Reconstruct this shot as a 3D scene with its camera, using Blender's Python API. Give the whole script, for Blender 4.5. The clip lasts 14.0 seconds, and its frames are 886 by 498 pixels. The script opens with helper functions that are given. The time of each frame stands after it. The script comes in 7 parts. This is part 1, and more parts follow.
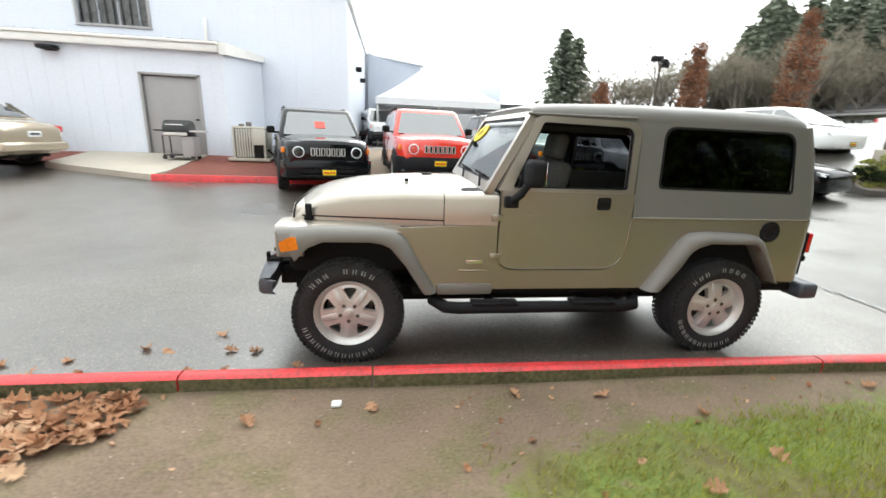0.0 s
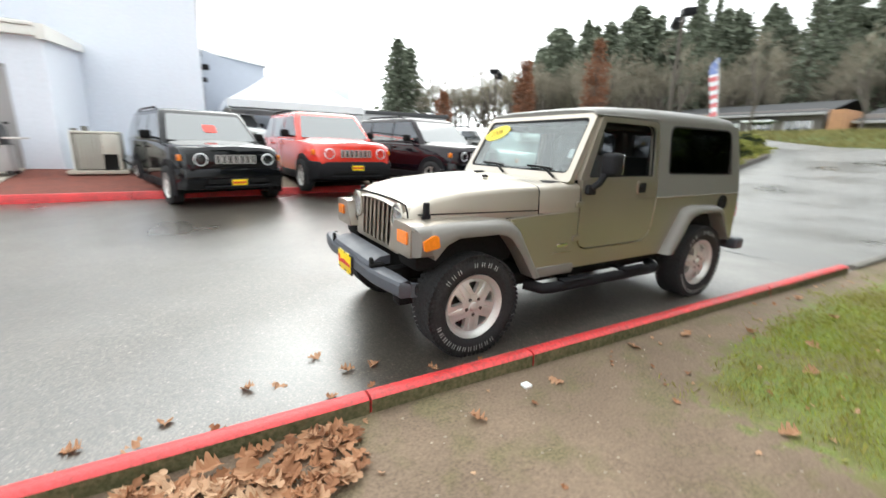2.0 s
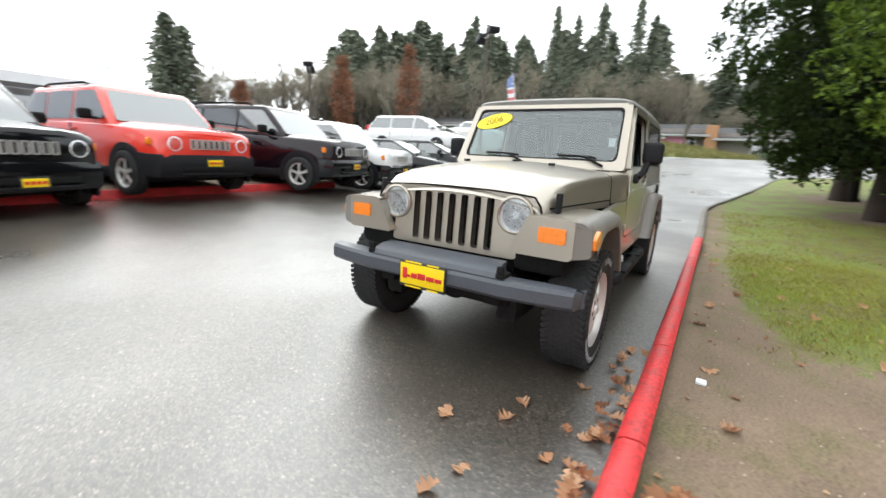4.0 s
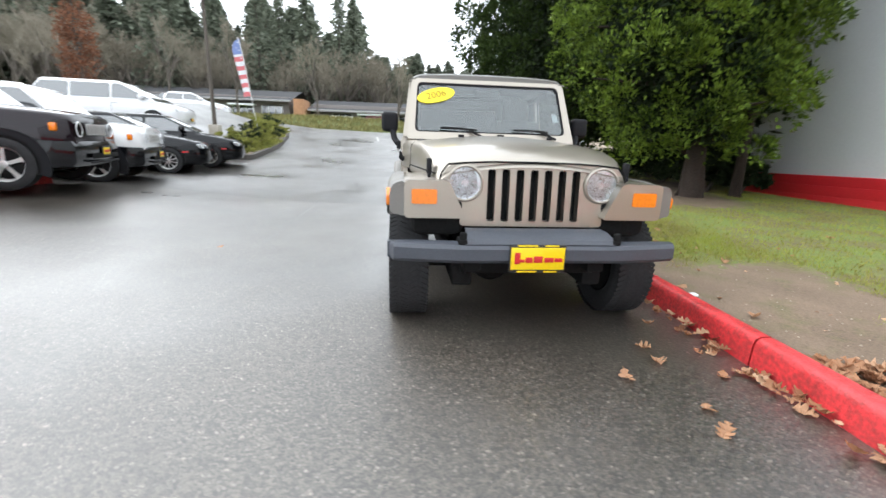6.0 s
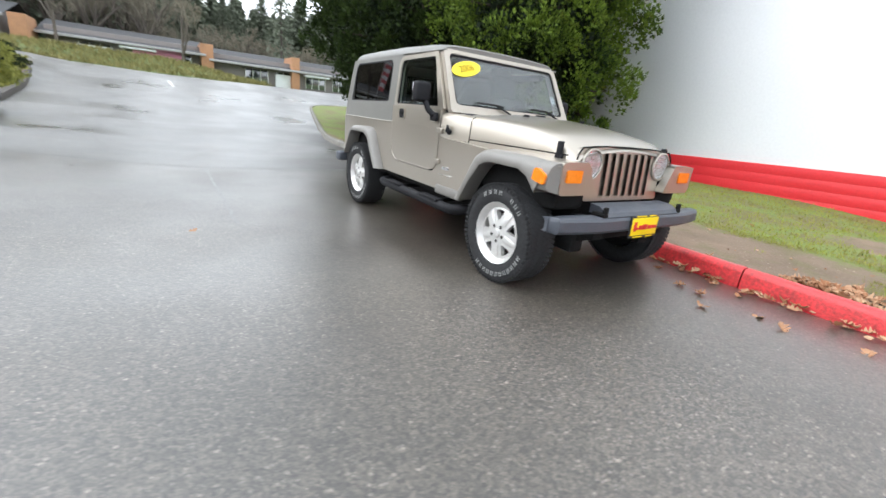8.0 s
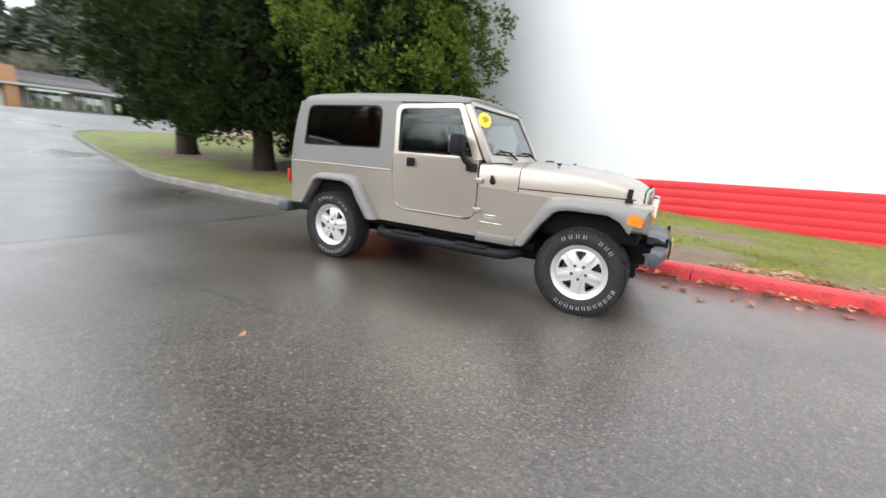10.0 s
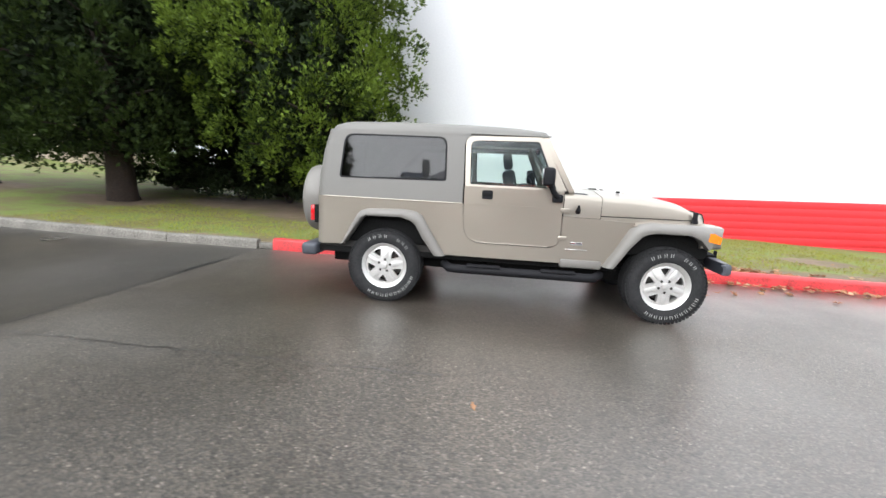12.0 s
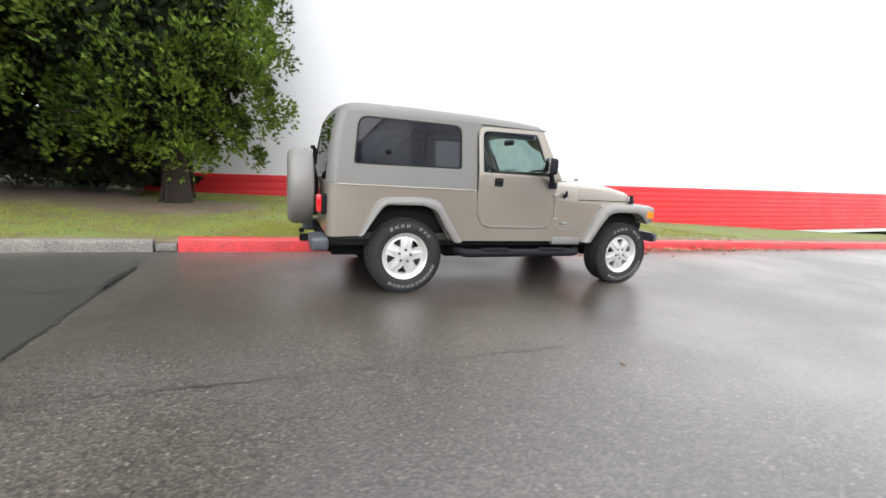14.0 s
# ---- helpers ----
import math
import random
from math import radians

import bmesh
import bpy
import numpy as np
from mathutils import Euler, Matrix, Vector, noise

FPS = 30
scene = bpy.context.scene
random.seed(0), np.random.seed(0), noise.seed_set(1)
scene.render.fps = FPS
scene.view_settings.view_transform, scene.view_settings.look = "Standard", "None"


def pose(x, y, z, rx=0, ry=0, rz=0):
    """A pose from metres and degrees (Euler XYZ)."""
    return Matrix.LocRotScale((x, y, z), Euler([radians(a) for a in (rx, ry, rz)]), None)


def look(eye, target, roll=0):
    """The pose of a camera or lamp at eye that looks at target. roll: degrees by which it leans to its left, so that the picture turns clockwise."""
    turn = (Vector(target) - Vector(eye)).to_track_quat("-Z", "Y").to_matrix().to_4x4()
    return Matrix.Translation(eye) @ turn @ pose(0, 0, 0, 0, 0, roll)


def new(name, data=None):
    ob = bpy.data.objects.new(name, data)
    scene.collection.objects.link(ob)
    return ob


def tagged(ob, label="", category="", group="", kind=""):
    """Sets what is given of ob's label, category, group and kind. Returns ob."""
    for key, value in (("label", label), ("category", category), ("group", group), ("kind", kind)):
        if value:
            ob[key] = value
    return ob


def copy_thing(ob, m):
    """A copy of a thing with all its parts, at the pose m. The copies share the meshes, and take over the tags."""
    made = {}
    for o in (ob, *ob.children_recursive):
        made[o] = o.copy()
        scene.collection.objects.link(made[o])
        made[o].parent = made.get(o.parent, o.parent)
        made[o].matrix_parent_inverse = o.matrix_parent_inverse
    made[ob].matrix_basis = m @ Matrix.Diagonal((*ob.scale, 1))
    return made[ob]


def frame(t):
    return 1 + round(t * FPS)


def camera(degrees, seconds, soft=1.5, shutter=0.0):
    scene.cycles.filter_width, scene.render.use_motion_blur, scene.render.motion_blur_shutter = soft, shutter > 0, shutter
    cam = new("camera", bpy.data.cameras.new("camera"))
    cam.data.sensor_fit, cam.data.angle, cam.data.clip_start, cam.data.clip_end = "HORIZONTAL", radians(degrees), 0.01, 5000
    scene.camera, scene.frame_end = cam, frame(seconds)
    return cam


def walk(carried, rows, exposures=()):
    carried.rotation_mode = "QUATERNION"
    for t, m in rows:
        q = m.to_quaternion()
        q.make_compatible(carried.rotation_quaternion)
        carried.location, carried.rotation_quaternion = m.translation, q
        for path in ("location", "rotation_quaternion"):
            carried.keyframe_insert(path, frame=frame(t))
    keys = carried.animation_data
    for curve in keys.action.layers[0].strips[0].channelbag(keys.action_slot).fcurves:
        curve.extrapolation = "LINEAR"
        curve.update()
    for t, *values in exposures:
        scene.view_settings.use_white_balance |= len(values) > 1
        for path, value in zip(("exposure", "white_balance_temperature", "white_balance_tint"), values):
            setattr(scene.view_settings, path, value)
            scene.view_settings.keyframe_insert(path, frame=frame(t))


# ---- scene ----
cam = camera(93.5, 14.0, shutter=0.5)
PATH = [
    (0, (-1.079, -3.350, 1.499), (-0.807, -1.441, 0.968), 2.42),
    (0.5, (-1.564, -3.369, 1.477), (-1.119, -1.503, 0.912), 0.48),
    (1, (-2.018, -3.286, 1.413), (-1.452, -1.429, 0.931), -0.19),
    (1.5, (-2.458, -3.179, 1.418), (-1.713, -1.381, 0.957), 0.65),
    (2, (-2.815, -2.942, 1.389), (-1.834, -1.267, 0.908), 1.60),
    (2.2, (-2.943, -2.812, 1.339), (-1.822, -1.237, 0.826), -0.13),
    (4.3, (-3.852, -0.930, 1.139), (-2.060, -0.149, 0.714), 1.35),
    (4.5, (-3.887, -0.710, 1.081), (-2.015, -0.147, 0.655), -0.08),
    (5, (-4.002, -0.248, 1.075), (-2.094, 0.042, 0.551), 5.08),
    (5.5, (-4.080, 0.244, 1.110), (-2.145, 0.241, 0.604), 3.03),
    (6, (-4.032, 0.764, 1.117), (-2.103, 0.560, 0.627), 1.79),
    (6.5, (-3.999, 1.274, 1.122), (-2.118, 0.774, 0.660), 3.09),
    (7, (-3.856, 1.781, 1.097), (-2.082, 1.082, 0.492), 2.65),
    (7.5, (-3.689, 2.283, 1.111), (-1.984, 1.359, 0.621), 2.46),
    (7.7, (-3.618, 2.470, 1.113), (-1.969, 1.480, 0.565), 4.17),
    (9.8, (-2.068, 4.045, 1.220), (-1.002, 2.420, 0.746), 3.32),
    (10, (-1.858, 4.149, 1.236), (-0.943, 2.432, 0.770), 4.12),
    (10.5, (-1.318, 4.336, 1.276), (-0.658, 2.514, 0.778), 2.79),
    (11, (-0.770, 4.524, 1.267), (-0.339, 2.602, 0.920), 2.81),
    (11.5, (-0.203, 4.645, 1.258), (0.102, 2.704, 0.884), 2.49),
    (12, (0.337, 4.706, 1.261), (0.541, 2.748, 0.909), 2.99),
    (12.5, (0.863, 4.759, 1.269), (0.805, 2.791, 0.914), 3.03),
    (13, (1.359, 4.760, 1.236), (1.095, 2.808, 0.888), 3.66),
    (13.5, (1.926, 4.702, 1.235), (1.395, 2.802, 0.901), 3.40),
    (14, (2.424, 4.516, 1.170), (1.690, 2.693, 0.803), 3.92),
]
walk(cam, [(t, look(eye, target, roll)) for t, eye, target, roll in PATH],
     [(0, 1.31, 6450, 5), (2.2, 1.29, 6400, 5), (4.5, 1.2, 6300, 7), (5.5, 1.27, 6150, 8), (7.5, 1.27, 6050, 8), (10, 1.17, 6200, 10), (12, 1.32, 6230, 10), (14, 1.25, 6280, 10)])

# ---- world and light: an overcast winter day ----
world = bpy.data.worlds.new("overcast")
scene.world = world
world.use_nodes = True
wn, wl = world.node_tree.nodes, world.node_tree.links
wn.clear()
sky = wn.new("ShaderNodeTexSky")
sky.sky_type, sky.sun_disc = "NISHITA", False
sky.sun_elevation, sky.sun_rotation = radians(39), radians(24)
sky.air_density, sky.dust_density = 1.0, 4.0
grey = wn.new("ShaderNodeHueSaturation")
grey.inputs["Saturation"].default_value = 0.12
veil = wn.new("ShaderNodeMix")
veil.data_type = "RGBA"
veil.inputs[0].default_value = 0.8
veil.inputs[7].default_value = (9.6, 9.8, 10.0, 1)
back = wn.new("ShaderNodeBackground")
back.inputs["Strength"].default_value = 0.125
wout = wn.new("ShaderNodeOutputWorld")
wl.new(sky.outputs[0], grey.inputs["Color"])
wl.new(grey.outputs[0], veil.inputs[6])
wl.new(veil.outputs[2], back.inputs["Color"])
wl.new(back.outputs[0], wout.inputs["Surface"])

sun = new("sun", bpy.data.lights.new("sun", "SUN"))
sun.data.energy, sun.data.angle, sun.data.color = 0.8, radians(70), (1.0, 0.97, 0.93)
sun.matrix_world = look((7, 16, 14), (0, 0, 0))
scene.view_settings.exposure = 1.1

# ---- helpers of this scene ----
def smooth(v, a, b):
    u = max(0.0, min(1.0, (v - a) / (b - a)))
    return u * u * (3 - 2 * u)


def ground_z(x, y):
    """Height of the asphalt: level by the kerb, rising gently to the far side and to the end of the lot."""
    z = 0.28 * smooth(y, 2.0, 6.5) * (1 - 0.6 * smooth(x, 3, 9))
    z += 0.0033 * max(0.0, min(x, 27) - 4) ** 2
    z += 0.105 * max(0.0, min(y, 12) - 6.5) + 0.025 * smooth(-y, 0.8, 1.1)
    z += 0.20 * max(0.0, min(y, 12) - 6.5) * smooth(x, 10.5, 14) * (1 - smooth(x, 22, 26))
    return z


def skew(x):
    """The kerb runs at a slight angle to the parked car."""
    return -0.032 - 0.017 * max(-14.0, min(x, 4.0))


def kerb_y(x):
    """Road side of the kerb: straight, then bending away towards the end of the lawn."""
    return -1.10 + skew(x) - 0.235 * (max(0.0, x - 8.0) ** 2 / 4 if x < 10 else x - 9.0)


CORNER_Y = kerb_y(18.5) - 2.142   # centre of the lawn's rounded corner


def on_lawn(x, y, inset=0.07):
    """Inside the kerb line, its rounded corner and its far side."""
    if x < 18.5:
        return y < kerb_y(x) - inset
    if y > CORNER_Y:
        return math.hypot(x - 18.0, y - CORNER_Y) < 2.2 - inset
    return x < 20.2 - inset


def lawn_z(x, y):
    if not on_lawn(x, y):
        return ground_z(x, y) - 0.2
    near = ground_z(x, 0) + 0.095
    far = ground_z(x, 0) + 0.05 + 0.17 * smooth(x, -5.0, 0.5) + 0.027 * max(-30.0, min(x, 0.0))
    return near + (far - near) * smooth(-y, 1.5, 8.5) + 0.025 * noise.noise((x * 0.5, y * 0.5, 3.1))


def part(name, bm, material, parent=None, label="", flat=False):
    """Links a bmesh as one mesh object under a thing or a part."""
    mesh = bpy.data.meshes.new(name)
    bm.to_mesh(mesh)
    bm.free()
    for m in (material if isinstance(material, (list, tuple)) else [material]):
        mesh.materials.append(m)
    ob = new(name, mesh)
    if parent is not None:
        ob.parent = parent
    if label:
        ob["label"] = label
    return ob


def smooth_shade(ob, angle=35):
    """Smooth faces with sharp edges kept."""
    mesh = ob.data
    mesh.polygons.foreach_set("use_smooth", [True] * len(mesh.polygons))
    mesh.set_sharp_from_angle(angle=radians(angle))
    return ob


def raw(name, verts, faces, material, parent=None, label="", smooth_it=False):
    mesh = bpy.data.meshes.new(name)
    mesh.from_pydata([tuple(v) for v in verts], [], faces)
    for m in (material if isinstance(material, (list, tuple)) else [material]):
        mesh.materials.append(m)
    mesh.update()
    ob = new(name, mesh)
    if parent is not None:
        ob.parent = parent
    if label:
        ob["label"] = label
    return smooth_shade(ob) if smooth_it else ob


def add_box(bm, lo, hi, bevel=0.0, segs=2, m=None):
    """A box between two corners, its edges rounded."""
    c = [(a + b) / 2 for a, b in zip(lo, hi)]
    s = [abs(b - a) for a, b in zip(lo, hi)]
    mat = Matrix.Translation(c) @ Matrix.Diagonal((*s, 1))
    if m is not None:
        mat = m @ mat
    got = bmesh.ops.create_cube(bm, size=1.0, matrix=mat)
    if bevel:
        edges = list({e for v in got["verts"] for e in v.link_edges})
        bmesh.ops.bevel(bm, geom=edges, offset=min(bevel, 0.45 * min(s)), segments=segs, profile=0.5, affect="EDGES")
    return bm


def box(name, lo, hi, material, parent=None, bevel=0.01, label="", m=None, segs=2):
    bm = bmesh.new()
    add_box(bm, lo, hi, bevel, segs, m)
    return smooth_shade(part(name, bm, material, parent, label))


def tube_bm(bm, points, radius, sides=10, cap=True):
    """A round bar along points."""
    pts = [Vector(p) for p in points]
    rings = []
    up = Vector((0, 0, 1))
    for i, p in enumerate(pts):
        d = (pts[min(i + 1, len(pts) - 1)] - pts[max(i - 1, 0)]).normalized()
        ref = up if abs(d.dot(up)) < 0.95 else Vector((1, 0, 0))
        a = d.cross(ref).normalized()
        b = d.cross(a).normalized()
        r = radius[i] if isinstance(radius, (list, tuple)) else radius
        rings.append([bm.verts.new(p + r * (math.cos(k * 2 * math.pi / sides) * a + math.sin(k * 2 * math.pi / sides) * b)) for k in range(sides)])
    for r0, r1 in zip(rings, rings[1:]):
        for k in range(sides):
            bm.faces.new((r0[k], r0[(k + 1) % sides], r1[(k + 1) % sides], r1[k]))
    if cap:
        bm.faces.new(rings[0][::-1])
        bm.faces.new(rings[-1])
    return bm


def tube(name, points, radius, material, parent=None, sides=10, label=""):
    bm = bmesh.new()
    tube_bm(bm, points, radius, sides)
    bmesh.ops.recalc_face_normals(bm, faces=bm.faces)
    return smooth_shade(part(name, bm, material, parent, label), 50)


def lathe_bm(bm, profile, segs=40, axis="y", caps=True):
    """Turns a profile of (offset along the axis, radius) round the axis."""
    rings = []
    for o, r in profile:
        ring = []
        for k in range(segs):
            a = 2 * math.pi * k / segs
            c, s = r * math.cos(a), r * math.sin(a)
            ring.append(bm.verts.new({"y": (c, o, s), "x": (o, c, s), "z": (c, s, o)}[axis]))
        rings.append(ring)
    for r0, r1 in zip(rings, rings[1:]):
        for k in range(segs):
            bm.faces.new((r0[k], r0[(k + 1) % segs], r1[(k + 1) % segs], r1[k]))
    if caps and profile[0][1] > 1e-4:
        bm.faces.new(rings[0][::-1])
    if caps and profile[-1][1] > 1e-4:
        bm.faces.new(rings[-1])
    bmesh.ops.remove_doubles(bm, verts=bm.verts, dist=1e-5)
    bmesh.ops.recalc_face_normals(bm, faces=bm.faces)
    return bm


def rounded(points, radius, n=4):
    """A closed 2D outline with its corners rounded; radius may be one per corner."""
    out = []
    k = len(points)
    for i, p in enumerate(points):
        p0, p1, p2 = Vector(points[i - 1]), Vector(p), Vector(points[(i + 1) % k])
        r = radius[i] if isinstance(radius, (list, tuple)) else radius
        a, b = (p0 - p1), (p2 - p1)
        t = min(r, 0.49 * a.length, 0.49 * b.length)
        if t < 1e-4:
            out.append(tuple(p1))
            continue
        s, e = p1 + a.normalized() * t, p1 + b.normalized() * t
        for j in range(n + 1):
            u = j / n
            q = s * (1 - u) ** 2 + p1 * 2 * u * (1 - u) + e * u * u
            out.append(tuple(q))
    return out


def plate(name, outline, fn, depth, material, parent=None, label="", smooth_it=True):
    """A plate from a 2D outline: fn(u, v, d) gives the place of its face (d = 0) and back (d = depth)."""
    n = len(outline)
    verts = [fn(u, v, 0.0) for u, v in outline] + [fn(u, v, depth) for u, v in outline]
    faces = [tuple(range(n)), tuple(range(2 * n - 1, n - 1, -1))]
    faces += [(i, i + n, (i + 1) % n + n, (i + 1) % n) for i in range(n)]
    bm = bmesh.new()
    vs = [bm.verts.new(v) for v in verts]
    for f in faces:
        bm.faces.new([vs[i] for i in f])
    bmesh.ops.recalc_face_normals(bm, faces=bm.faces)
    ob = part(name, bm, material, parent, label)
    return smooth_shade(ob) if smooth_it else ob


def ring_plate(name, outer, inner, fn, depth, material, parent=None, label=""):
    """A flat frame between two outlines with the same number of points."""
    n = len(outer)
    bm = bmesh.new()
    rows = []
    for d in (0.0, depth):
        rows.append([bm.verts.new(fn(u, v, d)) for u, v in outer])
        rows.append([bm.verts.new(fn(u, v, d)) for u, v in inner])
    for a, b in ((0, 1), (1, 3), (3, 2), (2, 0)):
        for i in range(n):
            j = (i + 1) % n
            bm.faces.new((rows[a][i], rows[a][j], rows[b][j], rows[b][i]))
    bmesh.ops.recalc_face_normals(bm, faces=bm.faces)
    return smooth_shade(part(name, bm, material, parent, label))


def empty(name, at=(0, 0, 0), **tags):
    ob = new(name)
    ob.location = at
    ob.empty_display_size = 0.2
    return tagged(ob, **tags)


# ---- materials ----
def material(name, colour, rough=0.6, metal=0.0, vary=0.12, scale=4.0, fine=60.0, bump=0.0, bump_scale=80.0, coat=0.0, spec=0.5, rough_vary=0.1, dark=None):
    """A surface with variation at two scales and fine relief."""
    m = bpy.data.materials.new(name)
    m.use_nodes = True
    nt = m.node_tree
    n, l = nt.nodes, nt.links
    b = n["Principled BSDF"]
    b.inputs["Roughness"].default_value, b.inputs["Metallic"].default_value = rough, metal
    b.inputs["Coat Weight"].default_value, b.inputs["Coat Roughness"].default_value = coat, 0.06
    b.inputs["Specular IOR Level"].default_value = spec
    tc = n.new("ShaderNodeTexCoord")
    big, small = n.new("ShaderNodeTexNoise"), n.new("ShaderNodeTexNoise")
    big.inputs["Scale"].default_value, small.inputs["Scale"].default_value = scale, fine
    big.inputs["Detail"].default_value = small.inputs["Detail"].default_value = 4
    l.new(tc.outputs["Object"], big.inputs["Vector"]), l.new(tc.outputs["Object"], small.inputs["Vector"])
    add = n.new("ShaderNodeMath")
    add.operation = "MULTIPLY_ADD"
    add.inputs[1].default_value = 0.6
    l.new(big.outputs[0], add.inputs[0]), l.new(small.outputs[0], add.inputs[2])
    ramp = n.new("ShaderNodeValToRGB")
    ramp.color_ramp.elements[0].position, ramp.color_ramp.elements[1].position = 0.55, 1.05
    lowc = dark or [c * (1 - vary) for c in colour]
    ramp.color_ramp.elements[0].color = (*lowc, 1)
    ramp.color_ramp.elements[1].color = (*[min(1, c * (1 + vary)) for c in colour], 1)
    l.new(add.outputs[0], ramp.inputs[0]), l.new(ramp.outputs[0], b.inputs["Base Color"])
    if rough_vary:
        mr = n.new("ShaderNodeMapRange")
        mr.inputs["From Min"].default_value, mr.inputs["From Max"].default_value = 0.3, 0.7
        mr.inputs["To Min"].default_value, mr.inputs["To Max"].default_value = max(0.02, rough - rough_vary), min(1, rough + rough_vary)
        l.new(big.outputs[0], mr.inputs[0]), l.new(mr.outputs[0], b.inputs["Roughness"])
    if bump:
        bt, bn = n.new("ShaderNodeTexNoise"), n.new("ShaderNodeBump")
        bt.inputs["Scale"].default_value, bt.inputs["Detail"].default_value = bump_scale, 3
        bn.inputs["Strength"].default_value, bn.inputs["Distance"].default_value = bump, 0.01
        l.new(tc.outputs["Object"], bt.inputs["Vector"]), l.new(bt.outputs[0], bn.inputs["Height"]), l.new(bn.outputs[0], b.inputs["Normal"])
    return m


def glass(name, tint, rough=0.02, f0=0.045):
    """Clear or tinted glass of thin panes: the gloss grows towards grazing view on either face."""
    m = bpy.data.materials.new(name)
    m.use_nodes = True
    n, l = m.node_tree.nodes, m.node_tree.links
    n.clear()
    tr, gl, mx, lw, out = n.new("ShaderNodeBsdfTransparent"), n.new("ShaderNodeBsdfGlossy"), n.new("ShaderNodeMixShader"), n.new("ShaderNodeLayerWeight"), n.new("ShaderNodeOutputMaterial")
    tr.inputs[0].default_value = (*tint, 1)
    gl.inputs["Roughness"].default_value = rough
    lw.inputs["Blend"].default_value = 0.5
    p, q = n.new("ShaderNodeMath"), n.new("ShaderNodeMath")
    p.operation, q.operation = "POWER", "MULTIPLY_ADD"
    p.inputs[1].default_value = 5
    q.inputs[1].default_value, q.inputs[2].default_value = 1 - f0, f0
    l.new(lw.outputs["Facing"], p.inputs[0]), l.new(p.outputs[0], q.inputs[0]), l.new(q.outputs[0], mx.inputs[0])
    l.new(tr.outputs[0], mx.inputs[1]), l.new(gl.outputs[0], mx.inputs[2]), l.new(mx.outputs[0], out.inputs[0])
    return m


def asphalt_material():
    """Wet asphalt: dark binder, pale grains, damp patches of different gloss."""
    m = bpy.data.materials.new("wet_asphalt")
    m.use_nodes = True
    n, l = m.node_tree.nodes, m.node_tree.links
    b = n["Principled BSDF"]
    tc = n.new("ShaderNodeTexCoord")
    grain, stones, patch, wet = n.new("ShaderNodeTexNoise"), n.new("ShaderNodeTexVoronoi"), n.new("ShaderNodeTexNoise"), n.new("ShaderNodeTexNoise")
    grain.inputs["Scale"].default_value, grain.inputs["Detail"].default_value = 90, 5
    stones.inputs["Scale"].default_value = 68
    patch.inputs["Scale"].default_value, patch.inputs["Detail"].default_value = 0.55, 6
    wet.inputs["Scale"].default_value, wet.inputs["Detail"].default_value = 0.35, 4
    for t in (grain, stones, patch, wet):
        l.new(tc.outputs["Object"], t.inputs["Vector"])
    base = n.new("ShaderNodeValToRGB")
    base.color_ramp.elements[0].position, base.color_ramp.elements[1].position = 0.3, 0.75
    base.color_ramp.elements[0].color, base.color_ramp.elements[1].color = (0.016, 0.014, 0.0115, 1), (0.108, 0.091, 0.072, 1)
    l.new(grain.outputs[0], base.inputs[0])
    pick = n.new("ShaderNodeSeparateColor")
    l.new(stones.outputs["Color"], pick.inputs[0])
    pale = n.new("ShaderNodeMath")
    pale.operation = "GREATER_THAN"
    pale.inputs[1].default_value = 0.88
    l.new(pick.outputs[0], pale.inputs[0])
    near = n.new("ShaderNodeMath")
    near.operation = "LESS_THAN"
    near.inputs[1].default_value = 0.38
    l.new(stones.outputs["Distance"], near.inputs[0])
    both = n.new("ShaderNodeMath")
    both.operation = "MULTIPLY"
    l.new(pale.outputs[0], both.inputs[0]), l.new(near.outputs[0], both.inputs[1])
    mix = n.new("ShaderNodeMix")
    mix.data_type = "RGBA"
    mix.inputs[7].default_value = (0.105, 0.093, 0.08, 1)
    l.new(both.outputs[0], mix.inputs[0]), l.new(base.outputs[0], mix.inputs[6])
    chips, chip_pick, chip_far, chip = n.new("ShaderNodeTexVoronoi"), n.new("ShaderNodeSeparateColor"), n.new("ShaderNodeMath"), n.new("ShaderNodeMath")
    chips.inputs["Scale"].default_value = 58
    l.new(tc.outputs["Object"], chips.inputs["Vector"]), l.new(chips.outputs["Color"], chip_pick.inputs[0])
    chip_far.operation, chip.operation = "MULTIPLY_ADD", "GREATER_THAN"
    chip_far.inputs[1].default_value = -0.30
    l.new(chips.outputs["Distance"], chip_far.inputs[0]), l.new(chip_pick.outputs[0], chip_far.inputs[2])
    chip.inputs[1].default_value = 0.85
    l.new(chip_far.outputs[0], chip.inputs[0])
    speck = n.new("ShaderNodeMix")
    speck.data_type = "RGBA"
    speck.inputs[7].default_value = (0.155, 0.134, 0.11, 1)
    l.new(chip.outputs[0], speck.inputs[0]), l.new(mix.outputs[2], speck.inputs[6])
    tone = n.new("ShaderNodeMapRange")
    tone.inputs["From Min"].default_value, tone.inputs["From Max"].default_value = 0.3, 0.7
    tone.inputs["To Min"].default_value, tone.inputs["To Max"].default_value = 0.75, 1.3
    l.new(patch.outputs[0], tone.inputs[0])
    mul = n.new("ShaderNodeVectorMath")
    mul.operation = "SCALE"
    l.new(speck.outputs[2], mul.inputs[0]), l.new(tone.outputs[0], mul.inputs["Scale"])
    # older, darker paving past the seam
    xyz, past, older = n.new("ShaderNodeSeparateXYZ"), n.new("ShaderNodeMath"), n.new("ShaderNodeMapRange")
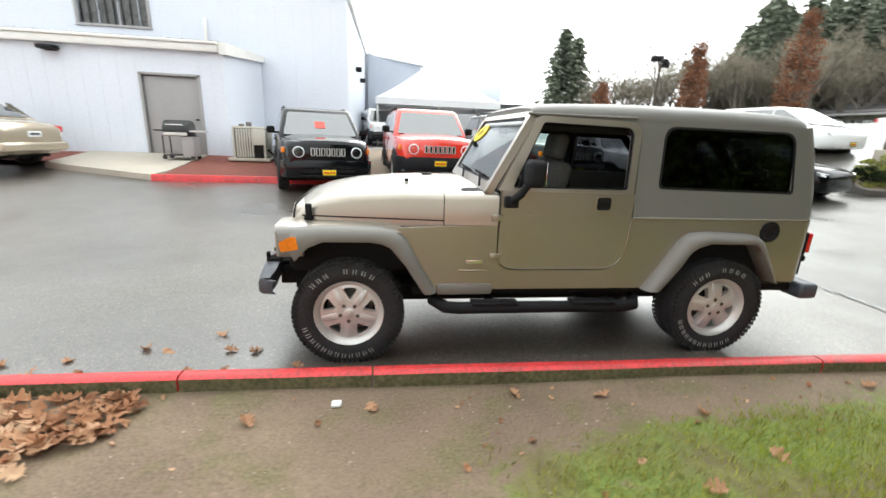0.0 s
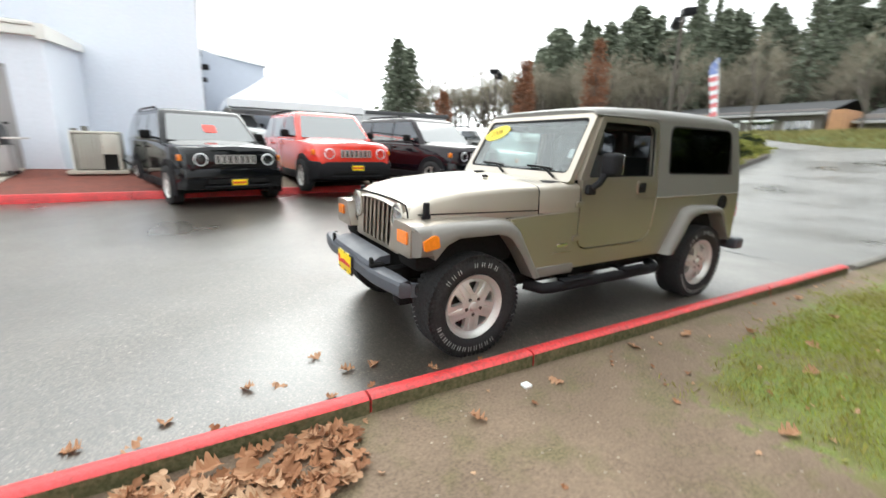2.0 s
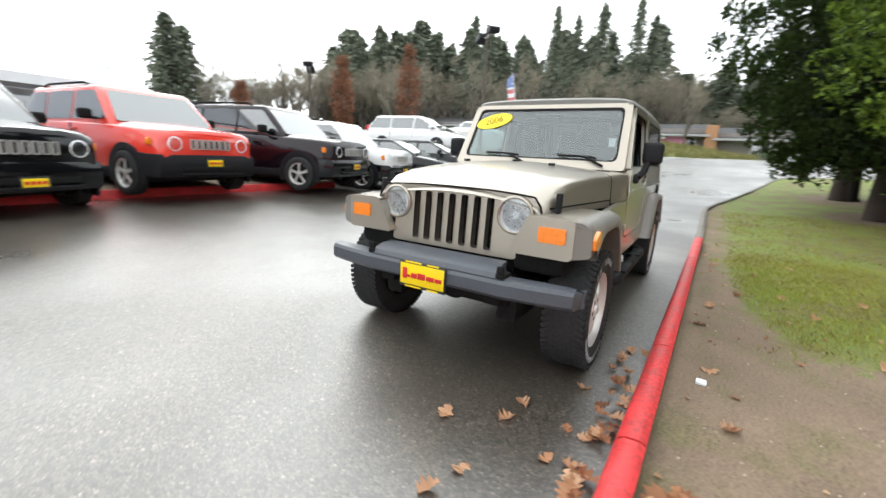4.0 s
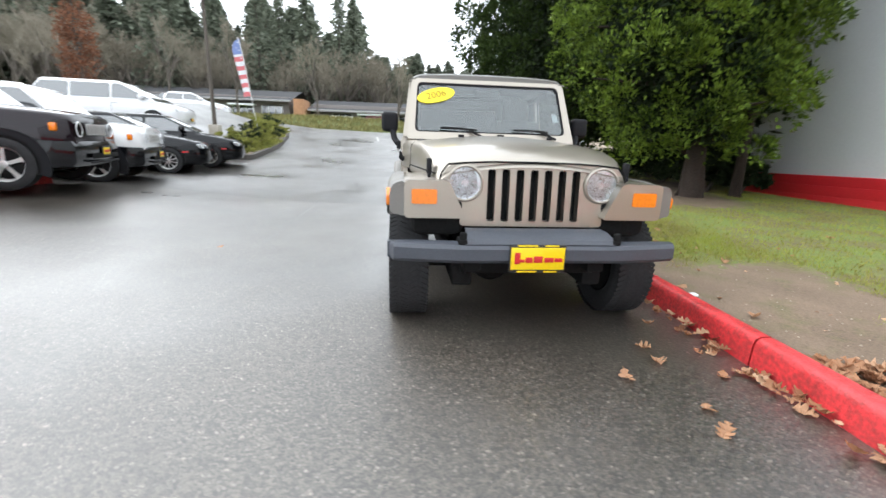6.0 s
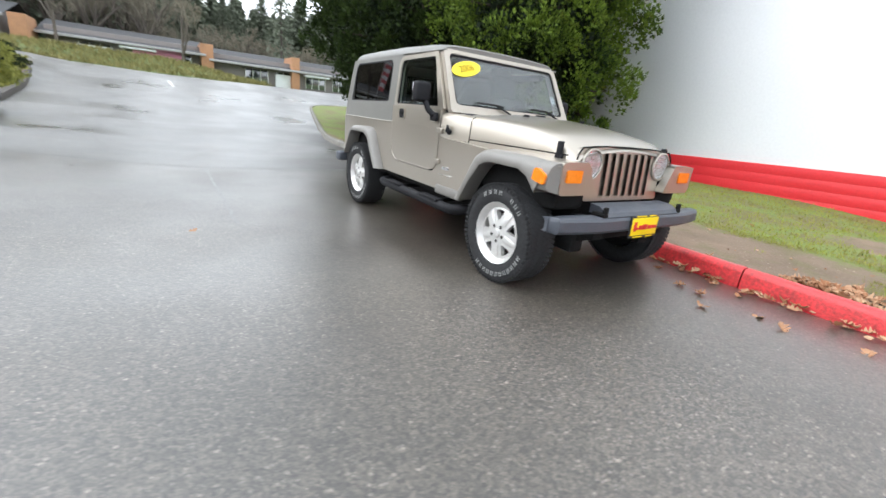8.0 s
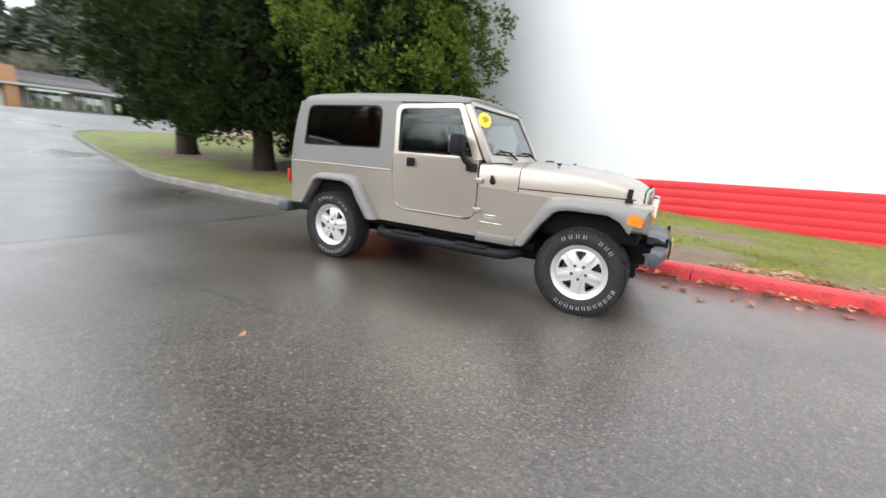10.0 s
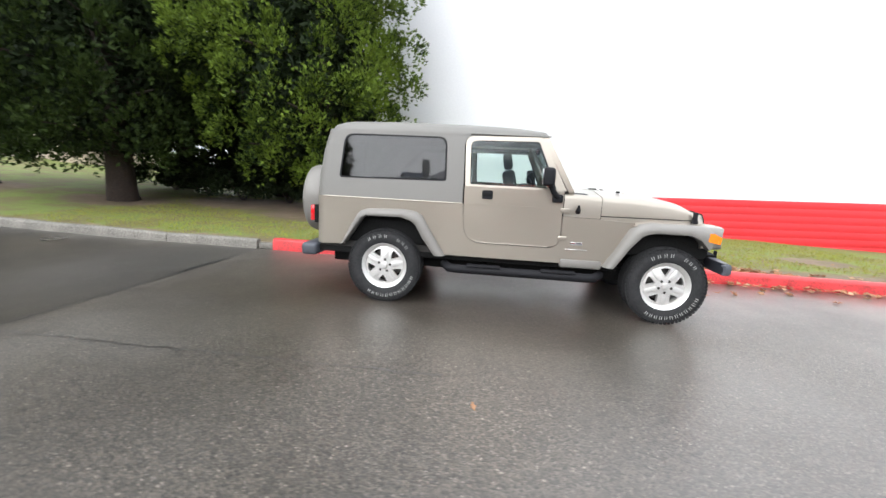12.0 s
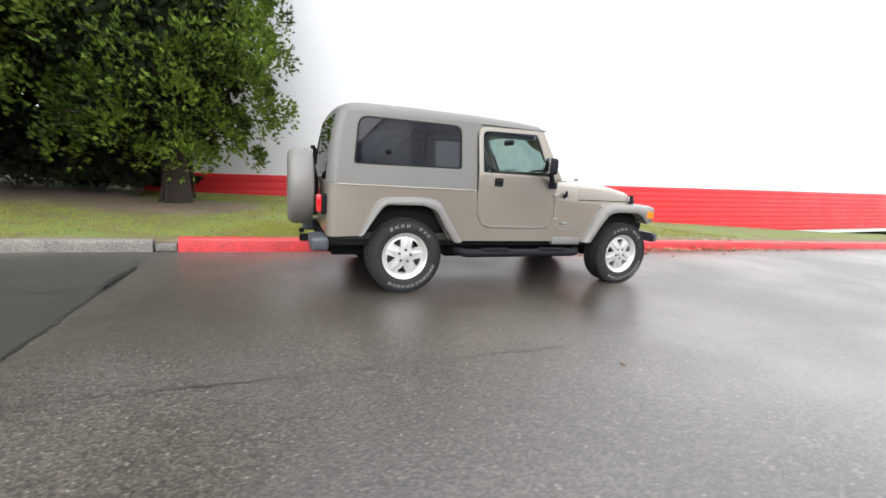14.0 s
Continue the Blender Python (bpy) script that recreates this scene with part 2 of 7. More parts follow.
    l.new(tc.outputs["Object"], xyz.inputs[0])
    past.operation = "MULTIPLY_ADD"
    past.inputs[1].default_value = -0.035
    l.new(xyz.outputs["Y"], past.inputs[0]), l.new(xyz.outputs["X"], past.inputs[2])
    older.inputs["From Min"].default_value, older.inputs["From Max"].default_value = 3.77, 3.79
    older.inputs["To Min"].default_value, older.inputs["To Max"].default_value = 1.0, 0.62
    l.new(past.outputs[0], older.inputs[0])
    aged = n.new("ShaderNodeVectorMath")
    aged.operation = "SCALE"
    l.new(mul.outputs[0], aged.inputs[0]), l.new(older.outputs[0], aged.inputs["Scale"])
    each = n.new("ShaderNodeMapRange")
    each.inputs["To Min"].default_value, each.inputs["To Max"].default_value = 0.45, 1.6
    l.new(pick.outputs[1], each.inputs[0])
    mul2 = n.new("ShaderNodeVectorMath")
    mul2.operation = "SCALE"
    l.new(aged.outputs[0], mul2.inputs[0]), l.new(each.outputs[0], mul2.inputs["Scale"])
    l.new(mul2.outputs[0], b.inputs["Base Color"])
    rr = n.new("ShaderNodeMapRange")
    rr.inputs["From Min"].default_value, rr.inputs["From Max"].default_value = 0.33, 0.62
    rr.inputs["To Min"].default_value, rr.inputs["To Max"].default_value = 0.25, 0.52
    l.new(wet.outputs[0], rr.inputs[0]), l.new(rr.outputs[0], b.inputs["Roughness"]), l.new(rr.outputs[0], b.inputs["Coat Roughness"])
    hb = n.new("ShaderNodeMath")
    hb.operation = "SUBTRACT"
    l.new(grain.outputs[0], hb.inputs[0]), l.new(stones.outputs["Distance"], hb.inputs[1])
    bn = n.new("ShaderNodeBump")
    bn.inputs["Strength"].default_value, bn.inputs["Distance"].default_value = 0.22, 0.006
    b.inputs["Coat Weight"].default_value, b.inputs["Coat Roughness"].default_value, b.inputs["Coat IOR"].default_value = 1.0, 0.2, 1.68
    b.inputs["Specular IOR Level"].default_value = 0.35
    l.new(hb.outputs[0], bn.inputs["Height"]), l.new(bn.outputs[0], b.inputs["Normal"])
    return m


ASPHALT = asphalt_material()
TAR = material("tar_seam", (0.012, 0.011, 0.010), 0.4, vary=0.5, bump=0.3, bump_scale=90, coat=1.0)
JOINT = material("damp_paving_joint", (0.03, 0.026, 0.022), 0.4, vary=0.6, scale=5, fine=40, bump=0.25, bump_scale=90, coat=1.0)
for wet_strip in (TAR, JOINT):
    wet_strip.node_tree.nodes["Principled BSDF"].inputs["Coat IOR"].default_value = 1.75
    wet_strip.node_tree.nodes["Principled BSDF"].inputs["Coat Roughness"].default_value = 0.44
LINE = material("worn_white_line", (0.55, 0.55, 0.53), 0.6, vary=0.3, fine=25)
SOIL = material("damp_soil", (0.21, 0.165, 0.12), 0.9, vary=0.35, scale=1.2, fine=30, bump=0.8, bump_scale=45)
TURF = material("turf", (0.11, 0.15, 0.045), 0.9, vary=0.45, scale=1.0, fine=24, bump=0.9, bump_scale=60)
PEBBLE = material("tan_pebbles", (0.30, 0.25, 0.19), 0.8, vary=0.3)
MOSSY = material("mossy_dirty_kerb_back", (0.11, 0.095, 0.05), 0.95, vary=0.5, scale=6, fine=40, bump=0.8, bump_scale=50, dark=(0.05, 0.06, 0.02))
MULCH = material("red_bark_mulch", (0.16, 0.05, 0.035), 0.95, vary=0.5, scale=6, fine=50, bump=1.0, bump_scale=40)
CONCRETE = material("pale_concrete", (0.42, 0.38, 0.32), 0.8, vary=0.15, scale=2, fine=50, bump=0.3)
KERB_GREY = material("kerb_concrete", (0.17, 0.16, 0.14), 0.85, vary=0.4, scale=4, fine=40, bump=0.6, bump_scale=60)
KERB_RED = material("worn_red_kerb_paint", (0.50, 0.03, 0.033), 0.45, vary=0.45, scale=6, fine=45, bump=0.35, bump_scale=70, dark=(0.30, 0.03, 0.03))
WALL_WHITE = material("white_wall_paint", (0.77, 0.775, 0.795), 0.55, vary=0.03, scale=0.6, fine=20, bump=0.1, bump_scale=30)
WALL_RED = material("red_wall_paint", (0.62, 0.022, 0.03), 0.5, vary=0.08, scale=1.5, fine=25, bump=0.15, bump_scale=40)
SIDING = material("white_metal_siding", (0.68, 0.72, 0.80), 0.45, vary=0.04, scale=0.8, fine=15)
HALL_GREY = material("grey_metal_hall_cladding", (0.36, 0.385, 0.44), 0.6, vary=0.06)
TRIM_WHITE = material("white_trim", (0.78, 0.77, 0.74), 0.5, vary=0.08, scale=3)
ROOF_GREY = material("grey_roofing", (0.075, 0.075, 0.078), 0.95, vary=0.2, scale=2, bump=0.3)
DOOR_GREY = material("grey_steel_door", (0.34, 0.33, 0.33), 0.5, vary=0.08, scale=1.5)
PAINT = material("khaki_metallic_paint", (0.385, 0.345, 0.29), 0.38, 0.76, vary=0.05, scale=1.5, fine=300, coat=0.7, rough_vary=0.05)
TOP = material("grey_khaki_hardtop", (0.16, 0.155, 0.142), 0.42, 0.0, vary=0.06, scale=2, fine=200, bump=0.08, bump_scale=300)
FLARE = material("grey_khaki_flare_plastic", (0.19, 0.18, 0.165), 0.48, 0.05, vary=0.06, scale=3, fine=150, bump=0.06, bump_scale=300)
PLASTIC = material("dark_grey_plastic", (0.014, 0.014, 0.016), 0.6, spec=0.3, vary=0.1, scale=5, fine=90, bump=0.1, bump_scale=200)
BUMPER = material("slate_grey_bumper_plastic", (0.06, 0.066, 0.08), 0.45, vary=0.12, scale=5, fine=90, bump=0.08, bump_scale=200)
BLACK = material("black_underbody", (0.010, 0.010, 0.010), 0.8, spec=0.15, vary=0.3)
RUBBER = material("tyre_rubber", (0.030, 0.030, 0.031), 0.7, spec=0.35, vary=0.25, scale=8, fine=80, bump=0.2, bump_scale=150)
LETTER = material("white_tyre_lettering", (0.30, 0.30, 0.29), 0.8, vary=0.25)
ALLOY = material("silver_alloy", (0.62, 0.61, 0.59), 0.42, 0.55, vary=0.08, scale=6, fine=100)
for soft_plastic in (PLASTIC, RUBBER, ROOF_GREY):
    soft_plastic.node_tree.nodes["Principled BSDF"].inputs["Specular IOR Level"].default_value = 0.15
ALLOY_DARK = material("brake_steel", (0.10, 0.095, 0.09), 0.5, 0.7, vary=0.3)
CHROME = material("chrome", (0.75, 0.75, 0.75), 0.12, 1.0, vary=0.03)
AMBER = material("amber_lens", (0.85, 0.22, 0.01), 0.18, vary=0.08, scale=30, coat=0.6)
RED_LENS = material("red_lens", (0.6, 0.01, 0.015), 0.18, vary=0.08, scale=30, coat=0.6)
YELLOW = material("yellow_plate", (0.86, 0.62, 0.0), 0.4, vary=0.05)
YELLOW_STICKER = material("yellow_sticker", (0.9, 0.72, 0.02), 0.5, vary=0.04)
RED_INK = material("red_ink", (0.55, 0.02, 0.02), 0.5)
INK = material("dark_ink", (0.02, 0.02, 0.02), 0.5)
OLIVE_INK = material("olive_ink", (0.36, 0.25, 0.008), 0.5)
PAPER = material("white_paper", (0.75, 0.77, 0.78), 0.6, vary=0.03)
SEAT = material("grey_seat_cloth", (0.04, 0.038, 0.036), 0.95, vary=0.15, scale=12, bump=0.3)
LENS = glass("clear_lens", (0.95, 0.96, 0.97), 0.05, 0.07)
SCREEN = glass("clear_windscreen", (0.70, 0.75, 0.75), f0=0.12)
SIDE_GLASS = glass("clear_side_glass", (0.76, 0.85, 0.83), f0=0.035)
DARK_GLASS = glass("dark_tinted_glass", (0.25, 0.26, 0.275), f0=0.06)
LAMP_BOWL = material("clear_lamp_bowl", (0.85, 0.86, 0.87), 0.3, 0.2, vary=0.1, scale=25)
REFLECTOR = material("headlamp_reflector", (0.88, 0.89, 0.90), 0.33, 0.75, vary=0.05, scale=40)


def panel(name, outer, holes, fn, depth, material_, parent=None, label="", tag_smooth=True):
    """A plate of some thickness with openings cut through it."""
    flat = bmesh.new()
    loops, n = [], 0
    for pts in [outer] + list(holes):
        vs = [flat.verts.new((u, v, 0)) for u, v in pts]
        for i in range(len(vs)):
            flat.edges.new((vs[i - 1], vs[i]))
        loops.append((n, len(vs)))
        n += len(vs)
    flat.verts.index_update()
    bmesh.ops.triangle_fill(flat, use_beauty=True, use_dissolve=False, edges=flat.edges[:])
    flat.verts.index_update()
    uv = [(v.co.x, v.co.y) for v in flat.verts]
    tris = [[v.index for v in f.verts] for f in flat.faces]
    flat.free()
    bm = bmesh.new()
    front = [bm.verts.new(fn(u, v, 0.0)) for u, v in uv]
    rear = [bm.verts.new(fn(u, v, depth)) for u, v in uv]
    for t in tris:
        bm.faces.new([front[i] for i in t])
        bm.faces.new([rear[i] for i in reversed(t)])
    for a, k in loops:
        for i in range(k):
            p, q = a + i, a + (i + 1) % k
            bm.faces.new((front[p], front[q], rear[q], rear[p]))
    bmesh.ops.recalc_face_normals(bm, faces=bm.faces)
    return smooth_shade(part(name, bm, material_, parent, label), 25)


def loft(name, sections, material_, parent=None, label="", closed=False, caps=False, angle=40):
    """A skin through sections with the same number of points."""
    bm = bmesh.new()
    rows = [[bm.verts.new(p) for p in s] for s in sections]
    for a, b in zip(rows, rows[1:]):
        for i in range(len(a) if closed else len(a) - 1):
            j = (i + 1) % len(a)
            bm.faces.new((a[i], a[j], b[j], b[i]))
    if caps:
        bm.faces.new(rows[0][::-1])
        bm.faces.new(rows[-1])
    bmesh.ops.recalc_face_normals(bm, faces=bm.faces)
    return smooth_shade(part(name, bm, material_, parent, label), angle)


def ellipse(cx, cy, rx, ry, n=24, turn=0.0):
    c, s = math.cos(turn), math.sin(turn)
    return [(cx + rx * math.cos(2 * math.pi * k / n) * c - ry * math.sin(2 * math.pi * k / n) * s, cy + rx * math.cos(2 * math.pi * k / n) * s + ry * math.sin(2 * math.pi * k / n) * c) for k in range(n)]


def words(name, text, size, m, material_, parent, label=""):
    """Writing as a thin mesh in the built-in font."""
    curve = bpy.data.curves.new(name, "FONT")
    curve.body, curve.size, curve.extrude = text, size, 0.001
    curve.align_x, curve.align_y = "CENTER", "CENTER"
    tmp = bpy.data.objects.new(name, curve)
    scene.collection.objects.link(tmp)
    mesh = bpy.data.meshes.new_from_object(tmp.evaluated_get(bpy.context.evaluated_depsgraph_get()))
    bpy.data.objects.remove(tmp)
    mesh.materials.append(material_)
    mesh.transform(m)
    ob = new(name, mesh)
    ob.parent = parent
    if label:
        ob["label"] = label
    return ob


def leaf_material(name, dark, light, warm=None, low=0.3):
    """Leaves that differ one from another, thin enough to let some light through."""
    m = bpy.data.materials.new(name)
    m.use_nodes = True
    n, l = m.node_tree.nodes, m.node_tree.links
    b = n["Principled BSDF"]
    b.inputs["Roughness"].default_value = 0.65
    b.inputs["Specular IOR Level"].default_value = 0.15
    geo, ramp, tc, big = n.new("ShaderNodeNewGeometry"), n.new("ShaderNodeValToRGB"), n.new("ShaderNodeTexCoord"), n.new("ShaderNodeTexNoise")
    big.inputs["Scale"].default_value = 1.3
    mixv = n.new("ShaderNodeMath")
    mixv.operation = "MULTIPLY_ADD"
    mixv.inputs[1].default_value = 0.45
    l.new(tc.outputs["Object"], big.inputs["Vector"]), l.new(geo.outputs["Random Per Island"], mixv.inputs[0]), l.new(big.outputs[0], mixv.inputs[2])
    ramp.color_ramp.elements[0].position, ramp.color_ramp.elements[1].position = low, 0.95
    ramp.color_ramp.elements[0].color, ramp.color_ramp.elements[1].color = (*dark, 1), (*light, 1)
    if warm:
        e = ramp.color_ramp.elements.new(0.62)
        e.color = (*warm, 1)
    l.new(mixv.outputs[0], ramp.inputs[0]), l.new(ramp.outputs[0], b.inputs["Base Color"])
    tr, mx, out = n.new("ShaderNodeBsdfTranslucent"), n.new("ShaderNodeMixShader"), n["Material Output"]
    mx.inputs[0].default_value = 0.14
    l.new(ramp.outputs[0], tr.inputs[0]), l.new(b.outputs[0], mx.inputs[1]), l.new(tr.outputs[0], mx.inputs[2]), l.new(mx.outputs[0], out.inputs[0])
    return m


# raised near-black ramp end darkens many leaves to stand for shaded gaps
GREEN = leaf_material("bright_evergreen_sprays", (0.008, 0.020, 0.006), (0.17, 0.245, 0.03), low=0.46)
# spray green again, with the shade of the denser trees put into its colour
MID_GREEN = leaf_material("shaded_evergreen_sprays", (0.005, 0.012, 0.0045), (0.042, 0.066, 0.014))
# also fills the crowns, where its darkness stands for the shade inside
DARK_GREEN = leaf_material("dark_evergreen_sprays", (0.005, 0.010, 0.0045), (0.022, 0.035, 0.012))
# needle colours lifted pale: distance haze put into the far firs
FIR = leaf_material("haze_pale_fir_needles", (0.068, 0.082, 0.056), (0.185, 0.205, 0.152))
RUST = leaf_material("rust_brown_leaves", (0.11, 0.05, 0.03), (0.27, 0.125, 0.07))
# pale grey-brown carries the haze over the far bare trees
TWIG = leaf_material("haze_pale_bare_twigs", (0.12, 0.107, 0.08), (0.28, 0.25, 0.195))
SHRUB_MIX = leaf_material("mixed_shrub_leaves", (0.08, 0.10, 0.025), (0.36, 0.36, 0.09))
GRASS = leaf_material("lawn_grass_blades", (0.095, 0.125, 0.022), (0.27, 0.315, 0.048), (0.29, 0.255, 0.075))
ROUGH_GRASS = leaf_material("rough_verge_grass", (0.08, 0.09, 0.03), (0.26, 0.23, 0.09))
DEAD_LEAF = leaf_material("dry_brown_oak_leaves", (0.12, 0.05, 0.028), (0.52, 0.34, 0.215), (0.34, 0.165, 0.085))
BARK = material("red_brown_bark", (0.032, 0.022, 0.017), 0.95, vary=0.4, scale=5, fine=35, bump=1.0, bump_scale=25)
BARK_GREY = material("grey_bark", (0.10, 0.085, 0.07), 0.95, vary=0.3, scale=4, fine=30, bump=0.8, bump_scale=25)


def blades(name, at, along, across, material_, parent=None):
    """One mesh of many thin diamonds: centres, half-lengths and half-widths as arrays of vectors."""
    n = len(at)
    verts = np.stack([at - along, at + across, at + along, at - across], 1).reshape(-1, 3).astype(np.float32)
    mesh = bpy.data.meshes.new(name)
    mesh.vertices.add(4 * n)
    mesh.vertices.foreach_set("co", verts.ravel())
    mesh.loops.add(4 * n)
    mesh.loops.foreach_set("vertex_index", np.arange(4 * n, dtype=np.int32))
    mesh.polygons.add(n)
    mesh.polygons.foreach_set("loop_start", np.arange(0, 4 * n, 4, dtype=np.int32))
    mesh.polygons.foreach_set("loop_total", np.full(n, 4, dtype=np.int32))
    mesh.materials.append(material_)
    mesh.update(calc_edges=True)
    ob = new(name, mesh)
    if parent is not None:
        ob.parent = parent
    return ob


def units(v):
    return v / np.maximum(np.linalg.norm(v, axis=1, keepdims=True), 1e-6)


def sprays(rng, centres, spread, per, length, width, lift=0.5, flat=0.6, core=None):
    """Leaves round clump centres, pointing outwards and up."""
    n = len(centres) * per
    c = np.repeat(centres, per, 0)
    d = units(rng.normal(size=(n, 3)))
    r = spread * rng.uniform(0.35, 1.0, (n, 1)) ** 0.6
    sp = np.array([1, 1, flat])
    at = c + d * r * sp
    way = units(d * np.array([1, 1, 0.7]) + np.array([0, 0, lift]) + 0.35 * rng.normal(size=(n, 3)))
    side = units(np.cross(way, rng.normal(size=(n, 3))))
    ln = length * rng.uniform(0.6, 1.2, (n, 1))
    return at, way * ln * 0.5, side * width * rng.uniform(0.6, 1.2, (n, 1)) * 0.5


def evergreen(seed, at, height, spread, low, trunk_r, leaf, label, puffs=650, per=70, size=0.12, shift=(0, 0), rag=0.22, slim=0.0):
    """A dense evergreen: tapered trunk, low limbs, and a crown of leafy puffs round an inner thicket coloured as dark
    as the shade inside.
    """
    rng = np.random.default_rng(seed)
    x, y, z = at
    tree = empty("evergreen_tree", (x, y, z), label=label, category="tree", group="evergreens beside the lawn")
    bm = bmesh.new()
    pts, rad = [], []
    for k in range(12):
        u = k / 11
        pts.append((0.10 * math.sin(3 * u + seed) + shift[0] * u * 0.6, 0.08 * math.cos(2 * u + seed) + shift[1] * u * 0.6, -0.1 + u * height * 0.85))
        rad.append(trunk_r * (1.25 if k == 0 else 1.0) * (1 - 0.9 * u) + 0.02)
    tube_bm(bm, pts, rad, 16)
    for k in range(7):
        a = 0.9 * k + seed
        c, s = math.cos(a), math.sin(a)
        tube_bm(bm, [(trunk_r * 0.62 * c, trunk_r * 0.62 * s, 1.6), (trunk_r * 0.75 * c, trunk_r * 0.75 * s, 0.6), (trunk_r * 0.95 * c, trunk_r * 0.95 * s, 0.12), (trunk_r * 1.45 * c, trunk_r * 1.45 * s, -0.05)], [trunk_r * 0.25, trunk_r * 0.30, trunk_r * 0.26, 0.03], 8)
    smooth_shade(part("trunk", bm, BARK, tree), 60)

    def reach(u, a):
        r = spread * (0.62 + 0.38 * smooth(u, 0.0, 0.16)) * (1 - 0.86 * max(0, u - 0.2) ** 1.3 / 0.8 ** 1.3)
        r *= 1 - slim * max(0.0, -math.sin(a)) ** 2
        return r * (1 + rag * noise.noise((math.cos(a) * 1.6 + seed, math.sin(a) * 1.6, u * height * 0.45)) + 0.6 * rag * noise.noise((math.cos(a) * 3.7, math.sin(a) * 3.7 + seed, u * height * 1.1)))
    for k in range(12):
        h = low + (height - low) * (0.02 + 0.022 * k)
        a = k * 2.4 + seed
        r = reach(h / height, a) * 0.85
        tip = Vector((math.cos(a) * r + shift[0], math.sin(a) * r + shift[1], h + 0.25))
        lb = bmesh.new()
        tube_bm(lb, [(0, 0, h - 0.5), tuple(tip * 0.5 + Vector((0, 0, h * 0.5 + 0.1))), tuple(tip)], [0.07, 0.05, 0.012], 6, cap=False)
        smooth_shade(part("limb", lb, BARK, tree), 60)
    lumps, outs, sizes, inner = [], [], [], []
    tries = 0
    while len(lumps) < puffs and tries < 60 * puffs:
        tries += 1
        u, a = rng.uniform(0, 1) ** 1.25, rng.uniform(0, 6.283)
        full = reach(u, a)
        if rng.uniform() > full / spread + 0.1:
            continue
        q = full * rng.uniform(0.62, 1.04)
        c = np.array((q * math.cos(a) + shift[0], q * math.sin(a) + shift[1], low + (height - low) * u))
        big = rng.uniform(0.30, 0.58)
        if any(np.abs(c - o).max() < 0.62 and np.linalg.norm(c - o) < 0.52 * (big + z_) for o, z_ in zip(lumps, sizes)):
            continue
        lumps.append(c), sizes.append(big), outs.append((math.cos(a), math.sin(a), 0.45))
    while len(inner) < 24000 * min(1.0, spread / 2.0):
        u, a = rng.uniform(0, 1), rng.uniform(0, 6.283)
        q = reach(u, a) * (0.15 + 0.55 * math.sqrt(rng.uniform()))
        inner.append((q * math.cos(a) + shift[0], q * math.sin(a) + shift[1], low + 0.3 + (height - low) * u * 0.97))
    # each lump carries fans of flat sprays on its outer side
    k = len(lumps)
    c, o, g = np.repeat(np.array(lumps), per, 0), np.repeat(units(np.array(outs)), per, 0), np.repeat(np.array(sizes)[:, None], per, 0)
    d = units(rng.normal(size=(k * per, 3)) + 0.85 * o + np.array([0, 0, 0.25]))
    root = c + d * g * rng.uniform(0.2, 1.0, (k * per, 1)) ** 0.6 * np.array([0.85, 0.85, 0.95]) + o * g * rng.uniform(0, 0.35, (k * per, 1))
    way = units(0.8 * d + 0.5 * o + np.array([0, 0, 0.25]) + 0.35 * rng.normal(size=d.shape))
    side = units(np.cross(way, rng.normal(size=way.shape)))
    fans = 6
    bend = np.tile(np.linspace(-1, 1, fans), k * per)[:, None] * rng.uniform(0.5, 0.95)
    w_, s_ = np.repeat(way, fans, 0), np.repeat(side, fans, 0)
    ln = size * rng.uniform(0.6, 1.25, (k * per * fans, 1)) * (1.25 - 0.45 * np.abs(bend))
    ray_ = units(w_ + s_ * bend * 0.9 + 0.12 * rng.normal(size=w_.shape))
    flat_ = units(np.cross(ray_, np.cross(w_, s_) + 0.3 * rng.normal(size=w_.shape)))
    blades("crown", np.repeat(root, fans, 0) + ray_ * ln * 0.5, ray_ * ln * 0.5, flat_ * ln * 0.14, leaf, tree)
    # inner leaves get a near-black green in place of the crown's own shade
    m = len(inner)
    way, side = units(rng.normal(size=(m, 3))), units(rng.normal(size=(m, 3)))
    blades("inner_shade_foliage", np.array(inner), way * 0.10, side * 0.05, DARK_GREEN, tree)
    return tree


def shrub(seed, at, r, h, leaf, label, n=60, size=0.09):
    rng = np.random.default_rng(seed)
    s = empty("shrub", at, label=label, category="shrub", group="shrubs")
    c = []
    for k in range(n):
        a, q = rng.uniform(0, 6.28), math.sqrt(rng.uniform(0, 1))
        c.append((r * q * math.cos(a), r * q * math.sin(a), h * (0.2 + 0.8 * rng.uniform() * (1 - 0.6 * q * q))))
    a, b, w = sprays(rng, np.array(c), 0.16 * max(r, 0.5), 40, size, size * 0.45)
    blades("foliage", a, b, w, leaf, s)
    bm = bmesh.new()
    for k in range(6):
        g = k * 1.05
        tube_bm(bm, [(0, 0, -0.05), (0.4 * r * math.cos(g), 0.4 * r * math.sin(g), 0.5 * h)], [0.025, 0.01], 5)
    part("stem", bm, BARK_GREY, s)
    return s

# ---- ground ----
def axis_steps(stops):
    out = []
    for (a, b), n in stops:
        out += [a + (b - a) * i / n for i in range(n)]
    return out + [stops[-1][0][1]]


def sheet(name, xs, ys, zf, mat):
    verts = [(x, y, zf(x, y)) for y in ys for x in xs]
    w = len(xs)
    faces = [(j * w + i, j * w + i + 1, (j + 1) * w + i + 1, (j + 1) * w + i) for j in range(len(ys) - 1) for i in range(w - 1)]
    return raw(name, verts, faces, mat, smooth_it=True)


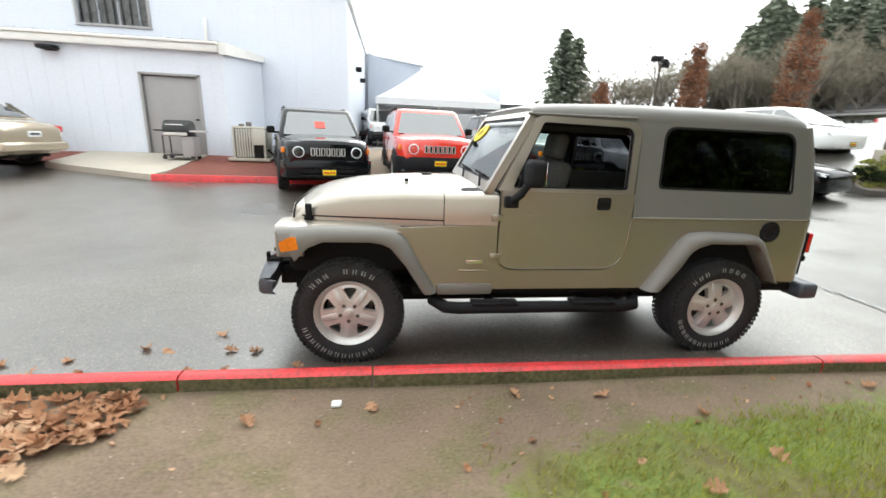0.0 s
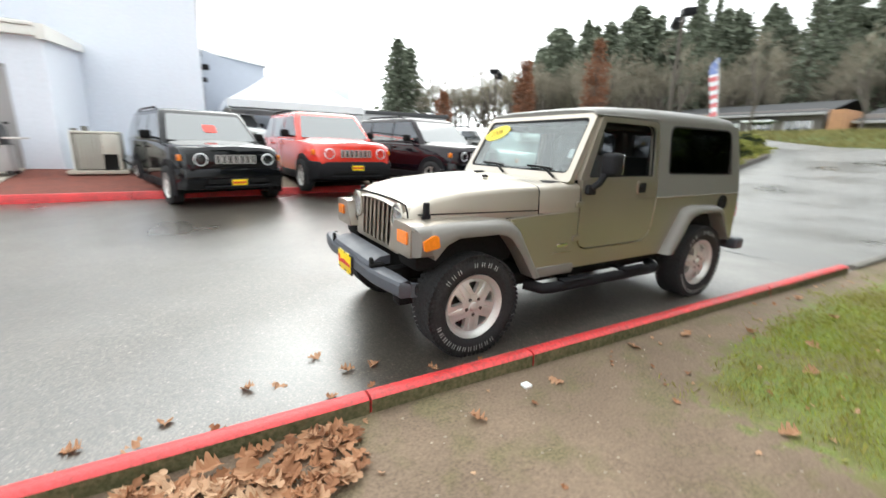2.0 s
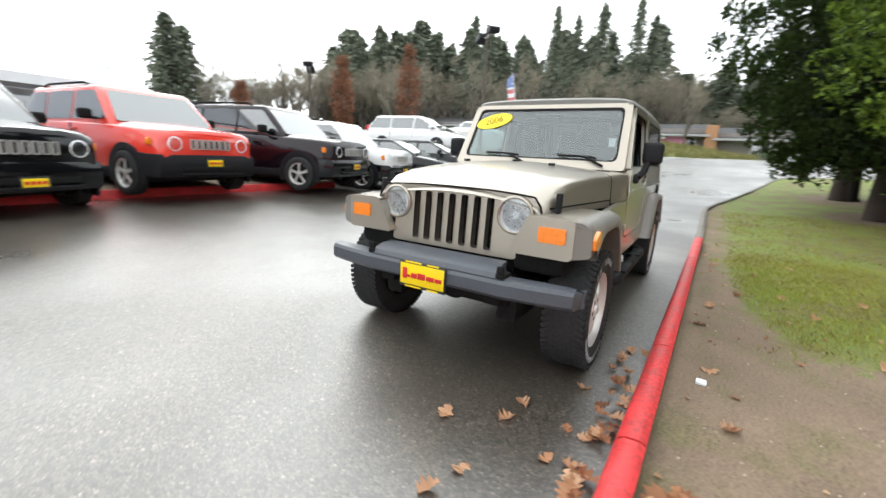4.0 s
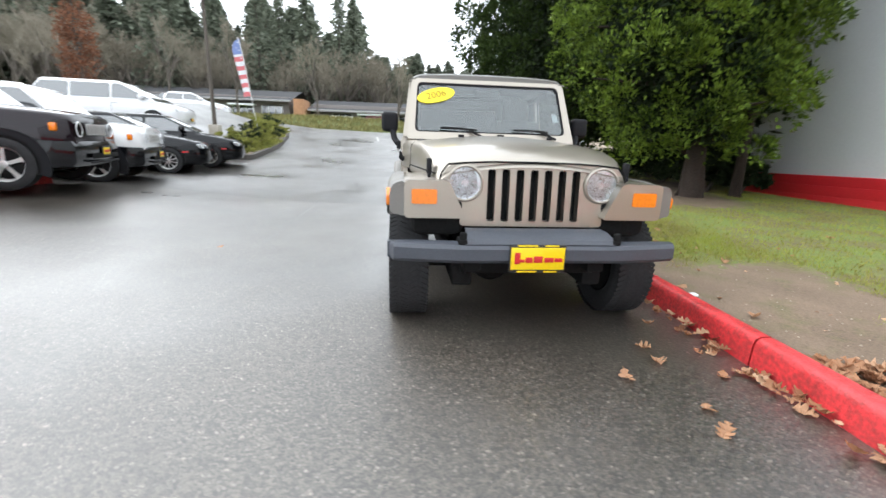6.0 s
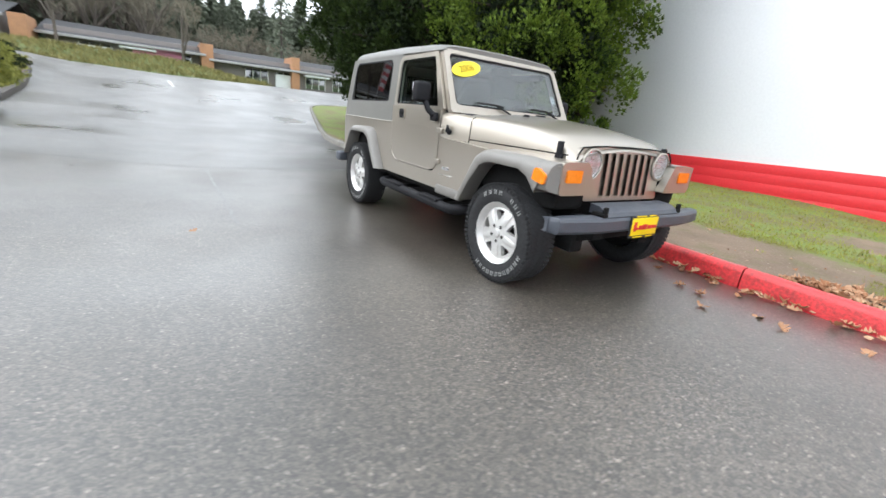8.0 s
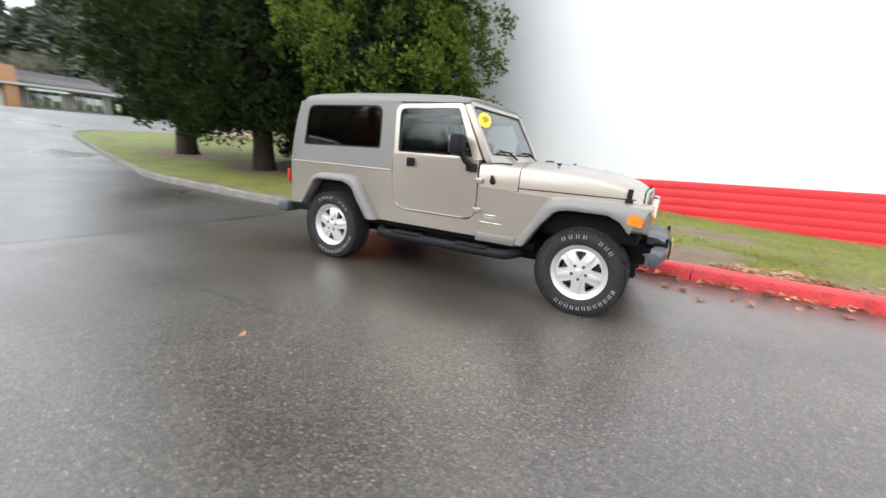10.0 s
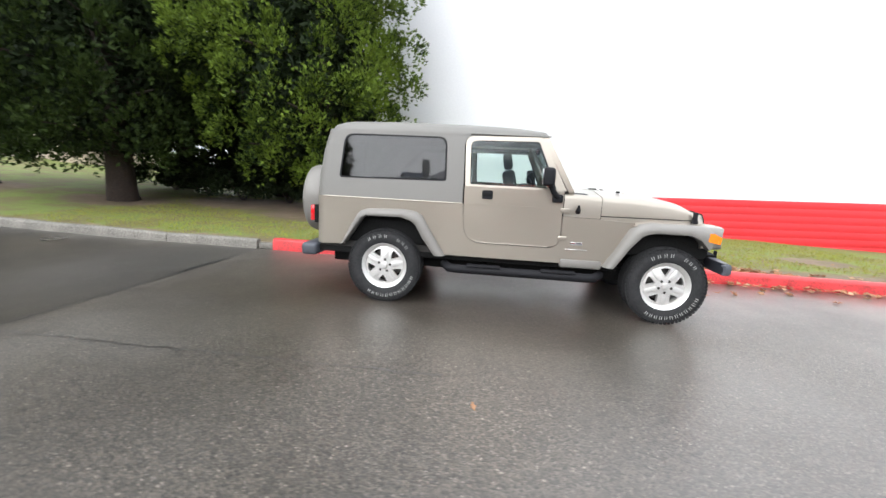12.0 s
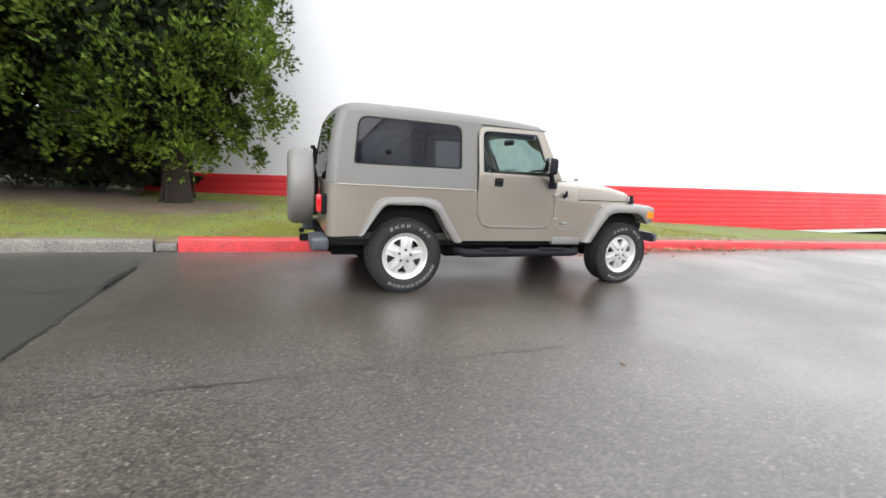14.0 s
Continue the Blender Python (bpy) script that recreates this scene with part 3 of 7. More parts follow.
GX = axis_steps([((-900, -60), 6), ((-60, -12), 12), ((-12, 30), 84), ((30, 60), 12), ((60, 900), 6)])
GY = axis_steps([((-900, -60), 6), ((-60, -6), 12), ((-6, 14), 40), ((14, 60), 12), ((60, 900), 6)])
ground = sheet("ground", GX, GY, lambda x, y: min(ground_z(x, y), lawn_z(x, y) - 0.12) if on_lawn(x, y) else ground_z(x, y), ASPHALT)
tagged(ground, "wet dark grey asphalt lot with damp shiny patches", "ground", kind="structure")
KY = -1.10   # road side of the kerb
KW = 0.118   # its width


def bare(x, y):
    """How far the turf is worn to soil: along the kerb, where people walk, round the trunks."""
    d = KY + skew(x) - KW - y
    k = smooth(x, -1.2, 0.8)
    v = (1 - smooth(d, 0.55 - 0.4 * k, 1.0 - 0.45 * k)) * (1 - 0.3 * smooth(x, 0.8, 1.6))
    v = max(v, (1 - smooth(abs(x + 1.7), 0.8, 1.5)) * (1 - smooth(d, 1.35, 2.0)))
    for tx, ty, r in ((4.3, -4.9, 1.9), (9.3, -4.6, 1.6), (13.2, -4.6, 1.6), (6.8, -6.0, 2.2), (-2.6, -4.6, 0.9), (-5.5, -3.2, 0.8)):
        v = max(v, 1 - smooth(math.hypot(x - tx, (y - ty) * 1.3), 0.45 * r, 1.1 * r))
    return v


def lawn_material():
    """Turf that wears to damp soil by the weights laid on the lawn."""
    m = bpy.data.materials.new("worn_lawn")
    m.use_nodes = True
    n, l = m.node_tree.nodes, m.node_tree.links
    b = n["Principled BSDF"]
    b.inputs["Roughness"].default_value = 0.85
    tc, at = n.new("ShaderNodeTexCoord"), n.new("ShaderNodeAttribute")
    at.attribute_name = "bare"
    t = []
    for sc, det in ((1.6, 6), (14, 6), (70, 4), (4.5, 5)):
        q = n.new("ShaderNodeTexNoise")
        q.inputs["Scale"].default_value, q.inputs["Detail"].default_value = sc, det
        l.new(tc.outputs["Object"], q.inputs["Vector"])
        t.append(q)
    def ramp(src, lo, hi, c0, c1):
        r = n.new("ShaderNodeValToRGB")
        r.color_ramp.elements[0].position, r.color_ramp.elements[1].position = lo, hi
        r.color_ramp.elements[0].color, r.color_ramp.elements[1].color = (*c0, 1), (*c1, 1)
        l.new(src, r.inputs[0])
        return r.outputs[0]
    def mix(f, a, b2):
        k = n.new("ShaderNodeMix")
        k.data_type = "RGBA"
        l.new(f, k.inputs[0]), l.new(a, k.inputs[6]), l.new(b2, k.inputs[7])
        return k.outputs[2]
    def math_(op, a, b2):
        k = n.new("ShaderNodeMath")
        k.operation = op
        for i, v in enumerate((a, b2)):
            if isinstance(v, (int, float)):
                k.inputs[i].default_value = v
            else:
                l.new(v, k.inputs[i])
        return k.outputs[0]
    turf = mix(ramp(t[0].outputs[0], 0.42, 0.56, (0, 0, 0), (1, 1, 1)), ramp(t[1].outputs[0], 0.3, 0.7, (0.115, 0.09, 0.042), (0.165, 0.16, 0.05)), ramp(t[2].outputs[0], 0.35, 0.7, (0.09, 0.135, 0.025), (0.205, 0.24, 0.05)))
    soil = mix(t[1].outputs[0], ramp(t[2].outputs[0], 0.3, 0.7, (0.085, 0.058, 0.038), (0.25, 0.178, 0.122)), ramp(t[0].outputs[0], 0.3, 0.7, (0.108, 0.076, 0.05), (0.24, 0.174, 0.12)))
    soil = mix(ramp(t[3].outputs[0], 0.5, 0.68, (0, 0, 0), (0.6, 0.6, 0.6)), soil, ramp(t[2].outputs[0], 0.3, 0.7, (0.075, 0.07, 0.026), (0.16, 0.145, 0.06)))
    edge = math_("ADD", at.outputs["Fac"], math_("MULTIPLY", math_("SUBTRACT", t[1].outputs[0], 0.5), 1.7))
    edge = math_("ADD", edge, math_("MULTIPLY", math_("SUBTRACT", t[0].outputs[0], 0.5), 1.4))
    k = n.new("ShaderNodeMapRange")
    k.inputs["From Min"].default_value, k.inputs["From Max"].default_value = 0.30, 0.70
    l.new(edge, k.inputs[0])
    l.new(mix(k.outputs[0], turf, soil), b.inputs["Base Color"])
    bn = n.new("ShaderNodeBump")
    bn.inputs["Strength"].default_value, bn.inputs["Distance"].default_value = 0.5, 0.010
    l.new(math_("ADD", t[1].outputs[0], t[2].outputs[0]), bn.inputs["Height"]), l.new(bn.outputs[0], b.inputs["Normal"])
    return m


LAWN = lawn_material()
lawn = sheet("lawn", axis_steps([((-60, -8), 20), ((-8, 21), 200)]), [KY - KW + 0.01 - v for v in axis_steps([((0, 3), 30), ((3, 8), 28), ((8, 60), 14)])][::-1], lambda x, y: lawn_z(x, y + skew(x)), LAWN)
for v in lawn.data.vertices:
    v.co.y += skew(v.co.x)
col = lawn.data.attributes.new("bare", "FLOAT", "POINT")
col.data.foreach_set("value", [bare(v.co.x, v.co.y) for v in lawn.data.vertices])
tagged(lawn, "mossy green lawn worn to damp soil along the kerb", "lawn", kind="structure")


# ---- kerb: cast lengths with open joints ----
def kerb_length(x0, x1, mats, name, parent, tall=0.15):
    rows = []
    n = max(2, int((x1 - x0) / 0.35))
    for i in range(n + 1):
        x = x0 + (x1 - x0) * i / n
        KY = kerb_y(x)
        g = ground_z(x, KY)
        j = 0.004 * noise.noise((x * 3.1, 0.3, 0.7))
        top = g + tall + j + (0.012 * noise.noise((x * 1.7, 2.3, 0.7)) if tall < 0.15 else 0)
        rows.append([(x, KY, g - 0.05), (x, KY - 0.006 + j, top - 0.045), (x, KY - 0.016, top - 0.015), (x, KY - 0.04, top), (x, KY - KW + 0.02, top + 0.002), (x, KY - KW, top - 0.012), (x, KY - KW - 0.002, g - 0.05)])
    ob = loft(name, rows, mats, parent, caps=True, angle=40)
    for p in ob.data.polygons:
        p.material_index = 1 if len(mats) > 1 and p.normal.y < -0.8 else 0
    return ob


kerb = empty("kerb", (0, 0, 0), label="concrete kerb with worn red paint on face and top", category="kerb", kind="structure")
cuts = [-30, -26, -22, -18, -14.2, -11.1, -8.2, -5.25, -2.19, -1.15, 1.75, 3.55]
for a, b in zip(cuts, cuts[1:]):
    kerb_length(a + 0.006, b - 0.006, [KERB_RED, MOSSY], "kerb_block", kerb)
grey_kerb = empty("grey_kerb", (0, 0, 0), label="bare grey concrete kerb beside the lawn", category="kerb", kind="structure")
cuts = [3.80, 5.3, 8.3, 11.3, 14.3, 16.5, 18.5]
for a, b in zip(cuts, cuts[1:]):
    kerb_length(a + 0.006, b - 0.006, [KERB_GREY], "kerb_block", grey_kerb, 0.115)
turn = [(18.0, CORNER_Y, radians(76.8 - 9.6 * k)) for k in range(9)]
ring = [(x + 2.2 * math.cos(a), y + 2.2 * math.sin(a), a) for x, y, a in turn] + [(20.2, CORNER_Y - k, 0.0) for k in range(1, 11)]
for a, b in ((0, 4), (4, 8), (8, 11), (11, 14), (14, 18)):
    rows = []
    for x, y, w in ring[a:b + 1]:
        g = ground_z(x, y)
        rows.append([(x - d * math.cos(w), y - d * math.sin(w), g + h) for d, h in ((0.0, -0.05), (0.006, 0.08), (0.016, 0.105), (0.04, 0.118), (KW - 0.02, 0.12), (KW, 0.108), (KW, -0.05))])
    loft("kerb_block", rows, KERB_GREY, grey_kerb, caps=True, angle=40)
box("kerb_stub", (3.56, KY + skew(3.7) - KW + 0.01, 0), (3.79, KY + skew(3.7) - 0.03, 0.095), KERB_GREY, grey_kerb, 0.02)
# seam in the asphalt, and a worn line
rng = np.random.default_rng(3)
def seam(name, pts, w, mat, label):
    """A ragged strip laid along a line on the asphalt."""
    v, f = [], []
    for i, (x, y) in enumerate(pts):
        p, q = pts[max(0, i - 1)], pts[min(len(pts) - 1, i + 1)]
        ln = math.hypot(q[0] - p[0], q[1] - p[1])
        nx, ny = (q[1] - p[1]) / ln, -(q[0] - p[0]) / ln
        k, j = w * rng.uniform(0.25, 1.3), w * rng.uniform(0.25, 1.3)
        for a, b in ((x - nx * k, y - ny * k), (x + nx * j, y + ny * j)):
            v.append((a, b, ground_z(a, b) + 0.004))
        if i:
            f.append((2 * i - 2, 2 * i - 1, 2 * i + 1, 2 * i))
    return tagged(raw(name, v, f, mat), label, "ground seam", kind="structure")
seam("asphalt_seam", [(3.775 + 0.035 * y + 0.012 * rng.normal(), y) for y in np.arange(-1.0, 5.6, 0.06)], 0.016, TAR, "dark open seam across the wet asphalt")
seam("seam_break", [(3.80 + 0.035 * y + 0.012 * rng.normal(), y) for y in np.arange(-0.35, 0.45, 0.05)], 0.05, TAR, "broken dark edge along the asphalt seam")
seam("paving_joint", [(x, 2.25 + 0.012 * rng.normal()) for x in np.arange(0.55, 3.76, 0.06)], 0.016, JOINT, "faint dark joint along the wet asphalt")
v = [(3.70 + 19 * u, 0.55 + 1.6 * u + w, ground_z(3.7 + 19 * u, 0.6 + 1.6 * u) + 0.004) for u in (0.98, 1.02, 1.06, 1.1) for w in (-0.06, 0.06)]
tagged(raw("parking_line", v, [(0, 1, 3, 2), (2, 3, 5, 4), (4, 5, 7, 6)], LINE), "short worn white line on asphalt", "road marking", kind="structure")

# ---- white building behind the lawn, with its red base ----
WY = -7.7          # face of the long wall
def white_building():
    """Stands level while the street falls away to -x."""
    b = empty("white_building", (0, 0, 0), label="tall white painted building with a red base band", category="building")
    m = Matrix.Translation((0, WY, 0.82)) @ Matrix.Rotation(math.atan(0.026), 4, "Y")
    wall = box("wall", (-42.0, -16, -2.0), (5.7, 0, 12.0), WALL_WHITE, b, bevel=0.03, m=m)
    for i in range(9):
        box("plinth_course", (-42.02, -16.02, -0.2 * i - 0.1994), (5.72, 0.03, -0.2 * i), WALL_RED, wall, bevel=0.0012, m=m)
    box("roof", (-42.3, -16.3, 12.0), (6.0, 0.2, 12.3), TRIM_WHITE, b, bevel=0.03, m=m)
    return b
white_building()

# ---- the khaki off-road car: nose to -x, its left side to -y ----
WB = 1.313
TR, HUBZ = 0.354, 0.356


def tyre_with_rim(parent, at, out, spokes=True, radius=TR, width=0.235, face=0.0):
    """A wheel whose outer face looks to out (+1 or -1 along y)."""
    w = empty("wheel", at)
    w.parent = parent
    h = width / 2
    r = radius
    bm = bmesh.new()
    prof = [(-h * 0.82, 0.215), (-h, 0.25), (-h * 1.02, 0.30), (-h * 0.96, r - 0.035), (-h * 0.82, r - 0.008), (-h * 0.6, r), (h * 0.6, r), (h * 0.82, r - 0.008), (h * 0.96, r - 0.035), (h * 1.02, 0.30), (h, 0.25), (h * 0.82, 0.215)]
    lathe_bm(bm, [(o * out, q) for o, q in prof], 64, caps=False)
    n = 64
    for k in range(n):
        a = 2 * math.pi * k / n
        for j, off in enumerate((-0.36, -0.12, 0.12, 0.36)):
            m = Matrix.Rotation(a + (0.03 if j % 2 else 0), 4, "Y") @ Matrix.Translation((r + 0.001, off * width * 1.08, 0)) @ Matrix.Rotation(0.5 if j % 2 else -0.5, 4, "X")
            add_box(bm, (-0.006, -0.026, -0.012), (0.0015, 0.026, 0.012), 0, m=m)
        m = Matrix.Rotation(a, 4, "Y") @ Matrix.Translation((r - 0.022, out * h * 0.985, 0))
        add_box(bm, (-0.012, -0.002, -0.009), (0.010, 0.002, 0.009), 0, m=m)
    smooth_shade(part("tyre", bm, RUBBER, w, "black all-terrain tyre with white sidewall bars"), 30)
    # white sidewall lettering as plain bars
    bm = bmesh.new()
    for start, count, step in ((60, 4, 11), (118, 3, 10), (200, 12, 9.0)):
        for k in range(count):
            a = radians(start + step * k)
            m = Matrix.Rotation(-a, 4, "Y") @ Matrix.Translation((0.293, out * h * 1.025, 0))
            for q in (-0.010, 0.008):
                add_box(bm, (-0.016, -0.0012, q - 0.0028), (0.016, 0.0012, q + 0.0028), 0, m=m)
    tagged(part("sidewall_lettering", bm, LETTER, w, "white sidewall bars"), kind="stuff")
    if spokes:
        rim = bmesh.new()
        lathe_bm(rim, [(out * o, q) for o, q in ((-0.09, 0.19), (-0.02, 0.175), (h * 0.55, 0.185), (h * 0.72, 0.200), (h * 0.86, 0.213), (h * 0.9, 0.222), (h * 0.8, 0.224), (0.0, 0.216))], 48, caps=False)
        rim = smooth_shade(part("rim", rim, ALLOY, w, "silver five-spoke alloy rim"), 40)
        so = out * (h * 0.56)
        dish = lambda u, v, d: (u, so + out * (0.020 - 0.9 * max(0.0, math.hypot(u, v) - 0.11) ** 1.5 - d), v)
        holes = []
        for k in range(5):
            a = 2 * math.pi * k / 5 + radians(38) + face
            tri = rounded([(0.088, 0.0), (0.162, -0.047), (0.172, 0.0), (0.162, 0.047)], [0.012, 0.014, 0.05, 0.014], 4)
            holes.append([(q * math.cos(a) - w * math.sin(a), q * math.sin(a) + w * math.cos(a)) for q, w in tri])
        panel("spokes", ellipse(0, 0, 0.203, 0.203, 40), holes, dish, 0.035, ALLOY, rim, "five broad cast spokes")
        for k in range(5):
            a = 2 * math.pi * (k + 0.5) / 5 + radians(38) + face
            rows = []
            for q, wd, o in ((0.055, 0.052, 0.022), (0.10, 0.046, 0.030), (0.15, 0.040, 0.020), (0.185, 0.034, 0.004)):
                y1 = so + out * o
                ring = [(q, y1 - out * 0.03, -wd / 2 - 0.006), (q, y1 - out * 0.004, -wd / 2), (q, y1, -wd / 2 + 0.01), (q, y1, wd / 2 - 0.01), (q, y1 - out * 0.004, wd / 2), (q, y1 - out * 0.03, wd / 2 + 0.006)]
                rows.append([Matrix.Rotation(-a, 4, "Y") @ Vector(p) for p in ring])
            loft("spoke_rib", rows, ALLOY, rim, closed=True, caps=True)
        hub = bmesh.new()
        lathe_bm(hub, [(so + out * 0.012, 0.088), (so + out * 0.024, 0.080), (so + out * 0.026, 0.034), (so + out * 0.036, 0.030), (so + out * 0.040, 0.02), (so + out * 0.040, 0.0)], 32)
        smooth_shade(part("hub_cap", hub, ALLOY, rim), 40)
        for k in range(5):
            a = 2 * math.pi * (k + 0.5) / 5 + radians(38) + face
            nb = bmesh.new()
            lathe_bm(nb, [(so + out * 0.02, 0.013), (so + out * 0.0275, 0.013), (so + out * 0.0285, 0.009), (so + out * 0.0285, 0.0)], 10)
            nut = part("wheel_nut", nb, ALLOY_DARK, rim)
            nut.location = (0.058 * math.cos(a), 0, 0.058 * math.sin(a))
        disc = bmesh.new()
        lathe_bm(disc, [(so - out * 0.075, 0.0), (so - out * 0.075, 0.15), (so - out * 0.055, 0.15), (so - out * 0.055, 0.0)], 40)
        part("brake_disc", disc, ALLOY_DARK, w)
        bb = bmesh.new()
        lathe_bm(bb, [(-out * 0.10, 0.0), (-out * 0.10, 0.205), (-out * 0.08, 0.205), (-out * 0.08, 0.0)], 40)
        part("wheel_back", bb, BLACK, w)
    return w


def flare(car, s, outer, inner, front):
    """A wheel-arch flare: an outer and an inner edge joined over a rounded lip."""
    secs = []
    for (xo, zo), (xi, zi) in zip(outer, inner):
        d = Vector((xo - xi, 0, zo - zi))
        d = d.normalized() if d.length > 1e-4 else Vector((0, 0, 1))
        sec = []
        for k, y in ((1.0, 0.745), (1.0, 0.775), (0.85, 0.815), (0.55, 0.838), (0.15, 0.842), (0.0, 0.835), (0.0, 0.70)):
            sec.append((xi + (xo - xi) * k, s * y, zi + (zo - zi) * k))
        secs.append(sec)
    return loft("wheel_arch_flare", secs, FLARE, car, "grey-khaki plastic flare", angle=50)


def offroad_car():
    car = empty("offroad_car", (0, 0, 0), label="khaki metallic two-door off-road car with long hardtop, parked by kerb", category="car")
    side = lambda s, y: (lambda u, v, d: (u, s * (y - d), v))
    lean = lambda s, y0: (lambda u, v, d: (u, s * (y0 - 0.115 * max(0.0, v - 1.0) - d), v))
    pane = lambda s, y0: (lambda u, v, d: (u, s * (y0 - 0.07 * (v - 1.0) - d), v))
    # tub
    arch = [(0.80, 0.495), (0.86, 0.51), (0.95, 0.66), (1.04, 0.80), (1.155, 0.85), (1.535, 0.84), (1.64, 0.72), (1.735, 0.54)]
    for s in (-1, 1):
        outline = [(-0.80, 0.49), (-0.40, 0.495)] + arch + [(1.945, 0.53), (1.945, 1.0)] + [(0.585, 1.0)] + [(0.404 + 0.166 * math.cos(a), 0.797 + 0.168 * math.sin(a)) for a in [-math.pi / 2 * k / 6 for k in range(7)]] + [(-0.234 - 0.114 * math.sin(a), 0.747 - 0.118 * math.cos(a)) for a in [math.pi / 2 * k / 6 for k in range(7)]] + [(-0.352, 0.935), (-0.50, 0.930), (-0.715, 0.925), (-1.0, 0.912), (-1.0, 0.80), (-0.88, 0.62)]
        panel("tub_side", outline, [], side(s, 0.752), 0.04, PAINT, car)
        loft("tub_corner", [[(1.945 + 0.085 * math.sin(a), s * (0.667 + 0.085 * math.cos(a)), z) for z in (0.53, 0.76, 1.0)] for a in [math.pi / 2 * k / 7 for k in range(8)]], PAINT, car, angle=60)
        tube("tub_ledge", [(0.592, s * 0.752, 1.0), (1.94, s * 0.752, 1.0)], 0.007, PAINT, car, 8)
        door = rounded([(-0.342, 1.165), (-0.342, 0.643), (0.562, 0.643), (0.577, 1.165)], [0.01, 0.11, 0.16, 0.01], 6)
        d = panel("door", door, [], side(s, 0.756), 0.05, PAINT, car, "khaki front door")
        crease = [(-0.18, 0.998), (-0.16, 1.008), (0.572, 1.008), (0.572, 0.998)]
        plate("crease", crease, side(s, 0.761), 0.01, PAINT, d)
        tube("door_edge", [(u, s * 0.757, v) for u, v in [(0.578, 1.0), (0.566, 0.80)] + [(0.402 + 0.162 * math.cos(a), 0.803 - 0.162 * math.sin(a)) for a in [math.pi / 2 * k / 6 for k in range(1, 7)]] + [(0.1, 0.641), (-0.23, 0.641)]], 0.0035, PAINT, d, 6)
        wf = rounded([(-0.365, 1.165), (0.572, 1.165), (0.592, 1.625), (-0.118, 1.64)], [0.01, 0.01, 0.09, 0.03], 6)
        wi = rounded([(-0.27, 1.185), (0.525, 1.185), (0.543, 1.588), (-0.085, 1.600)], [0.02, 0.02, 0.07, 0.02], 6)
        ring_plate("window_frame", wf, wi, lean(s, 0.765), 0.05, PAINT, d)
        if s > 0:
            g = plate("side_window", wi, pane(s, 0.730), 0.004, SIDE_GLASS, d, "clear side glass")
            g.visible_shadow = False
        ring_plate("window_seal", wi, [(u * 0.97 + 0.006, v * 0.97 + 0.042) for u, v in wi], lean(s, 0.752), 0.012, PLASTIC, d)
        hb = rounded([(0.297, 1.045), (0.417, 1.045), (0.417, 1.145), (0.297, 1.145)], 0.022, 4)
        ring_plate("handle_bezel", hb, [(0.357 + (u - 0.357) * 0.84, 1.095 + (v - 1.095) * 0.84) for u, v in hb], side(s, 0.768), 0.012, PAINT, d)
        plate("handle", [(0.357 + (u - 0.357) * 0.84, 1.095 + (v - 1.095) * 0.84) for u, v in hb], side(s, 0.764), 0.01, PLASTIC, d, "black recessed handle")
        box("handle_grip", (0.317, s * 0.764, 1.085), (0.397, s * 0.772, 1.115), BLACK, d, 0.004)
        for z in (0.73, 0.99):
            box("hinge", (-0.40, s * 0.756, z - 0.022), (-0.32, s * 0.772, z + 0.022), PAINT, d, 0.006)
        # mirror on its arm
        mir = empty("door_mirror")
        mir.parent = d
        box("arm", (-0.33, s * 0.765, 1.06), (-0.235, s * 0.80, 1.135), PLASTIC, mir, 0.012)
        tube("stalk", [(-0.28, s * 0.79, 1.11), (-0.24, s * 0.82, 1.15), (-0.19, s * 0.84, 1.24)], 0.026, PLASTIC, mir)
        bm = bmesh.new()
        add_box(bm, (-0.23, 0.79 * s, 1.205), (-0.12, 0.932 * s, 1.372), 0.035, 4)
        smooth_shade(part("housing", bm, PLASTIC, mir, "dark grey mirror housing"), 50)
        box("mirror_glass", (-0.123, 0.803 * s, 1.218), (-0.117, 0.92 * s, 1.36), CHROME, mir, 0.01)
        # flares
        of = [(-0.745, 0.492), (-0.755, 0.51), (-0.865, 0.69), (-0.955, 0.855), (-1.03, 0.905), (-1.12, 0.925), (-1.50, 0.925), (-1.62, 0.915), (-1.70, 0.885)]
        inf = [(-0.83, 0.492), (-0.845, 0.51), (-0.955, 0.685), (-1.05, 0.80), (-1.10, 0.825), (-1.17, 0.838), (-1.46, 0.838), (-1.55, 0.80), (-1.63, 0.715)]
        flare(car, s, of, inf, True)
        orr = [(0.725, 0.492), (0.735, 0.505), (0.90, 0.76), (0.965, 0.865), (1.03, 0.90), (1.15, 0.915), (1.50, 0.90), (1.56, 0.88), (1.60, 0.84), (1.735, 0.58), (1.75, 0.545)]
        irr = [(0.82, 0.492), (0.835, 0.505), (0.95, 0.66), (1.015, 0.775), (1.06, 0.81), (1.155, 0.842), (1.50, 0.838), (1.545, 0.81), (1.575, 0.77), (1.715, 0.56), (1.745, 0.545)]
        flare(car, s, orr, irr, False)
        # front fender: painted nose and top, dark end cap, lamps
        fn = lambda u, v, d: (-1.755 + d - 0.0 * v, s * u, v)
        nose = rounded([(0.40, 0.715), (0.50, 0.925), (0.745, 0.920), (0.745, 0.715)], [0.02, 0.03, 0.03, 0.03], 4)
        fender = panel("front_fender", nose, [], fn, 0.16, PAINT, car)
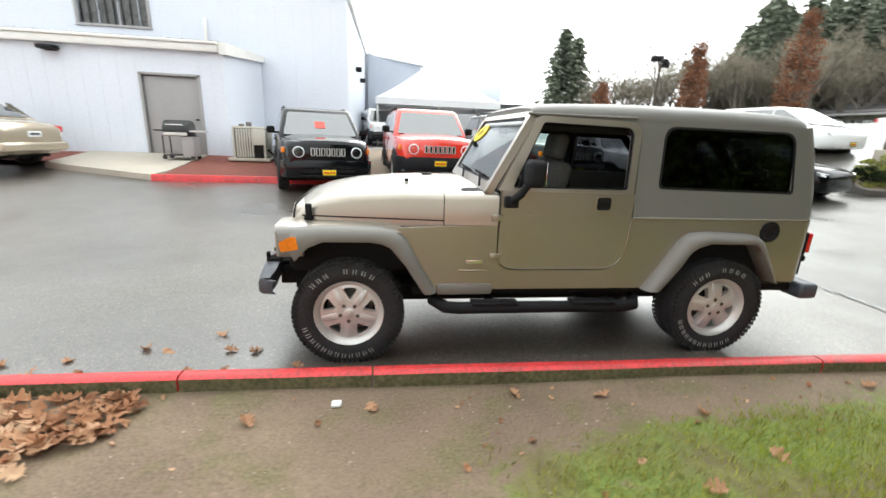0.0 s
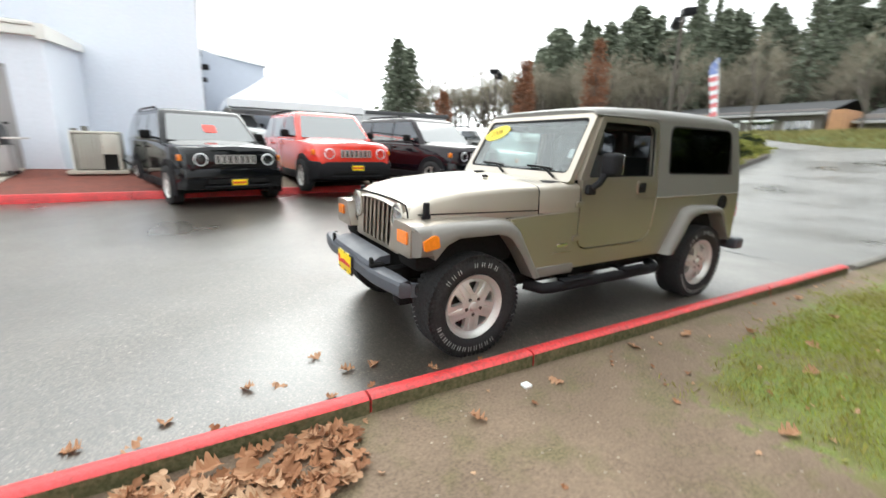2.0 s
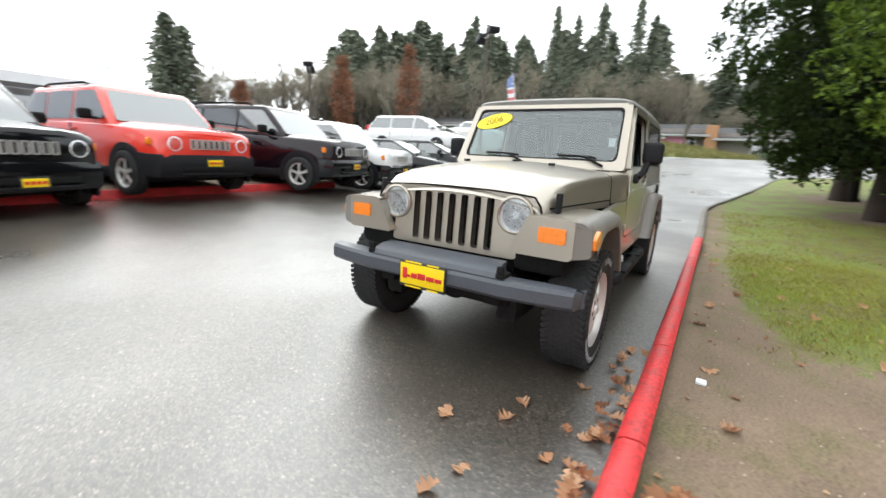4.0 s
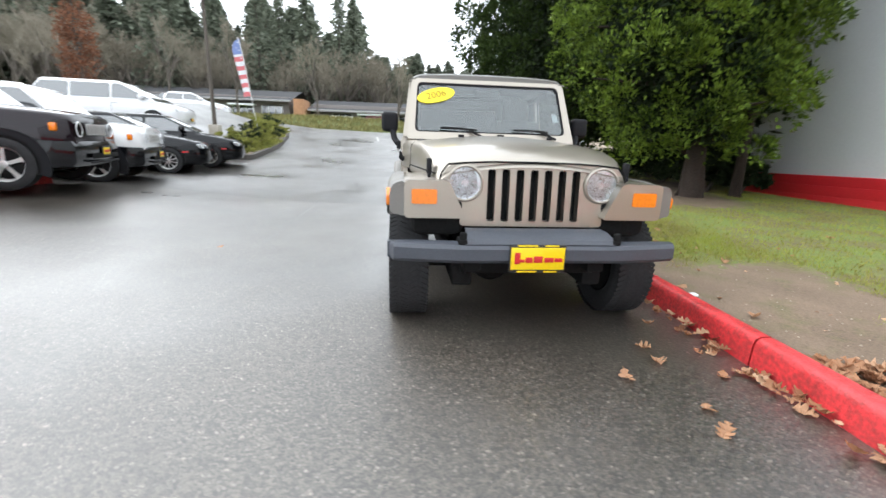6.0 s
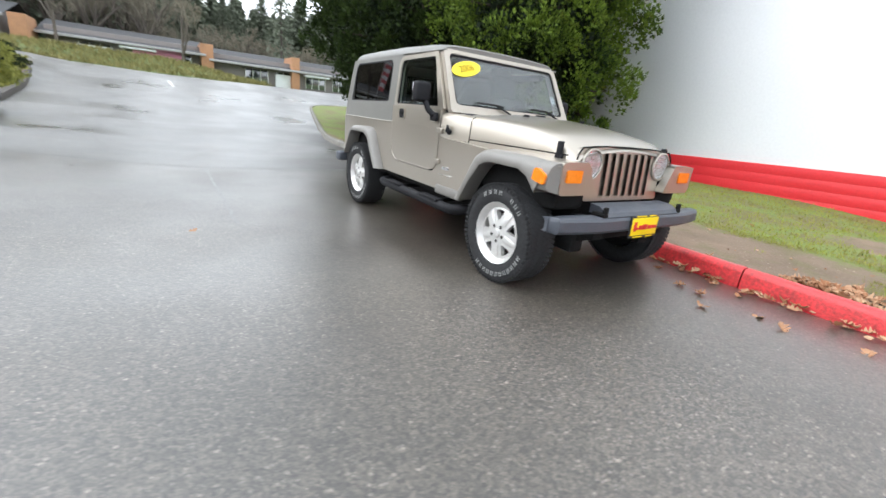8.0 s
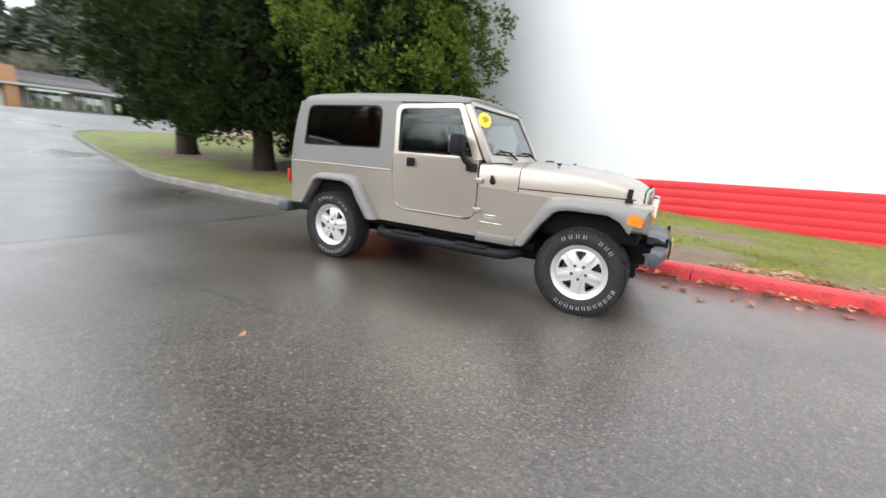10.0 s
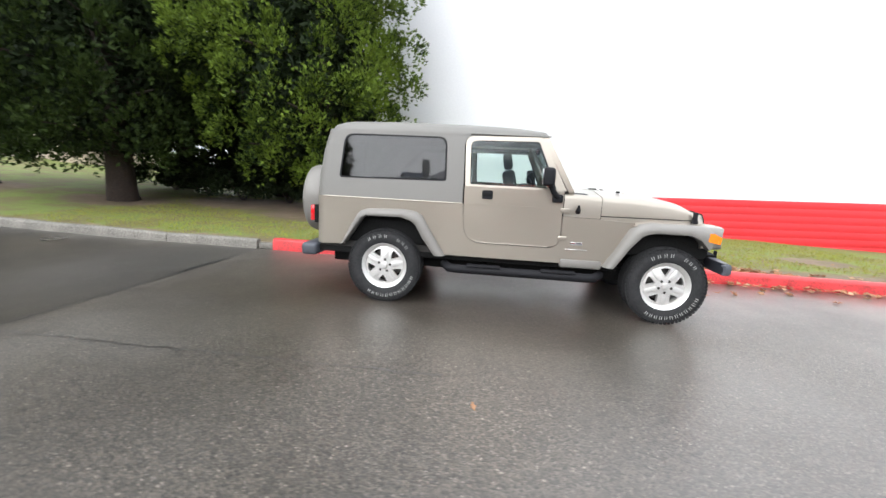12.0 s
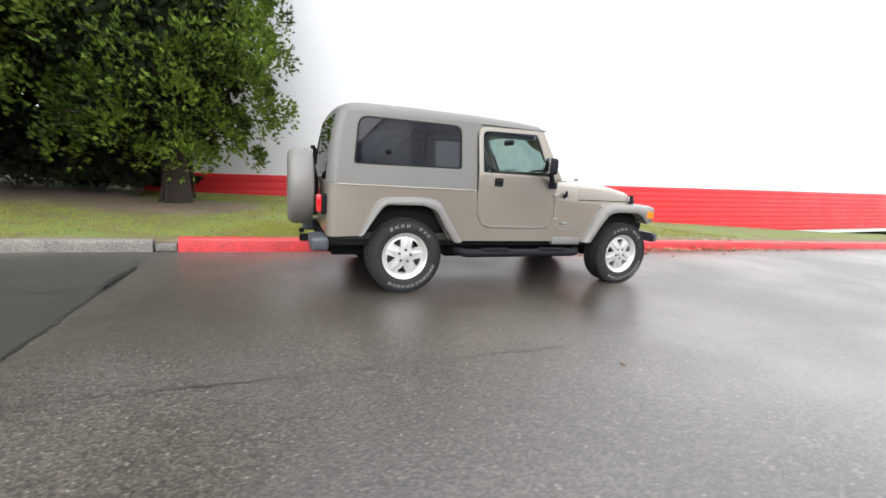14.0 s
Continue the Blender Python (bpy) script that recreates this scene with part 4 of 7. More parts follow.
        loft("fender_top", [[(x, s * 0.48, z + 0.012), (x, s * 0.60, z + 0.008), (x, s * 0.72, z + 0.002), (x, s * 0.778, z - 0.012)] for x, z in ((-1.75, 0.905), (-1.66, 0.918), (-1.5, 0.922), (-1.2, 0.922), (-0.98, 0.90))], PAINT, fender)
        cap = rounded([(0.742, 0.725), (0.742, 0.918), (0.80, 0.905), (0.825, 0.86), (0.825, 0.74)], [0.005, 0.02, 0.03, 0.03, 0.02], 3)
        plate("end_cap", cap, lambda u, v, d: (-1.748 + d + 0.6 * max(0, u - 0.78), s * u, v), 0.13, FLARE, fender, "grey flare end cap")
        sig = rounded([(0.565, 0.795), (0.705, 0.795), (0.705, 0.875), (0.565, 0.875)], 0.012, 3)
        plate("turn_signal", sig, lambda u, v, d: (-1.765 + d, s * u, v), 0.02, AMBER, fender, "amber turn signal")
        mark = rounded([(-1.60, 0.795), (-1.705, 0.775), (-1.715, 0.835), (-1.645, 0.870), (-1.615, 0.868)], 0.012, 3)
        plate("side_marker", mark, side(s, 0.843), 0.02, AMBER, fender, "amber side marker")
        box("inner_arch", (-1.70, s * 0.40, 0.60), (-0.92, s * 0.70, 0.84), BLACK, car, 0.05)
        box("inner_arch", (0.92, s * 0.45, 0.55), (1.72, s * 0.70, 0.838), BLACK, car, 0.05)
        # hood latch
        lt = empty("hood_latch")
        lt.parent = car
        box("strap", (-1.595, s * 0.585, 0.945), (-1.555, s * 0.615, 1.035), PLASTIC, lt, 0.008)
        box("base", (-1.605, s * 0.59, 0.925), (-1.545, s * 0.61, 0.955), PLASTIC, lt, 0.006)
        # badge as plain bars
        for a, b, z0, z1 in ((-0.55, -0.44, 0.672, 0.70), (-0.60, -0.40, 0.628, 0.634)):
            box("badge", (a, s * 0.752, z0), (b, s * 0.756, z1), CHROME, car, 0.004, "silver badge bar")
        # side step
        st = empty("side_step")
        st.parent = car
        tube("step_tube", [(0.74, s * 0.66, 0.39), (0.68, s * 0.77, 0.375), (0.60, s * 0.79, 0.375), (-0.60, s * 0.79, 0.375), (-0.68, s * 0.77, 0.375), (-0.76, s * 0.66, 0.39)], 0.042, PLASTIC, st, 14, "black side step tube")
        for x in (-0.35, 0.35):
            box("step_pad", (x - 0.16, s * 0.745, 0.408), (x + 0.16, s * 0.835, 0.425), PLASTIC, st, 0.006)
            box("step_bracket", (x - 0.03, s * 0.50, 0.37), (x + 0.03, s * 0.79, 0.40), BLACK, st, 0.006)
        box("rocker_guard", (-0.745, s * 0.70, 0.455), (-0.36, s * 0.764, 0.540), FLARE, car, 0.02)
        # tail
        tl = empty("tail_lamp")
        tl.parent = car
        box("housing", (2.026, s * 0.585, 0.72), (2.07, s * 0.70, 0.90), BLACK, tl, 0.01)
        box("lens", (2.066, s * 0.59, 0.74), (2.112, s * 0.695, 0.895), RED_LENS, tl, 0.012)
        box("rear_bumper", (2.01, s * 0.42, 0.405), (2.165, s * 0.80, 0.525), BUMPER, car, 0.03, segs=3)
    # number plate bracket under the left tail lamp
    brk = empty("plate_bracket")
    brk.parent = car
    box("backing", (2.026, -0.70, 0.575), (2.062, -0.43, 0.70), PLASTIC, brk, 0.012)
    box("lamp", (2.058, -0.68, 0.665), (2.115, -0.46, 0.715), BLACK, brk, 0.015)
    box("plate", (2.062, -0.69, 0.565), (2.07, -0.44, 0.66), PLASTIC, brk, 0.004)
    # fuel filler on the left
    bm = bmesh.new()
    lathe_bm(bm, [(-0.752, 0.075), (-0.765, 0.075), (-0.765, 0.055), (-0.757, 0.045), (-0.757, 0.0)], 28)
    ff = part("fuel_filler", bm, PLASTIC, car, "dark fuel filler cup")
    ff.location = (1.66, 0, 0.915)
    smooth_shade(ff)
    # floor, firewall, rear panel, underbody
    box("floor_pan", (-0.9, -0.70, 0.44), (2.03, 0.70, 0.50), BLACK, car, 0.01)
    box("chassis", (-1.72, -0.42, 0.38), (2.0, 0.42, 0.47), BLACK, car, 0.02)
    for s in (-1, 1):
        box("frame_rail", (-1.70, s * 0.34, 0.30), (1.95, s * 0.46, 0.43), BLACK, car, 0.015)
    box("skid_plate", (-0.45, -0.36, 0.245), (0.75, 0.36, 0.36), BLACK, car, 0.05)
    box("tank_guard", (1.42, -0.40, 0.31), (1.98, 0.40, 0.46), BLACK, car, 0.04)
    box("engine_bay", (-1.62, -0.40, 0.45), (-0.72, 0.40, 0.98), BLACK, car, 0.03)
    box("firewall", (-0.72, -0.64, 0.46), (-0.66, 0.64, 1.04), BLACK, car, 0.01)
    for x in (-WB, WB):
        tube("axle", [(x, -0.62, HUBZ), (x, 0.62, HUBZ)], 0.045, BLACK, car, 12)
        bm = bmesh.new()
        bmesh.ops.create_uvsphere(bm, u_segments=14, v_segments=10, radius=0.14, matrix=Matrix.Translation((x, 0.15, HUBZ)))
        smooth_shade(part("differential", bm, BLACK, car))
    tube("muffler", [(1.75, -0.35, 0.42), (1.75, 0.35, 0.42)], 0.09, BLACK, car, 14)
    box("tailgate", (1.992, -0.668, 0.53), (2.030, 0.668, 1.0), PAINT, car, 0.02)
    box("rear_crossmember", (1.98, -0.45, 0.42), (2.06, 0.45, 0.53), BLACK, car, 0.02)
    # hood
    st = [(-0.352, 0.750, 0.937, 1.135, 1.15), (-0.52, 0.732, 0.932, 1.13, 1.165), (-0.70, 0.694, 0.927, 1.12, 1.185), (-0.706, 0.690, 0.905, 1.12, 1.187), (-1.0, 0.652, 0.908, 1.112, 1.175), (-1.3, 0.614, 0.915, 1.088, 1.145), (-1.5, 0.590, 0.922, 1.052, 1.105), (-1.60, 0.572, 0.925, 1.00, 1.070), (-1.66, 0.560, 0.925, 0.965, 1.035), (-1.695, 0.548, 0.925, 0.94, 1.00)]
    def hood_rows(seq):
        rows = []
        for x, hw, lo, zs, zc in seq:
            half = [(hw + 0.004, lo), (hw, lo + 0.25 * (zs - lo)), (hw - 0.005, zs - 0.035), (hw - 0.014, zs - 0.012), (hw - 0.04, zs + 0.006)]
            for k in (0.82, 0.6, 0.4, 0.2):
                half.append(((hw - 0.04) * k, zs + 0.006 + (zc - zs - 0.006) * (1 - k ** 2)))
            rows.append([(x, -y, z) for y, z in half] + [(x, 0, zc)] + [(x, y, z) for y, z in reversed(half)])
        return rows
    loft("cowl", hood_rows(st[:3]), PAINT, car, angle=50)
    hood = loft("hood", hood_rows(st[3:]), PAINT, car, "khaki hood with domed middle", angle=50)
    for s in (-1, 1):
        tube("hood_seam", [(x, s * y, 0.952) for x, y in ((-0.706, 0.689), (-1.0, 0.652), (-1.3, 0.614), (-1.5, 0.589), (-1.62, 0.567))], 0.005, BLACK, hood, 6)
    for y in (-0.33, 0.33):
        box("washer_jet", (-0.95, y - 0.02, 1.165), (-0.92, y + 0.02, 1.185), PLASTIC, hood, 0.004)
    box("hood_bumper", (-0.80, -0.02, 1.18), (-0.72, 0.02, 1.196), PLASTIC, hood, 0.004)
    ab = bmesh.new()
    tube_bm(ab, [(-0.482, 0.735, 0.985), (-0.482, 0.762, 1.0), (-0.482, 0.768, 1.045)], [0.024, 0.022, 0.010], 10)
    smooth_shade(part("aerial_base", ab, PLASTIC, car, "black aerial base"), 50)
    # grille
    gz = lambda u, v, d: (-1.690 + d + 0.06 * max(0.0, v - 0.70), u, v)
    go = rounded([(-0.43, 0.66), (0.43, 0.66), (0.545, 0.93), (0.50, 1.005), (0.25, 1.022), (-0.25, 1.022), (-0.50, 1.005), (-0.545, 0.93)], [0.04, 0.04, 0.06, 0.06, 0.1, 0.1, 0.06, 0.06], 4)
    slots = [rounded([(c - 0.0225, 0.69), (c + 0.0225, 0.69), (c + 0.0225, 0.985), (c - 0.0225, 0.985)], 0.014, 3) for c in [0.083 * (k - 3) for k in range(7)]]
    lamp_holes = [ellipse(c, 0.905, 0.098, 0.098, 28) for c in (-0.402, 0.402)]
    grille = panel("grille", go, slots + lamp_holes, gz, 0.05, PAINT, car, "khaki grille with seven upright slots")
    for hole in slots:
        c = sum(u for u, v in hole) / len(hole)
        ring_plate("slot_trim", [(c + (u - c) * 1.16, 0.8375 + (v - 0.8375) * 1.025) for u, v in hole], hole, lambda u, v, d: (-1.694 + d + 0.06 * max(0.0, v - 0.70), u, v), 0.02, PAINT, grille)
    tube("hood_gap", [gz(u, v, -0.004) for u, v in ((-0.548, 0.925), (-0.535, 0.965), (-0.50, 1.008), (-0.40, 1.018), (-0.25, 1.026), (0.0, 1.028), (0.25, 1.026), (0.40, 1.018), (0.50, 1.008), (0.535, 0.965), (0.548, 0.925))], 0.006, BLACK, grille, 6)
    box("radiator", (-1.60, -0.33, 0.66), (-1.57, 0.33, 1.0), BLACK, car, 0)
    for c in (-0.402, 0.402):
        hl = empty("headlamp")
        hl.parent = grille
        x0 = -1.685
        bm = bmesh.new()
        lathe_bm(bm, [(0.06, 0.0), (0.045, 0.04), (0.02, 0.07), (0.0, 0.09)], 36, "x")
        o = smooth_shade(part("reflector", bm, REFLECTOR, hl))
        o.location = (x0, c, 0.905)
        bm = bmesh.new()
        lathe_bm(bm, [(0.0, 0.0), (0.0, 0.022), (0.02, 0.03), (0.05, 0.03)], 20, "x")
        o = smooth_shade(part("bulb_shield", bm, CHROME, hl))
        o.location = (x0 + 0.005, c, 0.905)
        bm = bmesh.new()
        lathe_bm(bm, [(0.0, 0.091), (-0.012, 0.089), (-0.022, 0.06), (-0.026, 0.03), (-0.027, 0.0)], 36, "x")
        o = smooth_shade(part("lens", bm, LENS, hl, "clear round lens"), 60)
        o.visible_shadow = False
        o.location = (x0, c, 0.905)
        bm = bmesh.new()
        lathe_bm(bm, [(0.01, 0.090), (-0.010, 0.090), (-0.014, 0.096), (-0.008, 0.106), (0.01, 0.108)], 40, "x")
        o = smooth_shade(part("bezel", bm, PAINT, hl))
        o.location = (x0, c, 0.905)
    # bumper
    bump = empty("front_bumper")
    bump.parent = car
    rows = []
    for y in (-0.835, -0.80, -0.64, -0.45, 0.45, 0.64, 0.80, 0.835):
        a = abs(y)
        xf = -1.912 + (0.025 if a > 0.6 else 0) + (0.12 if a > 0.82 else 0.03 if a > 0.78 else 0)
        xb = -1.79 if a > 0.5 else -1.81
        t, b = (0.60, 0.495) if a < 0.82 else (0.59, 0.505)
        rows.append([(xf + 0.02, y, b), (xf, y, b + 0.02), (xf, y, t - 0.025), (xf + 0.012, y, t - 0.006), (xf + 0.03, y, t), (xb, y, t), (xb, y, b)])
    loft("bar", rows, BUMPER, bump, "slate grey plastic bumper bar", closed=True, caps=True, angle=30)
    rows = [[(-1.90, y, 0.60), (-1.885, y, 0.625), (-1.82, y * 0.97, 0.655), (-1.74, y * 0.95, 0.66), (-1.74, y * 0.95, 0.60)] for y in (-0.42, -0.40, 0.40, 0.42)]
    loft("cover", rows, BUMPER, bump, closed=True, caps=True, angle=30)
    for y in (-0.43, 0.43):
        hk = bmesh.new()
        add_box(hk, (-1.90, y - 0.025, 0.595), (-1.80, y + 0.025, 0.625), 0.01)
        add_box(hk, (-1.90, y - 0.02, 0.62), (-1.875, y + 0.02, 0.665), 0.01)
        smooth_shade(part("tow_hook", hk, BLACK, bump))
    for y in (-0.36, 0.36):
        box("bracket", (-1.82, y - 0.05, 0.42), (-1.60, y + 0.05, 0.56), BLACK, bump, 0.01)
    plt = empty("number_plate")
    plt.parent = bump
    box("surround", (-1.929, -0.130, 0.452), (-1.915, 0.183, 0.608), INK, plt, 0.006)
    box("panel", (-1.933, -0.122, 0.470), (-1.927, 0.175, 0.592), YELLOW, plt, 0.004, "yellow dealer plate")
    for a, b in ((-0.085, -0.01), (0.03, 0.14)):
        box("strip", (-1.933, a, 0.598), (-1.928, b, 0.606), YELLOW, plt, 0)
        box("strip", (-1.933, a, 0.455), (-1.928, b, 0.463), YELLOW, plt, 0)
    for k, (y0, y1, z0, z1) in enumerate(((0.125, 0.155, 0.502, 0.566), (0.10, 0.128, 0.512, 0.528), (0.055, 0.095, 0.510, 0.540), (0.0, 0.05, 0.510, 0.546), (-0.06, -0.008, 0.512, 0.538), (-0.11, -0.065, 0.514, 0.536))):
        box("lettering_bar", (-1.937, y0, z0), (-1.932, y1, z1), RED_INK, plt, 0.002)
    # windscreen
    ws = lambda u, v, d: (-0.445 + 0.262 * (v / 0.5) + d * 0.88, u * (1 - 0.055 * v / 0.5), 1.150 + v * 0.945 - d * 0.45)
    fo = rounded([(-0.715, 0.0), (0.715, 0.0), (0.715, 0.545), (-0.715, 0.545)], 0.03, 5)
    fi = rounded([(-0.655, 0.065), (0.655, 0.065), (0.66, 0.508), (-0.66, 0.508)], 0.05, 5)
    wsf = ring_plate("windscreen_frame", fo, fi, ws, 0.05, PAINT, car)
    screen = plate("windscreen", fi, lambda u, v, d: ws(u, v, d + 0.012), 0.005, SCREEN, wsf, "clear windscreen with yellow sticker")
    screen.visible_shadow = False
    ring_plate("windscreen_seal", [(u * 1.006, 0.2865 + (v - 0.2865) * 1.02) for u, v in fi], [(u * 0.975, 0.2865 + (v - 0.2865) * 0.93) for u, v in fi], lambda u, v, d: ws(u, v, d + 0.008), 0.003, PLASTIC, wsf)
    for y0, y1 in ((0.42, 0.05), (-0.22, -0.58)):
        wp = empty("wiper")
        wp.parent = wsf
        p = [ws(y1 + 0.02, 0.02, -0.02), ws((y0 * 0.45 + y1 * 0.55), 0.085, -0.02)]
        tube("wiper_arm", p, 0.009, BLACK, wp, 8)
        tube("wiper_blade", [ws(y0 + 0.02, 0.098, -0.010), ws((y0 + y1) / 2 + 0.02, 0.092, -0.016), ws(y1 + 0.08, 0.085, -0.010)], 0.009, BLACK, wp, 8)
    stk = plate("sticker", ellipse(0.485, 0.395, 0.172, 0.066, 36, radians(-13)), lambda u, v, d: ws(u, v, d + 0.003), 0.004, YELLOW_STICKER, wsf, "yellow oval year sticker")
    e1, e2 = Vector(ws(0.6, 0.36, 0)) , Vector(ws(0.37, 0.418, 0))
    ax = (e2 - e1).normalized()
    nn = Vector((-0.88, 0, 0.45)).normalized()
    ay = nn.cross(ax).normalized()
    o = Vector(ws(0.485, 0.395, -0.002))
    words("year_writing", "2006", 0.088, Matrix((( ax.x, ay.x, nn.x, o.x), (ax.y, ay.y, nn.y, o.y), (ax.z, ay.z, nn.z, o.z), (0, 0, 0, 1))), OLIVE_INK, stk)
    plate("paper_decal", [(-0.62, 0.195), (-0.57, 0.195), (-0.57, 0.265), (-0.62, 0.265)], lambda u, v, d: ws(u, v, d + 0.018), 0.002, PAPER, wsf, "white paper decal")
    box("inside_mirror", (-0.17, -0.11, 1.52), (-0.14, 0.11, 1.585), PLASTIC, wsf, 0.02)
    # hardtop: sides with tinted panes, roof, tailgate glass
    top = empty("hardtop")
    top.parent = car
    def rear_x(z):
        """Where the hardtop's side begins to turn into its rear corner."""
        for (za, xa), (zb, xb) in (((1.0, 1.945), (1.2, 1.937)), ((1.2, 1.937), (1.45, 1.90)), ((1.45, 1.90), (1.70, 1.835))):
            if z <= zb:
                break
        return xa + (xb - xa) * (z - za) / (zb - za)
    for s in (-1, 1):
        so = [(0.588, 1.003)] + [(rear_x(z), z) for z in (1.003, 1.2, 1.45, 1.60, 1.64)] + [ (0.60, 1.65), (-0.17, 1.66), (-0.165, 1.645), (0.52, 1.63), (0.575, 1.60), (0.60, 1.54), (0.59, 1.2)]
        hole = rounded([(0.762, 1.205), (1.795, 1.190), (1.755, 1.60), (0.775, 1.605)], [0.035, 0.035, 0.09, 0.085], 6)
        sp = panel("side_panel", so, [hole], lean(s, 0.748), 0.035, TOP, top, "grey-khaki hardtop side")
        loft("rear_corner", [[(rear_x(z) + 0.085 * math.sin(a), s * (0.663 - 0.115 * max(0.0, z - 1.0) + 0.085 * math.cos(a)), z) for z in (1.003, 1.2, 1.45, 1.60, 1.645)] for a in [math.pi / 2 * k / 7 for k in range(8)]], TOP, top, angle=60)
        g = plate("side_pane", [(1.31 + (u - 1.31) * 1.012, 1.395 + (v - 1.395) * 1.02) for u, v in hole], pane(s, 0.720), 0.004, DARK_GLASS, sp, "dark tinted rear side window")
        ring_plate("pane_seal", [(1.31 + (u - 1.31) * 1.016, 1.395 + (v - 1.395) * 1.03) for u, v in hole], [(1.31 + (u - 1.31) * 0.985, 1.395 + (v - 1.395) * 0.96) for u, v in hole], lean(s, 0.7495), 0.006, PLASTIC, sp)
    rows = []
    for x, e, zc, hw in ((-0.160, 1.652, 1.700, 0.655), (-0.13, 1.656, 1.716, 0.668), (0.1, 1.652, 1.745, 0.672), (0.6, 1.648, 1.765, 0.675), (1.2, 1.645, 1.768, 0.675), (1.7, 1.640, 1.755, 0.672), (1.80, 1.637, 1.742, 0.668), (1.85, 1.634, 1.728, 0.655), (1.895, 1.625, 1.708, 0.625), (1.925, 1.612, 1.678, 0.575), (1.938, 1.60, 1.65, 0.53)):
        half = [(hw, e - 0.03), (hw + 0.002, e), (hw - 0.012, e + (zc - e) * 0.35), (hw - 0.045, e + (zc - e) * 0.62), (hw - 0.13, e + (zc - e) * 0.80), (hw * 0.5, e + (zc - e) * 0.95), (0, zc)]
        rows.append([(x, -y, z) for y, z in half] + [(x, y, z) for y, z in reversed(half[:-1])])
    loft("roof", rows, TOP, top, "grey-khaki hardtop roof", caps=True, angle=50)
    for s in (-1, 1):
        tube("drip_rail", [(-0.19, s * 0.678, 1.648), (0.55, s * 0.684, 1.650)], 0.008, TOP, top, 8)
    rp = lambda u, v, d: (rear_x(v) + 0.085 - d, u * (1 - 0.17 * (v - 1.0)), v)
    panel("rear_panel", rounded([(-0.664, 1.0), (0.664, 1.0), (0.664, 1.64), (-0.664, 1.64)], 0.01, 3), [rounded([(-0.60, 1.04), (0.60, 1.04), (0.60, 1.60), (-0.60, 1.60)], 0.06, 5)], rp, 0.035, TOP, top)
    plate("rear_window", rounded([(-0.652, 1.03), (0.652, 1.03), (0.652, 1.61), (-0.652, 1.61)], 0.05, 5), lambda u, v, d: rp(u, v, d - 0.006), 0.005, DARK_GLASS, top, "dark tinted rear window")
    # spare wheel in its hard cover
    spare = empty("spare_wheel")
    spare.parent = car
    bm = bmesh.new()
    lathe_bm(bm, [(2.10, 0.30), (2.115, 0.362), (2.14, 0.372), (2.28, 0.370), (2.32, 0.352), (2.338, 0.31), (2.342, 0.15), (2.342, 0.0)], 56, "x")
    o = smooth_shade(part("cover", bm, FLARE, spare, "grey-khaki hard spare-wheel cover"), 50)
    o.location = (0, 0.06, 0.925)
    bm = bmesh.new()
    lathe_bm(bm, [(2.05, 0.0), (2.05, 0.10), (2.11, 0.33), (2.12, 0.34), (2.12, 0.0)], 40, "x")
    o = smooth_shade(part("carrier", bm, BLACK, spare))
    o.location = (0, 0.06, 0.925)
    box("brake_light", (2.08, 0.0, 1.30), (2.12, 0.12, 1.335), BLACK, spare, 0.01)
    box("light_arm", (2.06, 0.05, 1.15), (2.10, 0.07, 1.31), BLACK, spare, 0.005)
    hitch = bmesh.new()
    add_box(hitch, (2.0, -0.04, 0.36), (2.22, 0.04, 0.43), 0.01)
    bmesh.ops.create_uvsphere(hitch, u_segments=12, v_segments=8, radius=0.028, matrix=Matrix.Translation((2.2, 0, 0.47)))
    smooth_shade(part("tow_hitch", hitch, BLACK, car))
    # cabin
    cab = empty("cabin")
    cab.parent = car
    box("dashboard", (-0.62, -0.66, 0.85), (-0.32, 0.66, 1.15), PLASTIC, cab, 0.06, segs=3)
    for y, x, tall in ((-0.34, 0.02, 0.56), (0.34, -0.10, 0.42)):
        seat = empty("front_seat")
        seat.parent = cab
        m = pose(x, y, 0.80, 0, 12, 0)
        box("seat_back", (-0.06, -0.24, 0.0), (0.08, 0.24, tall), SEAT, seat, 0.05, m=m, segs=3)
        box("cushion", (x - 0.50, y - 0.25, 0.66), (x + 0.04, y + 0.25, 0.82), SEAT, seat, 0.05, segs=3)
        if tall > 0.5:
            box("head_rest", (-0.05, -0.13, 0.0), (0.05, 0.13, 0.20), SEAT, seat, 0.045, m=pose(x + 0.115, y, 1.35, 0, 10, 0), segs=3)
    wheel = bmesh.new()
    ring = [pose(-0.18, -0.34, 1.10, 0, -62, 0) @ Vector((0.185 * math.cos(a), 0.185 * math.sin(a), 0)) for a in [2 * math.pi * k / 24 for k in range(25)]]
    tube_bm(wheel, ring, 0.016, 8, cap=False)
    for a in (0.4, 2.74, 4.71):
        tube_bm(wheel, [pose(-0.18, -0.34, 1.10, 0, -62, 0) @ Vector((0.18 * math.cos(a), 0.18 * math.sin(a), 0)), pose(-0.18, -0.34, 1.10, 0, -62, 0) @ Vector((0, 0, -0.03))], 0.018, 6)
    smooth_shade(part("steering_wheel", wheel, BLACK, cab))
    box("rear_bench", (1.02, -0.5, 0.72), (1.45, 0.5, 0.86), SEAT, cab, 0.05)
    m = pose(1.45, 0, 0.85, 0, 12, 0)
    box("bench_back", (-0.06, -0.5, 0.0), (0.08, 0.5, 0.48), SEAT, cab, 0.05, m=m)
